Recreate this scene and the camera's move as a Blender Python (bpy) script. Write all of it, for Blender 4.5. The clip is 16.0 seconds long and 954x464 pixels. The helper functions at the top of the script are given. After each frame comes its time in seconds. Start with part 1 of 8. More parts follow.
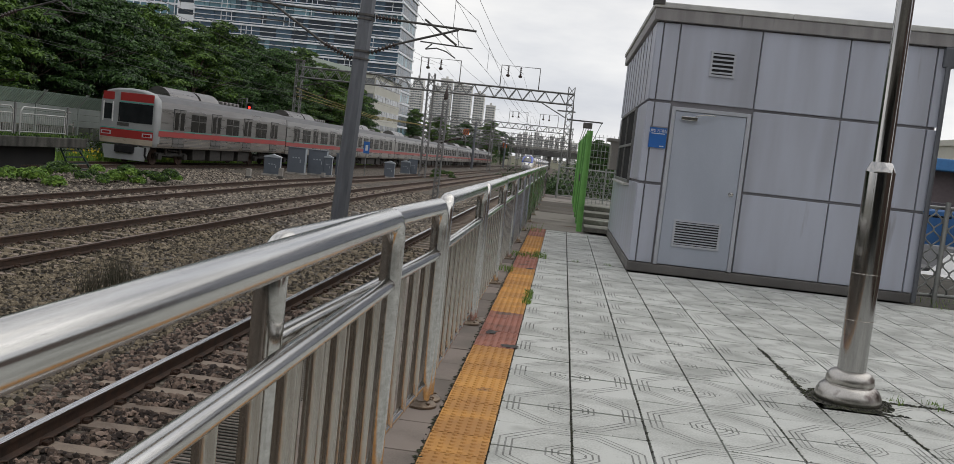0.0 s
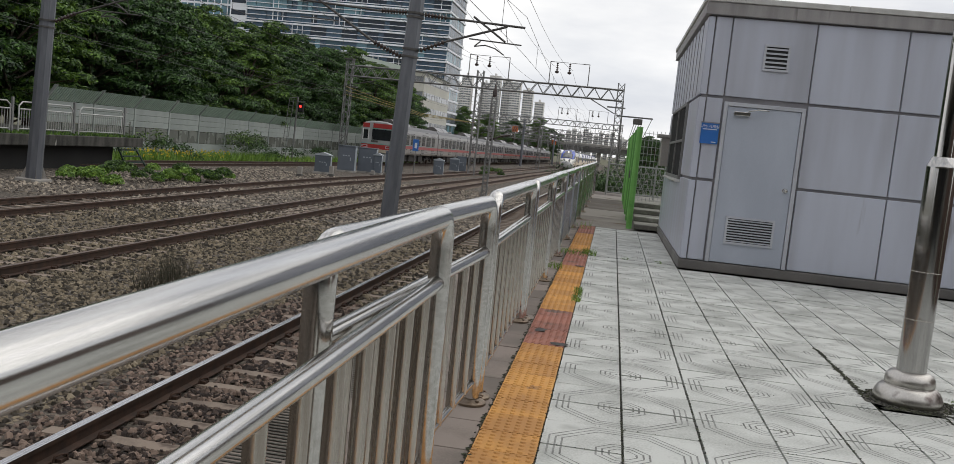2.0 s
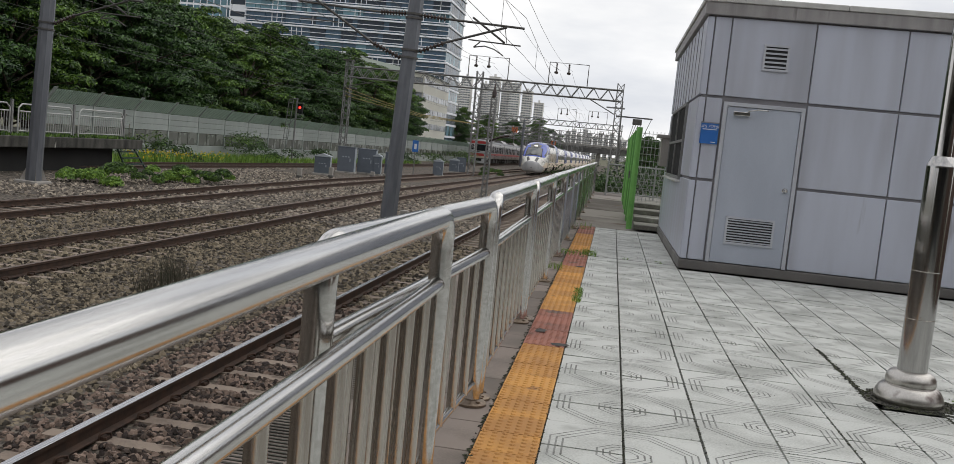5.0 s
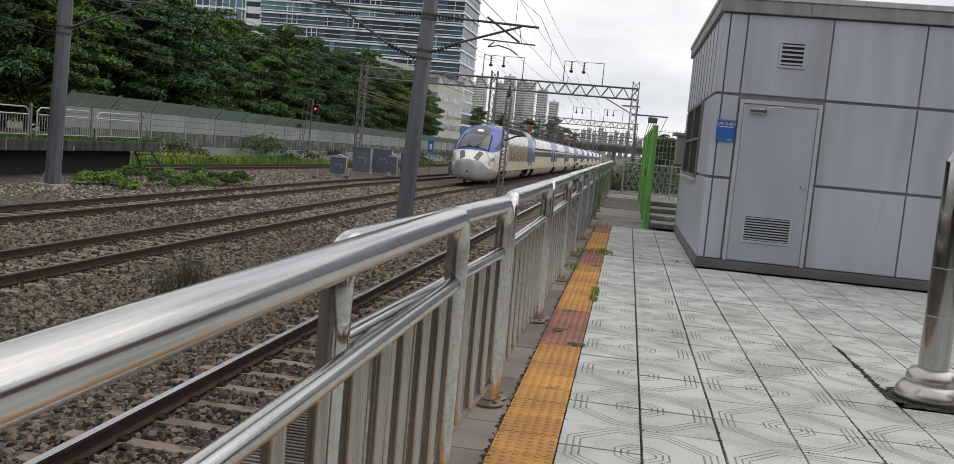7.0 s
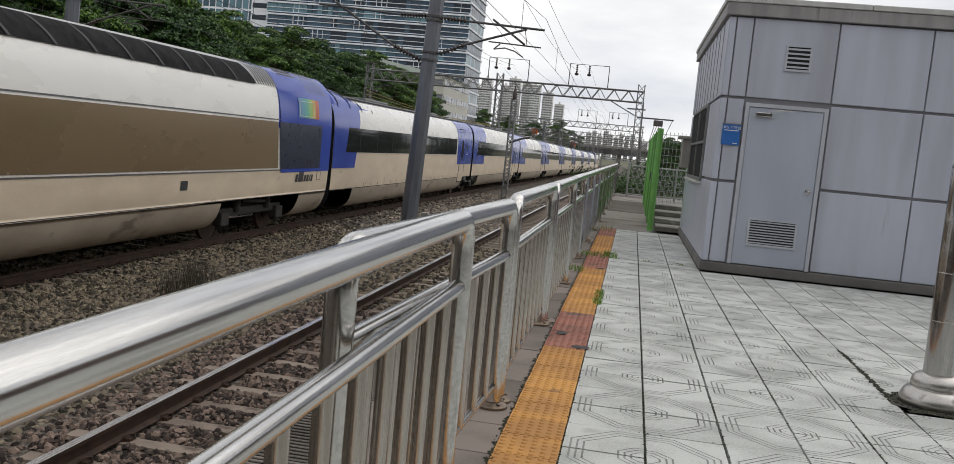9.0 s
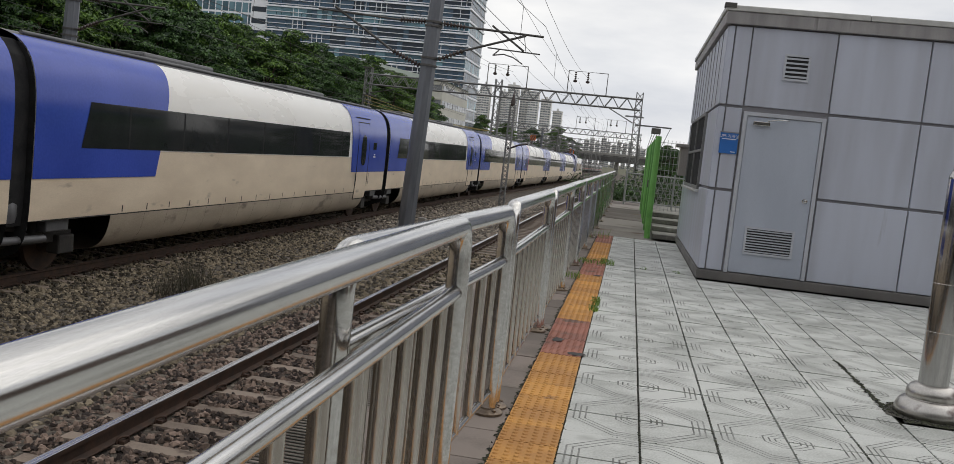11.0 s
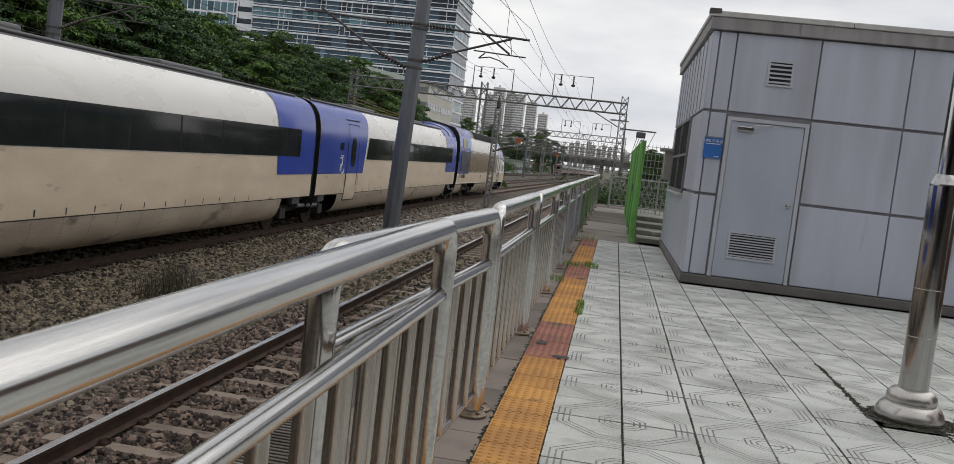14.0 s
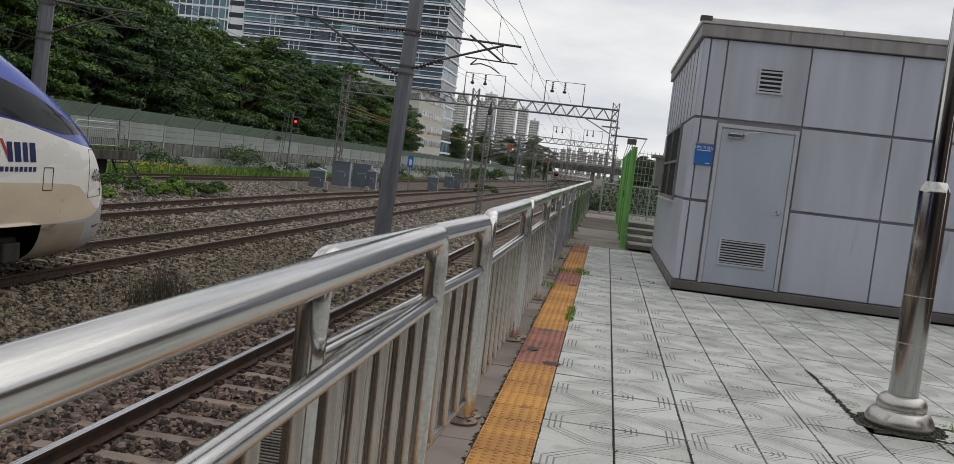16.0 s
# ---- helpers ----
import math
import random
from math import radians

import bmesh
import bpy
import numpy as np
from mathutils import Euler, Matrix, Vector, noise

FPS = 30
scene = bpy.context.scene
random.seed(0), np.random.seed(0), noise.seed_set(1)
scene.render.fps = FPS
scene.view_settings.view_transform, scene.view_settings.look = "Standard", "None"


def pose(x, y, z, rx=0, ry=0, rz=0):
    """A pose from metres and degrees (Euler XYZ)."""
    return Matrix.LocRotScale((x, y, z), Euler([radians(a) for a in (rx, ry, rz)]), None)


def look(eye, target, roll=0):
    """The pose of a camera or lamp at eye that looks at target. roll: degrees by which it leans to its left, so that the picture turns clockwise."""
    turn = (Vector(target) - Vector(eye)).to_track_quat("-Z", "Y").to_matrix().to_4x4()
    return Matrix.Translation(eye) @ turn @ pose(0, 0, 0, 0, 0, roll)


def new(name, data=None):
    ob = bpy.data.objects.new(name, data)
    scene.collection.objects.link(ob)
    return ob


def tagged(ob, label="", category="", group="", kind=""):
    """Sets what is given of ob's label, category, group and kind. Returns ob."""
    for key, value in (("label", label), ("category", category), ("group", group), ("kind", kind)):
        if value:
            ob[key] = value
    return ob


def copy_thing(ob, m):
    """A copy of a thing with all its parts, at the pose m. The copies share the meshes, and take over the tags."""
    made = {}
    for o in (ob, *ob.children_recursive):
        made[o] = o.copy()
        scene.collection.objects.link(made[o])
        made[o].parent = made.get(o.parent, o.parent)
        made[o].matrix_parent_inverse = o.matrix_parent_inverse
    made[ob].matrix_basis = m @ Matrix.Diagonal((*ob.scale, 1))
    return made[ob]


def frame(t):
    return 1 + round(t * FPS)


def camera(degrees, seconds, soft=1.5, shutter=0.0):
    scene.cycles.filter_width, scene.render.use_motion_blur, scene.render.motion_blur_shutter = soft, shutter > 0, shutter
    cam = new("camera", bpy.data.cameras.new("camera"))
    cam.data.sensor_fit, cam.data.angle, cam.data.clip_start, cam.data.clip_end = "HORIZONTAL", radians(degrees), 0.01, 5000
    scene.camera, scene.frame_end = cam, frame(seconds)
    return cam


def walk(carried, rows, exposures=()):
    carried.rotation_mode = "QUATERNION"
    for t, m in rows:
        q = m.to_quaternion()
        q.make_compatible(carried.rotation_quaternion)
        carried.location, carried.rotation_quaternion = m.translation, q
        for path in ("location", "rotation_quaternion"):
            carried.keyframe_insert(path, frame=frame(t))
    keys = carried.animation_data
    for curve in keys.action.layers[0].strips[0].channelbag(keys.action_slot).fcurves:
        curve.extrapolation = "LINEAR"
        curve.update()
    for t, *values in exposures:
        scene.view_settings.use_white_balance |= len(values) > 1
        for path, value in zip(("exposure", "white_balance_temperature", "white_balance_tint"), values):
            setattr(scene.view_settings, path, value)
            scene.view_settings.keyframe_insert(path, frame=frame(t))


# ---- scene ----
# ---- camera: hand-held, almost on one spot; rows are seconds, pitch down, lean, heading, place ----
cam = camera(55.13, 16.0, soft=0.8)
ROWS = [
    (0.0, 5.080, 6.185, -4.928, 0.2009, -0.0200, 1.3934),
    (0.5, 5.228, 6.106, -5.668, 0.2004, -0.0149, 1.3934),
    (1.0, 5.450, 5.976, -6.560, 0.1974, -0.0041, 1.3927),
    (1.5, 5.543, 5.902, -7.604, 0.1958, -0.0022, 1.3920),
    (2.0, 5.578, 5.859, -7.969, 0.1975, -0.0001, 1.3928),
    (2.5, 5.612, 5.896, -7.928, 0.1990, -0.0067, 1.3935),
    (3.0, 5.579, 5.974, -7.806, 0.1958, -0.0027, 1.3933),
    (3.5, 5.524, 5.967, -7.812, 0.1963, 0.0000, 1.3931),
    (4.0, 5.520, 5.844, -7.794, 0.1967, -0.0020, 1.3927),
    (6.5, 5.575, 5.280, -8.565, 0.1928, 0.0080, 1.3919),
    (7.0, 5.643, 5.196, -8.954, 0.1942, 0.0079, 1.3927),
    (7.5, 5.587, 5.220, -9.146, 0.1945, 0.0079, 1.3927),
    (8.0, 5.592, 5.222, -9.198, 0.1922, 0.0096, 1.3928),
    (8.5, 5.558, 5.283, -9.281, 0.1932, 0.0090, 1.3937),
    (9.0, 5.534, 5.475, -9.255, 0.1942, 0.0073, 1.3936),
    (11.5, 5.103, 6.147, -9.079, 0.1936, 0.0042, 1.3955),
    (12.0, 5.083, 6.149, -8.992, 0.1912, 0.0063, 1.3945),
    (12.5, 5.012, 6.212, -8.829, 0.1935, 0.0043, 1.3955),
    (13.0, 4.925, 6.383, -8.506, 0.1935, 0.0010, 1.3950),
    (13.5, 4.929, 6.566, -8.334, 0.1914, -0.0001, 1.3939),
    (14.0, 4.899, 6.554, -8.171, 0.1930, -0.0061, 1.3968),
    (14.5, 4.843, 6.496, -8.161, 0.1954, -0.0069, 1.3965),
    (15.0, 4.808, 6.540, -8.076, 0.1934, -0.0063, 1.3957),
    (15.5, 4.590, 6.643, -7.823, 0.1911, -0.0024, 1.3950),
    (16.0, 4.452, 6.654, -7.679, 0.1928, -0.0033, 1.3975),
]


def view(pitch, lean, heading, x, y, z):
    p, h = radians(pitch), radians(heading)
    way = Vector((math.sin(h) * math.cos(p), math.cos(h) * math.cos(p), -math.sin(p)))
    return look((x, y, z), Vector((x, y, z)) + way, lean)


walk(cam, [(r[0], view(*r[1:])) for r in ROWS], [(0, -0.1), (0.5, 0.02), (4, 0.04), (8, 0.06), (9, 0.05), (11.3, -0.08), (13, -0.09), (16, -0.11)])

# ---- light: bright overcast sky ----
world = bpy.data.worlds.new("overcast_sky")
scene.world = world
world.use_nodes = True
wn, wl = world.node_tree.nodes, world.node_tree.links
wn.clear()
sky = wn.new("ShaderNodeTexSky")
sky.sky_type, sky.sun_disc = "NISHITA", False
sky.sun_elevation, sky.sun_rotation = radians(52), radians(57)
coord = wn.new("ShaderNodeTexCoord")
stretch = wn.new("ShaderNodeMapping")
stretch.inputs["Scale"].default_value = (1.6, 1.6, 6.0)
clouds = wn.new("ShaderNodeTexNoise")
clouds.inputs["Scale"].default_value, clouds.inputs["Detail"].default_value = 1.7, 7
clouds.inputs["Roughness"].default_value = 0.52
ramp = wn.new("ShaderNodeValToRGB")
ramp.color_ramp.elements[0].position, ramp.color_ramp.elements[0].color = 0.32, (0.56, 0.58, 0.635, 1)
ramp.color_ramp.elements[1].position, ramp.color_ramp.elements[1].color = 0.68, (1.02, 1.0, 0.97, 1)
dim = wn.new("ShaderNodeVectorMath")
dim.operation = "SCALE"
dim.inputs["Scale"].default_value = 0.1
mixer = wn.new("ShaderNodeMix")
mixer.data_type = "RGBA"
mixer.inputs["Factor"].default_value = 0.93
back = wn.new("ShaderNodeBackground")
back.inputs["Strength"].default_value = 1.08
wout = wn.new("ShaderNodeOutputWorld")
wl.new(coord.outputs["Generated"], stretch.inputs["Vector"])
wl.new(stretch.outputs["Vector"], clouds.inputs["Vector"])
wl.new(clouds.outputs["Fac"], ramp.inputs["Fac"])
wl.new(sky.outputs["Color"], dim.inputs[0])
wl.new(dim.outputs["Vector"], mixer.inputs["A"])
wl.new(ramp.outputs["Color"], mixer.inputs["B"])
height = wn.new("ShaderNodeSeparateXYZ")
haze = wn.new("ShaderNodeMapRange")
haze.interpolation_type = "SMOOTHSTEP"
for key, value in (("From Min", 0.0), ("From Max", 0.26), ("To Min", 1.14), ("To Max", 0.98)):
    haze.inputs[key].default_value = value
glow = wn.new("ShaderNodeVectorMath")
glow.operation = "SCALE"
wl.new(coord.outputs["Generated"], height.inputs[0])
wl.new(height.outputs["Z"], haze.inputs["Value"])
wl.new(mixer.outputs["Result"], glow.inputs[0])
wl.new(haze.outputs["Result"], glow.inputs["Scale"])
wl.new(glow.outputs["Vector"], back.inputs["Color"])
wl.new(back.outputs["Background"], wout.inputs["Surface"])
sun = new("sun", bpy.data.lights.new("sun", "SUN"))
sun.data.energy, sun.data.angle, sun.data.color = 0.75, radians(80), (1, 0.96, 0.9)
sun.matrix_world = look((34, 22, 52), (0, 0, 0))


# ---- materials ----
MATS = {}


def mat(name, a, b=None, rough=0.6, metal=0.0, scale=6.0, fine=60.0, bump=0.0, island=0.0, obj=0.0, spots=None, stretch=None, emit=0.0, spec=0.5, lo=0.35, hi=0.65, bscale=None, laid=False):
    """A two-scale procedural surface: colours a to b by broad noise, fine grain, relief, and a shift for each piece."""
    if name in MATS:
        return MATS[name]
    m = bpy.data.materials.new(name)
    MATS[name] = m
    m.use_nodes = True
    n, l = m.node_tree.nodes, m.node_tree.links
    bs = n["Principled BSDF"]
    bs.inputs["Roughness"].default_value, bs.inputs["Metallic"].default_value = rough, metal
    bs.inputs["Specular IOR Level"].default_value = spec
    b = b or tuple(c * 0.82 for c in a)
    tc = n.new("ShaderNodeTexCoord")
    # pieces laid side by side share one pattern that runs across them
    vec = n.new("ShaderNodeNewGeometry").outputs["Position"] if laid else tc.outputs["Object"]
    if stretch:
        mp = n.new("ShaderNodeMapping")
        mp.inputs["Scale"].default_value = stretch
        l.new(vec, mp.inputs["Vector"])
        vec = mp.outputs["Vector"]
    broad = n.new("ShaderNodeTexNoise")
    broad.inputs["Scale"].default_value, broad.inputs["Detail"].default_value = scale, 5
    grain = n.new("ShaderNodeTexNoise")
    grain.inputs["Scale"].default_value, grain.inputs["Detail"].default_value = fine, 3
    l.new(vec, broad.inputs["Vector"])
    l.new(vec, grain.inputs["Vector"])
    mixf = n.new("ShaderNodeMath")
    mixf.operation = "MULTIPLY_ADD"
    l.new(grain.outputs["Fac"], mixf.inputs[0])
    mixf.inputs[1].default_value = 0.35
    add = n.new("ShaderNodeMath")
    add.operation = "MULTIPLY_ADD"
    l.new(broad.outputs["Fac"], add.inputs[0])
    add.inputs[1].default_value = 0.8
    add.inputs[2].default_value = -0.09
    l.new(add.outputs[0], mixf.inputs[2])
    fac = mixf.outputs[0]
    for amount, node, out in ((island, "ShaderNodeNewGeometry", "Random Per Island"), (obj, "ShaderNodeObjectInfo", "Random")):
        if amount:
            rnd = n.new(node)
            k = n.new("ShaderNodeMath")
            k.operation = "MULTIPLY_ADD"
            l.new(rnd.outputs[out], k.inputs[0])
            k.inputs[1].default_value = amount
            k2 = n.new("ShaderNodeMath")
            k2.operation = "SUBTRACT"
            l.new(fac, k2.inputs[0])
            k2.inputs[1].default_value = amount * 0.5
            l.new(k2.outputs[0], k.inputs[2])
            fac = k.outputs[0]
    rp = n.new("ShaderNodeValToRGB")
    rp.color_ramp.elements[0].position, rp.color_ramp.elements[0].color = lo, (*b, 1)
    rp.color_ramp.elements[1].position, rp.color_ramp.elements[1].color = hi, (*a, 1)
    l.new(fac, rp.inputs["Fac"])
    col = rp.outputs["Color"]
    if spots:
        sc, colour, edge = spots
        sp = n.new("ShaderNodeTexNoise")
        sp.inputs["Scale"].default_value, sp.inputs["Detail"].default_value = sc, 6
        l.new(vec, sp.inputs["Vector"])
        sr = n.new("ShaderNodeValToRGB")
        sr.color_ramp.elements[0].position, sr.color_ramp.elements[1].position = edge, edge + 0.09
        l.new(sp.outputs["Fac"], sr.inputs["Fac"])
        mx = n.new("ShaderNodeMix")
        mx.data_type = "RGBA"
        l.new(sr.outputs["Color"], mx.inputs["Factor"])
        l.new(col, mx.inputs["A"])
        mx.inputs["B"].default_value = (*colour, 1)
        col = mx.outputs["Result"]
    l.new(col, bs.inputs["Base Color"])
    rr = n.new("ShaderNodeMath")
    rr.operation = "MULTIPLY_ADD"
    l.new(broad.outputs["Fac"], rr.inputs[0])
    rr.inputs[1].default_value = 0.25 if rough > 0.2 else 0.1
    rr.inputs[2].default_value = max(0.02, rough - (0.12 if rough > 0.2 else 0.05))
    l.new(rr.outputs[0], bs.inputs["Roughness"])
    if bump:
        bp = n.new("ShaderNodeBump")
        bp.inputs["Strength"].default_value, bp.inputs["Distance"].default_value = min(1, bump * 20), bump
        src = grain
        if bscale:
            src = n.new("ShaderNodeTexVoronoi")
            src.inputs["Scale"].default_value = bscale
            l.new(vec, src.inputs["Vector"])
        l.new(src.outputs[0], bp.inputs["Height"])
        l.new(bp.outputs["Normal"], bs.inputs["Normal"])
    if emit:
        bs.inputs["Emission Color"].default_value = (*a, 1)
        bs.inputs["Emission Strength"].default_value = emit
    return m


STEEL = mat("polished_steel", (0.7, 0.69, 0.67), (0.5, 0.49, 0.47), 0.18, 1.0, 2.2, 60, 0.0005, stretch=(30, 0.8, 30))
# brown spots put both dirt and blotchy reflections into the base's colour
LAMPBASE = mat("lamp_base_steel", (0.62, 0.6, 0.57), (0.45, 0.43, 0.4), 0.33, 1.0, 5, 90, 0.0008, spots=(5.5, (0.2, 0.17, 0.16), 0.55))
LAMPSTEEL = mat("lamp_post_steel", (0.5, 0.49, 0.48), (0.38, 0.375, 0.37), 0.12, 1.0, 3, 60, 0.0003, stretch=(12, 12, 0.6))
STEELPOST = mat("brushed_steel", (0.62, 0.585, 0.54), (0.36, 0.325, 0.285), 0.25, 1.0, 2.4, 60, 0.0005, stretch=(24, 24, 0.7), spots=(1.6, (0.34, 0.28, 0.22), 0.68))
RUSTY = mat("dirty_flange", (0.3, 0.24, 0.18), (0.12, 0.09, 0.07), 0.45, 0.8, 14, 80, 0.001)
TILE = mat("pale_paving", (0.6, 0.612, 0.58), (0.33, 0.34, 0.315), 0.8, 0, 2.0, 75, 0.002, obj=0.1, island=0.06, spots=(1.7, (0.42, 0.43, 0.4), 0.64), lo=0.3, hi=0.58, laid=True)
GROOVE = mat("groove_dirt", (0.1, 0.1, 0.09), (0.33, 0.335, 0.32), 0.9, 0, 7, 90, laid=True)
JOINT = mat("joint_dirt", (0.045, 0.042, 0.035), (0.09, 0.085, 0.07), 0.95, 0, 5, 60, 0.003)
YELLOW = mat("tactile_yellow", (0.66, 0.335, 0.085), (0.46, 0.225, 0.065), 0.72, 0, 4, 110, 0.001, obj=0.3, spots=(6, (0.36, 0.19, 0.08), 0.64), laid=True)
REDT = mat("tactile_red", (0.4, 0.175, 0.125), (0.27, 0.12, 0.09), 0.78, 0, 5, 110, 0.001, obj=0.3, spots=(4, (0.17, 0.11, 0.09), 0.6), laid=True)
COPE = mat("coping_stone", (0.27, 0.225, 0.195), (0.16, 0.135, 0.115), 0.85, 0, 3, 120, 0.0015, obj=0.4, spots=(2.5, (0.14, 0.12, 0.1), 0.6), laid=True)
CONCRETE = mat("weathered_concrete", (0.4, 0.38, 0.35), (0.27, 0.255, 0.23), 0.85, 0, 1.2, 45, 0.002, spots=(0.9, (0.16, 0.15, 0.13), 0.6))
DARKCONC = mat("stained_concrete", (0.3, 0.29, 0.26), (0.12, 0.115, 0.1), 0.9, 0, 1.4, 30, 0.003, spots=(1.1, (0.5, 0.49, 0.46), 0.6))
PANEL = mat("aluminium_panel", (0.55, 0.58, 0.675), (0.42, 0.435, 0.495), 0.42, 0.18, 0.7, 120, 0.0, obj=0.12, spots=(0.75, (0.31, 0.305, 0.33), 0.66), stretch=(5, 5, 0.55), lo=0.28, hi=0.62)
FASCIA = mat("roof_fascia", (0.38, 0.365, 0.365), (0.26, 0.25, 0.25), 0.5, 0.2, 1.2, 90, 0, stretch=(6, 6, 0.7), spots=(1.2, (0.2, 0.19, 0.19), 0.66))
ROOFCAP = mat("roof_cap", (0.62, 0.62, 0.6), (0.46, 0.455, 0.44), 0.5, 0.2, 1.2, 90, 0, stretch=(4, 4, 2))
SEAL = mat("panel_sealant", (0.3, 0.295, 0.315), (0.22, 0.215, 0.23), 0.7, 0, 3, 60)
DOORM = mat("door_paint", (0.46, 0.5, 0.58), (0.4, 0.435, 0.51), 0.38, 0, 1.1, 90, 0, stretch=(2, 2, 0.6))
FRAMEM = mat("door_frame_paint", (0.54, 0.56, 0.61), (0.45, 0.465, 0.51), 0.4, 0.1, 2, 90)
PLINTH = mat("plinth_concrete", (0.2, 0.19, 0.18), (0.13, 0.125, 0.12), 0.85, 0, 2, 60, 0.002)
DARK = mat("shade_black", (0.012, 0.012, 0.014), (0.02, 0.02, 0.022), 0.6, 0, 5, 60)
BLUESIGN = mat("sign_blue", (0.03, 0.15, 0.48), (0.025, 0.13, 0.42), 0.35, 0, 3, 80)
WHITEP = mat("white_paint", (0.78, 0.78, 0.77), (0.7, 0.7, 0.69), 0.4, 0, 2, 80)
GREEN = mat("green_paint", (0.19, 0.47, 0.115), (0.1, 0.28, 0.06), 0.45, 0, 3, 80, 0.0005, obj=0.6)
WIREGREY = mat("galvanised_wire", (0.4, 0.41, 0.4), (0.3, 0.31, 0.3), 0.5, 0.6, 5, 80)
BALLAST = mat("ballast_bed", (0.21, 0.178, 0.142), (0.032, 0.026, 0.021), 0.95, 0, 9, 26, 0.05, spots=(0.35, (0.15, 0.12, 0.095), 0.6), bscale=13, lo=0.38, hi=0.64)
STONE = mat("ballast_stone", (0.285, 0.235, 0.163), (0.038, 0.031, 0.022), 0.9, 0, 2.2, 60, 0.002, island=0.95, lo=0.25, hi=0.85)
STONERED = mat("ballast_stone_reddish", (0.28, 0.205, 0.162), (0.036, 0.026, 0.022), 0.9, 0, 2.2, 60, 0.002, island=0.95, lo=0.25, hi=0.85)
STONEPALE = mat("ballast_stone_pale", (0.4, 0.345, 0.275), (0.065, 0.053, 0.043), 0.9, 0, 2.2, 60, 0.002, island=0.95, lo=0.25, hi=0.85)
MOSS = mat("joint_moss", (0.05, 0.055, 0.03), (0.02, 0.02, 0.016), 0.95, 0, 9, 60, island=0.8)
EARTH = mat("grassy_earth", (0.16, 0.15, 0.1), (0.07, 0.075, 0.035), 0.95, 0, 0.5, 12, 0.03, bscale=7)
SLEEPER = mat("concrete_sleeper", (0.27, 0.215, 0.17), (0.15, 0.115, 0.09), 0.9, 0, 4, 70, 0.003, obj=0.4, island=0.4, spots=(3, (0.1, 0.075, 0.06), 0.62))
RAILSIDE = mat("rusted_rail", (0.095, 0.055, 0.038), (0.045, 0.03, 0.023), 0.75, 0.3, 7, 60, 0.001)
RAILTOP = mat("worn_railhead", (0.6, 0.6, 0.62), (0.45, 0.45, 0.46), 0.25, 1.0, 4, 80, stretch=(20, 0.3, 20))
RAILDULL = mat("dull_railhead", (0.2, 0.145, 0.12), (0.11, 0.08, 0.066), 0.55, 0.6, 4, 80)
POLEM = mat("grey_pole_paint", (0.165, 0.175, 0.195), (0.115, 0.122, 0.138), 0.45, 0.25, 2.5, 70, 0.0004, stretch=(3, 3, 0.5))
IRON = mat("weathered_iron", (0.13, 0.125, 0.12), (0.08, 0.075, 0.07), 0.6, 0.5, 5, 60)
LATTICE = mat("galvanised_lattice", (0.27, 0.27, 0.27), (0.19, 0.19, 0.185), 0.55, 0.5, 3, 60)
INSUL = mat("insulator_glaze", (0.035, 0.025, 0.022), (0.06, 0.04, 0.035), 0.25, 0, 6, 60)
CABLE = mat("cable", (0.03, 0.03, 0.032), (0.05, 0.05, 0.05), 0.6, 0.2, 6, 60)
YCABLE = mat("yellow_cable_cover", (0.42, 0.33, 0.12), (0.34, 0.27, 0.1), 0.5, 0, 6, 60)
CABM = mat("cabinet_blue_grey", (0.13, 0.15, 0.18), (0.1, 0.12, 0.145), 0.5, 0.1, 2, 60, obj=0.5)
CABL = mat("cabinet_pale_side", (0.42, 0.46, 0.5), (0.34, 0.38, 0.41), 0.5, 0.1, 2, 60)
BARRIER = mat("barrier_panel", (0.36, 0.39, 0.37), (0.27, 0.3, 0.28), 0.6, 0.1, 0.8, 40, 0.002, obj=0.3)
BARGREEN = mat("barrier_green", (0.43, 0.54, 0.46), (0.3, 0.385, 0.325), 0.5, 0.0, 1, 40, 0.001, stretch=(1, 6, 1))
BARGLASS = mat("barrier_window", (0.17, 0.18, 0.16), (0.12, 0.125, 0.11), 0.25, 0, 1, 40)
KWHITE = mat("train_white", (0.9, 0.885, 0.845), (0.84, 0.82, 0.77), 0.28, 0, 0.6, 20, stretch=(1, 1, 3))
KCREAM = mat("train_lower_cream", (0.75, 0.63, 0.48), (0.63, 0.52, 0.39), 0.42, 0, 0.8, 25, spots=(1.5, (0.4, 0.33, 0.25), 0.66), stretch=(1, 1, 3))
KBLUE = mat("train_blue", (0.045, 0.088, 0.47), (0.03, 0.064, 0.37), 0.16, 0, 0.6, 25)
KGREY = mat("train_skirt_grey", (0.5, 0.43, 0.34), (0.34, 0.285, 0.22), 0.45, 0.1, 0.8, 25, spots=(1.2, (0.2, 0.165, 0.13), 0.6), stretch=(1, 1, 2.5))
KNOSE = mat("train_nose_grey", (0.47, 0.47, 0.48), (0.39, 0.39, 0.4), 0.38, 0.1, 1, 25)
KROOF = mat("train_roof_grey", (0.15, 0.15, 0.155), (0.1, 0.1, 0.105), 0.5, 0.3, 1, 25)
KROOFP = mat("train_roof_pale", (0.5, 0.5, 0.49), (0.38, 0.38, 0.37), 0.5, 0.1, 1, 25)
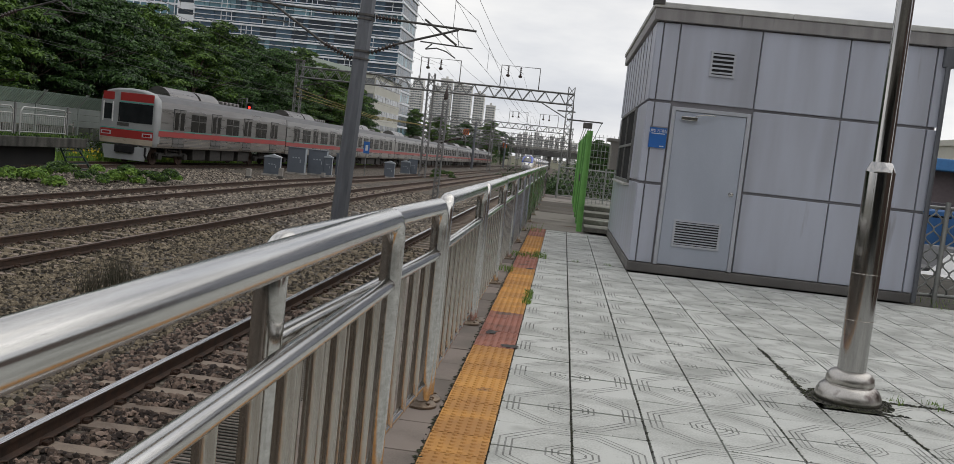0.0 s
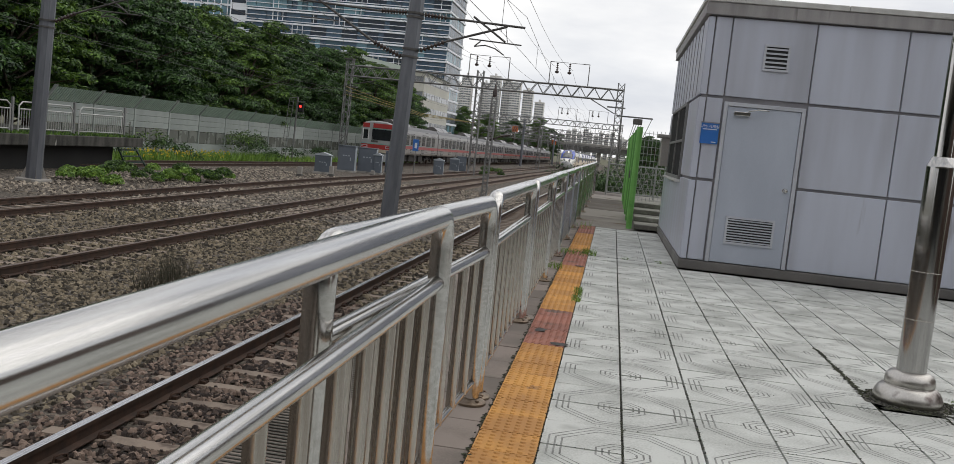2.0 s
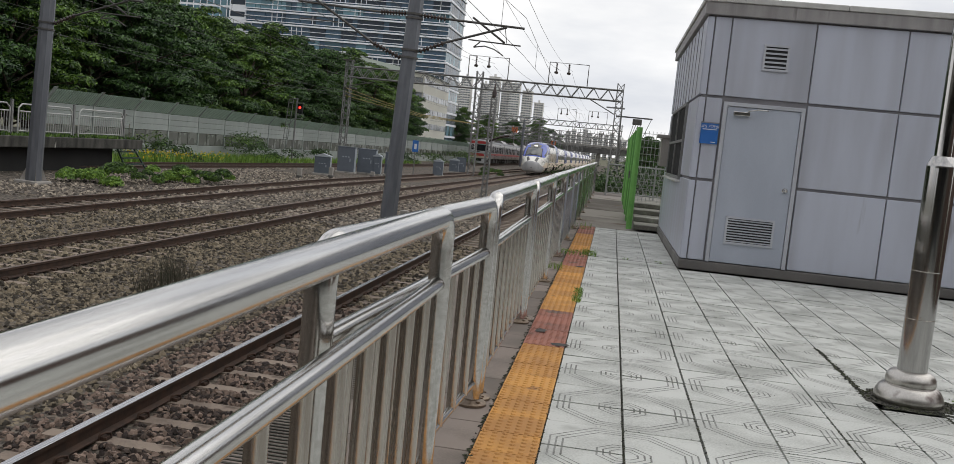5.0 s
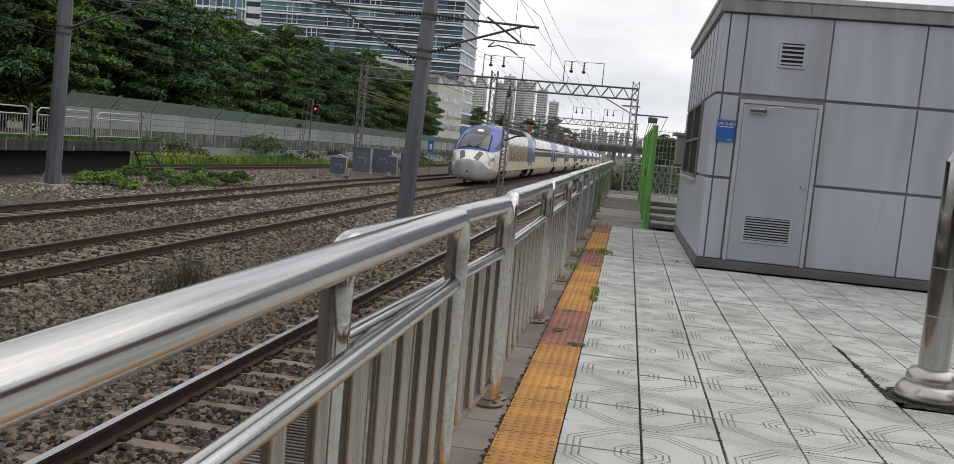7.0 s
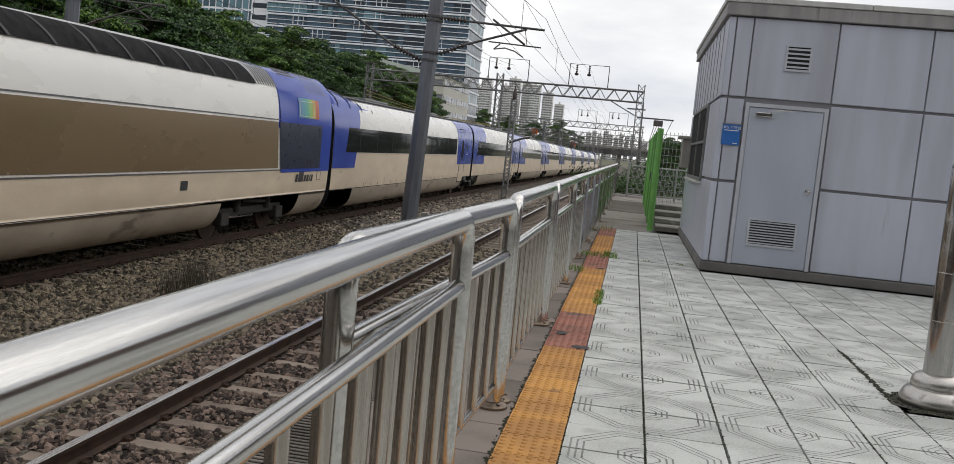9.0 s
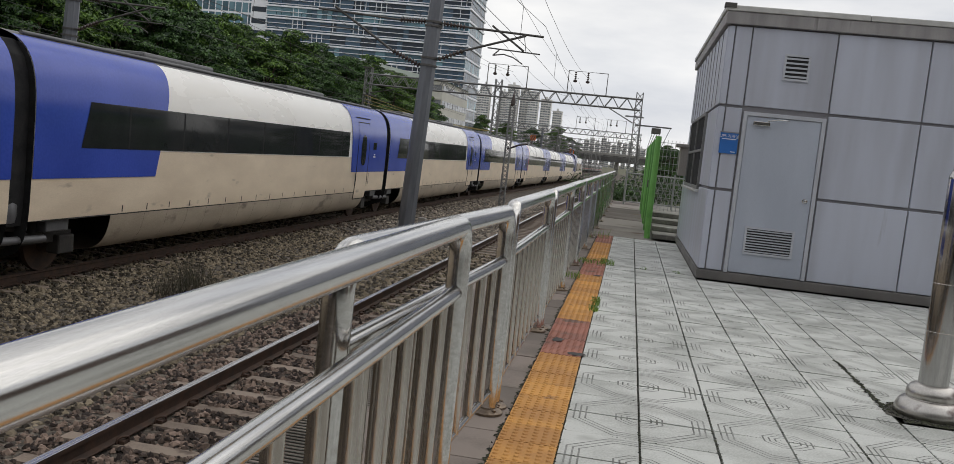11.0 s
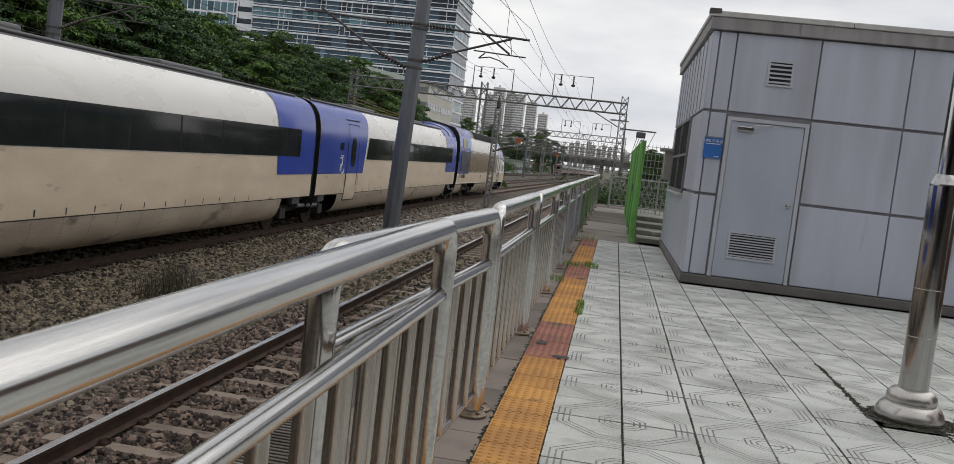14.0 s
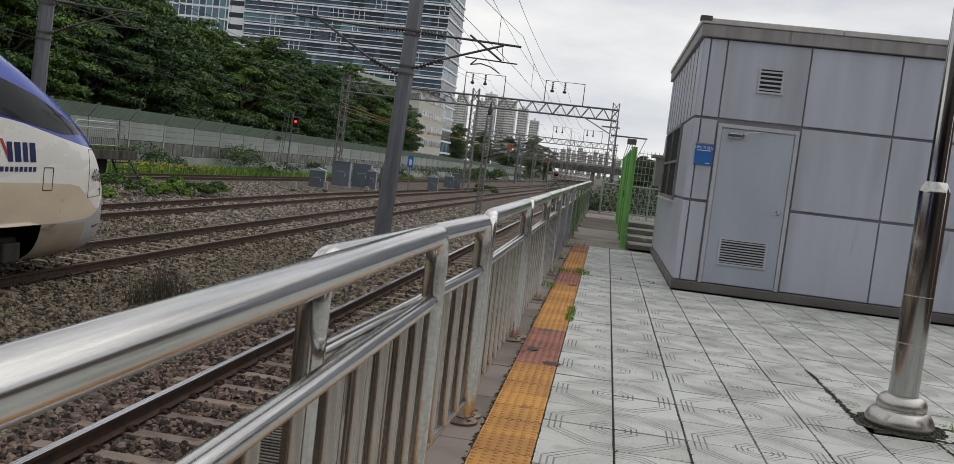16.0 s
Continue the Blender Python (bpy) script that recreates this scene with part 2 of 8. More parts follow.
KTAN = mat("train_bronze_panel", (0.265, 0.185, 0.105), (0.22, 0.152, 0.085), 0.28, 0.3, 0.5, 25, stretch=(1, 0.6, 1))
KGLASS = mat("train_glass", (0.014, 0.016, 0.018), (0.024, 0.026, 0.028), 0.06, 0, 2, 30, spec=0.15)
KSCREEN = mat("cab_windscreen", (0.05, 0.058, 0.065), (0.02, 0.024, 0.028), 0.04, 0, 0.7, 12, spec=1.0)
KRED = mat("train_red_edge", (0.5, 0.06, 0.05), (0.42, 0.05, 0.045), 0.35, 0, 1, 30)
RUBBER = mat("black_rubber", (0.015, 0.015, 0.017), (0.028, 0.028, 0.028), 0.75, 0, 5, 50, spec=0.12)
BOGIE = mat("bogie_grime", (0.06, 0.055, 0.05), (0.03, 0.028, 0.026), 0.75, 0.3, 6, 50, 0.002)
LAMPON = mat("lit_headlamp", (1.0, 0.95, 0.85), (0.95, 0.9, 0.8), 0.2, 0, 3, 30, emit=6)
REDON = mat("lit_signal_red", (1.0, 0.03, 0.02), (1.0, 0.02, 0.01), 0.3, 0, 3, 30, emit=4)
GUARDRAIL = mat("guardrail_steel", (0.5, 0.5, 0.49), (0.4, 0.4, 0.38), 0.35, 0.3, 3, 50)
MGLASS = mat("metro_glass", (0.014, 0.013, 0.012), (0.028, 0.026, 0.023), 0.25, 0, 2, 30, spec=0.06)
MSTEEL = mat("metro_stainless", (0.27, 0.257, 0.25), (0.175, 0.165, 0.16), 0.3, 0.75, 1, 40, stretch=(1, 0.3, 6))
MRED = mat("metro_red_band", (0.38, 0.032, 0.03), (0.31, 0.027, 0.025), 0.4, 0, 1, 40)
MMASK = mat("metro_mask_grey", (0.38, 0.395, 0.4), (0.3, 0.31, 0.315), 0.4, 0.1, 1, 40)
TEAL = mat("metro_teal_line", (0.08, 0.4, 0.33), (0.07, 0.33, 0.28), 0.4, 0, 1, 40)
BARK = mat("bark", (0.12, 0.09, 0.065), (0.06, 0.045, 0.035), 0.9, 0, 6, 40, 0.01)
LEAF = mat("broad_leaf", (0.135, 0.25, 0.026), (0.012, 0.042, 0.007), 0.5, 0, 0.3, 3, island=0.6, lo=0.24, hi=0.82)
LEAFD = mat("deep_leaf", (0.07, 0.16, 0.024), (0.009, 0.032, 0.007), 0.55, 0, 0.3, 3, island=0.6, lo=0.24, hi=0.82)
WEED = mat("fresh_weed", (0.22, 0.36, 0.05), (0.1, 0.2, 0.025), 0.55, 0, 3, 12, island=0.7)
FLOWER = mat("yellow_flower", (0.65, 0.5, 0.03), (0.5, 0.38, 0.02), 0.6, 0, 3, 12)
DRYWEED = mat("dry_weed", (0.1, 0.085, 0.06), (0.05, 0.05, 0.03), 0.8, 0, 3, 12, island=0.6)
TOWERW = mat("tower_white_band", (0.86, 0.88, 0.92), (0.74, 0.76, 0.8), 0.5, 0.1, 0.05, 1.5)
TOWERG = mat("tower_glass", (0.05, 0.098, 0.15), (0.01, 0.022, 0.038), 0.2, 0, 0.08, 0.4, island=0.9, spec=0.35)
TOWERT = mat("tower_teal_glass", (0.13, 0.25, 0.3), (0.035, 0.09, 0.12), 0.2, 0, 0.08, 0.4, island=0.9, spec=0.4)
# distance haze is put into these wall and glass colours as a paler tone
APTW = mat("hazed_pale_wall", (0.7, 0.69, 0.67), (0.6, 0.59, 0.57), 0.7, 0, 0.05, 0.6)
APTG = mat("hazed_window_glass", (0.27, 0.29, 0.32), (0.15, 0.165, 0.18), 0.2, 0, 0.1, 0.6, island=0.9)
CREAMB = mat("cream_facade", (0.55, 0.54, 0.48), (0.46, 0.45, 0.4), 0.7, 0, 0.1, 1.5)
ROOFPALE = mat("pale_metal_roof", (0.5, 0.56, 0.5), (0.42, 0.48, 0.43), 0.5, 0.1, 0.3, 3)
ORANGE = mat("warning_orange", (0.6, 0.14, 0.02), (0.5, 0.11, 0.02), 0.5, 0, 2, 40)
INK = mat("dark_ink", (0.03, 0.03, 0.035), (0.05, 0.05, 0.055), 0.5, 0, 5, 60)


# ---- mesh helpers ----
def box(bm, x0, x1, y0, y1, z0, z1, mi=0, bevel=0.0):
    vs = [bm.verts.new((x, y, z)) for x in (x0, x1) for y in (y0, y1) for z in (z0, z1)]
    fs = [bm.faces.new([vs[i] for i in f]) for f in ((0, 1, 3, 2), (4, 6, 7, 5), (0, 4, 5, 1), (2, 3, 7, 6), (0, 2, 6, 4), (1, 5, 7, 3))]
    for f in fs:
        f.material_index = mi
    if bevel:
        bmesh.ops.bevel(bm, geom=list({e for f in fs for e in f.edges}), offset=bevel, segments=2, affect="EDGES", profile=0.5, material=mi)
    return vs


def tube(bm, pts, r, n=10, mi=0, caps=True, smooth=True):
    """A round bar along the points; r is one radius or one for each point."""
    pts = [Vector(p) for p in pts]
    rings = []
    ref = None
    for i, p in enumerate(pts):
        d = ((pts[min(i + 1, len(pts) - 1)] - p).normalized() + (p - pts[max(i - 1, 0)]).normalized()).normalized()
        if ref is None or abs(ref.dot(d)) > 0.95:
            ref = Vector((0, 0, 1)) if abs(d.z) < 0.9 else Vector((1, 0, 0))
        a = d.cross(ref).normalized()
        b = d.cross(a).normalized()
        rad = r[i] if isinstance(r, (list, tuple)) else r
        rings.append([bm.verts.new(p + rad * (math.cos(2 * math.pi * k / n) * a + math.sin(2 * math.pi * k / n) * b)) for k in range(n)])
    for q, s in zip(rings, rings[1:]):
        for k in range(n):
            f = bm.faces.new((q[k], q[(k + 1) % n], s[(k + 1) % n], s[k]))
            f.material_index, f.smooth = mi, smooth
    if caps:
        for ring in (rings[0], rings[-1]):
            bm.faces.new([bm.verts.new(v.co) for v in ring]).material_index = mi


def lathe(bm, prof, c=(0, 0), n=24, mi=0):
    """A turned shape round a vertical axis at c; prof is radius, height pairs. Sharp turns of the profile stay crisp."""
    def ring(r, z):
        return [bm.verts.new((c[0] + r * math.cos(2 * math.pi * k / n), c[1] + r * math.sin(2 * math.pi * k / n), z)) for k in range(n)]

    way = [math.atan2(z1 - z0, r1 - r0) for (r0, z0), (r1, z1) in zip(prof, prof[1:])]
    low = ring(*prof[0])
    bm.faces.new(ring(*prof[0])).material_index = mi
    for i, p in enumerate(prof[1:]):
        high = ring(*p)
        for k in range(n):
            f = bm.faces.new((low[k], low[(k + 1) % n], high[(k + 1) % n], high[k]))
            f.material_index, f.smooth = mi, True
        turn = abs(way[i + 1] - way[i]) if i + 1 < len(way) else 9
        low = ring(*p) if turn > 0.7 else high
    bm.faces.new(low).material_index = mi


def disc_x(bm, x0, x1, y, z, r, n=18, mi=0):
    tube(bm, [(x0, y, z), (x1, y, z)], r, n, mi)


def mesh_of(name, bm, mats):
    bmesh.ops.recalc_face_normals(bm, faces=bm.faces)
    me = bpy.data.meshes.new(name)
    bm.to_mesh(me)
    bm.free()
    for m in mats if isinstance(mats, (list, tuple)) else (mats,):
        me.materials.append(m)
    return me


def part(name, bm, mats, parent=None, label="", kind=""):
    ob = new(name, mesh_of(name, bm, mats))
    ob.parent = parent
    return tagged(ob, label=label, kind=kind)


def again(name, me, parent, m):
    """One more piece on shared mesh data."""
    ob = new(name, me)
    ob.parent = parent
    ob.matrix_basis = m
    return ob


def thing(name, m, label, category, group="", kind=""):
    ob = new(name)
    ob.matrix_basis = m
    ob.empty_display_size = 0.2
    return tagged(ob, label, category, group, kind)


def lerp(x, pts):
    for (a, b), (c, d) in zip(pts, pts[1:]):
        if x <= c:
            k = max(0.0, (x - a) / (c - a))
            return b + (d - b) * k
    return pts[-1][1]


def smooth_lerp(x, pts):
    """A smooth line through the points that never overshoots them."""
    n = len(pts)
    if x <= pts[0][0]:
        return pts[0][1]
    for i in range(n - 1):
        (a, b), (c, d) = pts[i], pts[i + 1]
        if x <= c:
            slopes = []
            for j in (i, i + 1):
                if 0 < j < n - 1:
                    s0 = (pts[j][1] - pts[j - 1][1]) / (pts[j][0] - pts[j - 1][0])
                    s1 = (pts[j + 1][1] - pts[j][1]) / (pts[j + 1][0] - pts[j][0])
                    slopes.append(0.0 if s0 * s1 <= 0 else 2 * s0 * s1 / (s0 + s1))
                else:
                    slopes.append((d - b) / (c - a))
            h = c - a
            k = (x - a) / h
            return (2 * k**3 - 3 * k**2 + 1) * b + (k**3 - 2 * k**2 + k) * h * slopes[0] + (3 * k**2 - 2 * k**3) * d + (k**3 - k**2) * h * slopes[1]
    return pts[-1][1]


# ---- lie of the land: the line falls gently with distance ----
def rail_z(y):
    return -1.214 - 0.0065 * max(0.0, y - 45)


TRACKS = {"near": lambda y: -3.03 + 0.0044 * (y - 20), "express": lambda y: -9.49 + 0.0044 * (y - 20), "third": lambda y: -14.05 + 0.016 * (min(y, 90) - 20), "metro": lambda y: -20.4 - 2.9 * math.exp(-(y - 25) / 45) + 0.00017 * max(0.0, y - 300) ** 2}


# ---- ground, tracks ----
def build_ground():
    bm = bmesh.new()
    xs = [-2500, -400, -120, -60, -34, -27, -24.6, -19.4, -11, -1.36, -1.34, 6, 40, 200, 2500]
    ys = [-400, -60, -10, 0, 10, 20, 30, 45, 60, 80, 100, 130, 170, 220, 300, 400, 600, 1200, 4000]
    grid = []
    for y in ys:
        row = []
        for x in xs:
            drop = -0.19 if -24.6 < x < -1.35 else -0.1
            if x > -1.35:
                drop = -0.22 if y < 300 else 0.0
            row.append(bm.verts.new((x, y, rail_z(min(y, 600)) + drop)))
        grid.append(row)
    for j in range(len(ys) - 1):
        for i in range(len(xs) - 1):
            f = bm.faces.new((grid[j][i], grid[j][i + 1], grid[j + 1][i + 1], grid[j + 1][i]))
            f.material_index = 0 if -24.7 < xs[i] < -1.35 and ys[j] < 600 else 1
    g = part("ground", bm, (BALLAST, EARTH))
    tagged(g, "grey-brown crushed stone ballast bed beside grassy earth", "ground", kind="structure")
    return g


def rail_profile():
    return [(-0.0375, 0), (0.0375, 0), (0.037, -0.035), (0.012, -0.05), (0.012, -0.13), (0.07, -0.145), (0.07, -0.155), (-0.07, -0.155), (-0.07, -0.145), (-0.012, -0.13), (-0.012, -0.05), (-0.037, -0.035)]


def build_track(key, y0, y1, shiny):
    line = TRACKS[key]
    t = thing("railway_track", pose(0, 0, 0), "pair of %s steel rails on concrete sleepers in ballast" % ("bright-topped" if shiny else "brown rusty"), "railway track", "tracks of the line", "structure")
    ys = [y0 + (y1 - y0) * (k / 60) ** 1.6 for k in range(61)]
    prof = rail_profile()
    for side in (-1, 1):
        bm = bmesh.new()
        rings = [[bm.verts.new((line(y) + side * 0.7525 + px, y, rail_z(y) + pz)) for px, pz in prof] for y in ys]
        for q, s in zip(rings, rings[1:]):
            for k in range(len(prof)):
                bm.faces.new((q[k], q[(k + 1) % len(prof)], s[(k + 1) % len(prof)], s[k])).material_index = 1 if k == 0 else 0
        bm.faces.new(rings[0])
        bm.faces.new(rings[-1])
        part("rail", bm, (RAILSIDE, RAILTOP if shiny else RAILDULL), t)
    bm = bmesh.new()
    box(bm, -1.2, 1.2, -0.12, 0.12, -0.34, -0.165)
    for v in bm.verts:
        if v.co.z > -0.2:
            v.co.y *= 0.72
            v.co.x *= 0.985
    sleeper = mesh_of("sleeper", bm, SLEEPER)
    bm = bmesh.new()
    for s in (-1, 1):
        for e in (-0.1, 0.1):
            x = s * 0.7525 + e
            tube(bm, [(x - 0.03, -0.05, -0.16), (x - 0.02, -0.05, -0.115), (x, 0, -0.105), (x + 0.02, 0.05, -0.115), (x + 0.03, 0.05, -0.16)], 0.011, 5)
            box(bm, x - 0.03, x + 0.03, -0.035, 0.035, -0.166, -0.135)
    clip = mesh_of("rail_clip", bm, RAILSIDE)
    far = bmesh.new()
    y, n = y0 + 0.3, 0
    while y < min(y1, 150):
        if 3 < y < 62 and n < 95:
            m = pose(line(y), y, rail_z(y), rz=random.uniform(-0.6, 0.6))
            again("sleeper", sleeper, t, m)
            if y < 32:
                again("rail_clip", clip, t, m)
            n += 1
        else:
            box(far, line(y) - 1.2, line(y) + 1.2, y - 0.1, y + 0.1, rail_z(y) - 0.3, rail_z(y) - 0.165)
        y += 0.62
    part("sleeper_row", far, SLEEPER, t, kind="stuff")
    return t


def build_ballast():
    """Loose stones, heaped between the sleepers and on the shoulders."""
    rng = np.random.default_rng(4)
    base = np.array([(1, 0, -.2), (.3, .95, -.3), (-.8, .6, -.2), (-.8, -.6, -.3), (.3, -.95, -.2), (.4, .35, .7), (-.5, .1, .75), (.2, -.5, .65)], float)
    faces = [(0, 1, 5), (1, 2, 6), (1, 6, 5), (2, 3, 6), (3, 4, 7), (3, 7, 6), (4, 0, 7), (0, 5, 7), (5, 6, 7)]
    verts, polys, kinds = [], [], []
    zones = [(-4.6, -1.4, 4.2, 14, 15000, 0.036, 1), (-8.4, -4.6, 5, 14, 14000, 0.038, 0), (-8.6, -2.3, 14, 24, 12000, 0.046, 0), (-13.3, -7.6, 10, 26, 12000, 0.052, 0), (-20, -4, 24, 52, 14000, 0.066, 2), (-24.4, -20, 30, 60, 4000, 0.07, 2)]
    for x0, x1, ya, yb, n, size, kind in zones:
        for i in range(n):
            x, y = rng.uniform(x0, x1), ya + (yb - ya) * rng.uniform(0, 1)
            z = rail_z(y) - 0.2
            skip = False
            for key in ("near", "express", "third"):
                d = abs(x - TRACKS[key](y))
                if abs(d - 0.7525) < 0.11:
                    skip = True
                if d < 1.25:
                    k = ((y + 19.7) / 0.62 + 0.5) % 1.0
                    if abs(k - 0.5) < 0.13:
                        skip = True
                    z += 0.02
            if skip:
                continue
            s = size * rng.uniform(0.55, 1.25)
            a = rng.uniform(0, 6.28)
            c, sn = math.cos(a), math.sin(a)
            q = base * (s * rng.uniform(0.7, 1.3), s * rng.uniform(0.6, 1.1), s * rng.uniform(0.5, 1.0)) + rng.normal(0, s * 0.13, base.shape)
            q = np.stack([q[:, 0] * c - q[:, 1] * sn + x, q[:, 0] * sn + q[:, 1] * c + y, q[:, 2] + z + rng.uniform(-0.01, 0.025)], 1)
            o = len(verts)
            verts.extend(map(tuple, q))
            polys.extend(tuple(o + v for v in f) for f in faces)
            kinds.extend([kind] * len(faces))
    me = bpy.data.meshes.new("ballast_stones")
    me.from_pydata(verts, [], polys)
    me.materials.append(STONE)
    me.materials.append(STONERED)
    me.materials.append(STONEPALE)
    me.polygons.foreach_set("material_index", kinds)
    tagged(new("ballast_stones", me), "loose angular grey and brown ballast stones", "ballast", kind="stuff")


# ---- platform ----
ROW0 = 4.276
EDGE = -1.33
END = 18.0


def build_platform():
    bm = bmesh.new()
    box(bm, EDGE + 0.02, 7.5, -12, END, -0.5, -0.03)
    box(bm, EDGE + 0.15, 7.5, -12, END, -1.7, -0.5)
    p = part("platform", bm, (JOINT,))
    tagged(p, "concrete station platform with pale patterned paving", "platform", kind="structure")
    bm = bmesh.new()
    box(bm, EDGE - 0.02, EDGE + 0.02, -12, END, -0.3, 0.0, 0, 0.008)
    part("platform_edge", bm, CONCRETE, p)
    # ramp walkway behind the paving
    bm = bmesh.new()
    box(bm, EDGE + 0.1, 2.6, END, 36, -1.7, -0.035)
    part("walkway", bm, DARKCONC, p)
    slabs = bmesh.new()
    for k in range(6):
        ya = END + 0.02 + k * 2.95
        box(slabs, -0.62, 0.62, ya, ya + 2.9, -0.035, -0.005 - 0.004 * (k % 2), 0, 0.01)
    part("walkway_slab", slabs, mat("walkway_concrete", (0.26, 0.235, 0.21), (0.1, 0.083, 0.07), 0.88, 0, 0.7, 40, 0.003, island=0.5, spots=(0.8, (0.12, 0.085, 0.06), 0.6)), p)
    return p


def tile_mesh(hx, hy, odd):
    """One paver with a quarter of the ringed octagon cut into it, round its corner at -0.2, -0.2."""
    bm = bmesh.new()
    box(bm, -hx, hx, -hy, hy, -0.04, 0.0, 0)
    top = [v for v in bm.verts if v.co.z > -0.001]
    for v in top:
        v.co.x *= 0.993
        v.co.y *= 0.993
    t = math.tan(math.pi / 8)
    for r in (0.358, 0.326, 0.294, 0.128, 0.098, 0.066):
        # the cuts that run along the platform are the widest
        for i, w in enumerate((0.0048, 0.0034, 0.003) if odd else (0.003, 0.0034, 0.0048)):
            ends = [[(0.004, rr), (rr * t, rr), (rr, rr * t), (rr, 0.004)] for rr in (r - w, r + w)]
            q = [ends[0][i], ends[1][i], ends[1][i + 1], ends[0][i + 1]]
            bm.faces.new([bm.verts.new((x - 0.2, y - 0.2, 0.0008)) for x, y in q]).material_index = 1
    return mesh_of("paving_tile", bm, (TILE, GROOVE))


def build_paving(p):
    wide, narrow = 0.1945, 0.1962
    kinds = {0: tile_mesh(wide, narrow, False), 1: tile_mesh(narrow, wide, True)}
    for j in range(-17, 35):
        for i in range(0, 15):
            x, y = 0.2 + 0.4 * i, ROW0 + 0.2 + 0.4 * j
            if y > END - 0.1 or (y > 12.4 and x > 1.1) or y < -2.3:
                continue
            # the octagon centres lie on every other joint
            cx = 0.4 + 0.8 * round((x - 0.4) / 0.8)
            cy = ROW0 + 0.8 * round((y - ROW0) / 0.8)
            quarter = {(True, True): 0, (False, True): 90, (False, False): 180, (True, False): 270}[(x > cx, y > cy)]
            if math.hypot(x - 2.256, y - 6.19) < 0.2:
                continue
            m = pose(x, y, random.uniform(-0.003, 0.002), random.uniform(-0.25, 0.25), random.uniform(-0.25, 0.25), quarter)
            again("paving_tile", kinds[quarter // 90 % 2], p, m)
    bm = bmesh.new()
    box(bm, 0.0, 7.45, -12, -2.13, -0.035, -0.002)
    box(bm, 6.02, 7.45, -2.125, 12.4, -0.035, -0.002)
    part("plain_paving", bm, TILE, p)
    # dirt and moss swelling out of the joints
    rng = np.random.default_rng(12)
    verts, polys = [], []

    def clump(x, y, s, h):
        o = len(verts)
        ring = [(x + s * rng.uniform(0.6, 1.2) * math.cos(a), y + s * rng.uniform(0.6, 1.2) * math.sin(a), 0.0005) for a in (0.3, 1.5, 2.8, 4.0, 5.2)]
        verts.extend(ring + [(x + rng.normal(0, s * 0.2), y + rng.normal(0, s * 0.2), h)])
        polys.extend((o + k, o + (k + 1) % 5, o + 5) for k in range(5))

    for i in range(0, 12):
        patch = rng.uniform(0, 6.28)
        for y in np.arange(3.4, 17.6, 0.018):
            if 0.4 * i > 1.15 and y > 12.4:
                break
            if rng.uniform() < 0.42 + 0.3 * math.sin(2.1 * y + patch) + 0.2 * math.sin(7.3 * y + 2 * patch):
                clump(0.4 * i + rng.normal(0, 0.0025), y, rng.uniform(0.005, 0.011), rng.uniform(0.001, 0.004))
    for j in range(-2, 34):
        y = ROW0 + 0.4 * j
        for x in np.arange(0.02, 1.18 if y > 12.4 else 4.9, 0.022):
            near = abs((x + 0.2) % 0.4 - 0.2) < 0.03
            if rng.uniform() < (0.7 if near else 0.22):
                clump(x, y + rng.normal(0, 0.002), rng.uniform(0.003, 0.007) * (1.3 if near else 1), rng.uniform(0.001, 0.003))
    # wide soil-filled joints by the lamp post and across the path
    for x0, y0, x1, y1, n, s in ((2.0, 6.2, 2.0, 7.7, 260, 0.016), (2.4, 5.2, 2.4, 6.0, 150, 0.012), (2.45, 6.276, 2.95, 6.276, 170, 0.02), (2.9, 6.25, 3.2, 6.0, 70, 0.014), (0.0, 12.68, 1.2, 12.68, 200, 0.012), (2.04, 5.95, 2.56, 5.93, 150, 0.018)):
        for _ in range(n):
            k = rng.uniform()
            clump(x0 + (x1 - x0) * k + rng.normal(0, s * 0.6), y0 + (y1 - y0) * k + rng.normal(0, s * 0.6), s * rng.uniform(0.4, 1.1), s * rng.uniform(0.15, 0.5))
    for _ in range(420):
        a, r = rng.uniform(0, 6.28), rng.uniform(0.2, 0.285)
        clump(2.256 + r * math.cos(a), 6.19 + r * math.sin(a), rng.uniform(0.006, 0.02), rng.uniform(0.006, 0.014))
    # soil and litter along the kerb stones
    for _ in range(700):
        y = 3.5 + 14 * rng.uniform() ** 1.3
        clump(-0.3 + rng.normal(0, 0.008), y, rng.uniform(0.004, 0.016), rng.uniform(0.002, 0.008))
        clump(0.0 + rng.normal(0, 0.004), y, rng.uniform(0.003, 0.01), rng.uniform(0.002, 0.006))
    me = bpy.data.meshes.new("joint_moss")
    me.from_pydata(verts, [], polys)
    me.materials.append(MOSS)
    tagged(new("joint_moss", me), "dark soil and moss in the paving joints", "moss", kind="stuff")
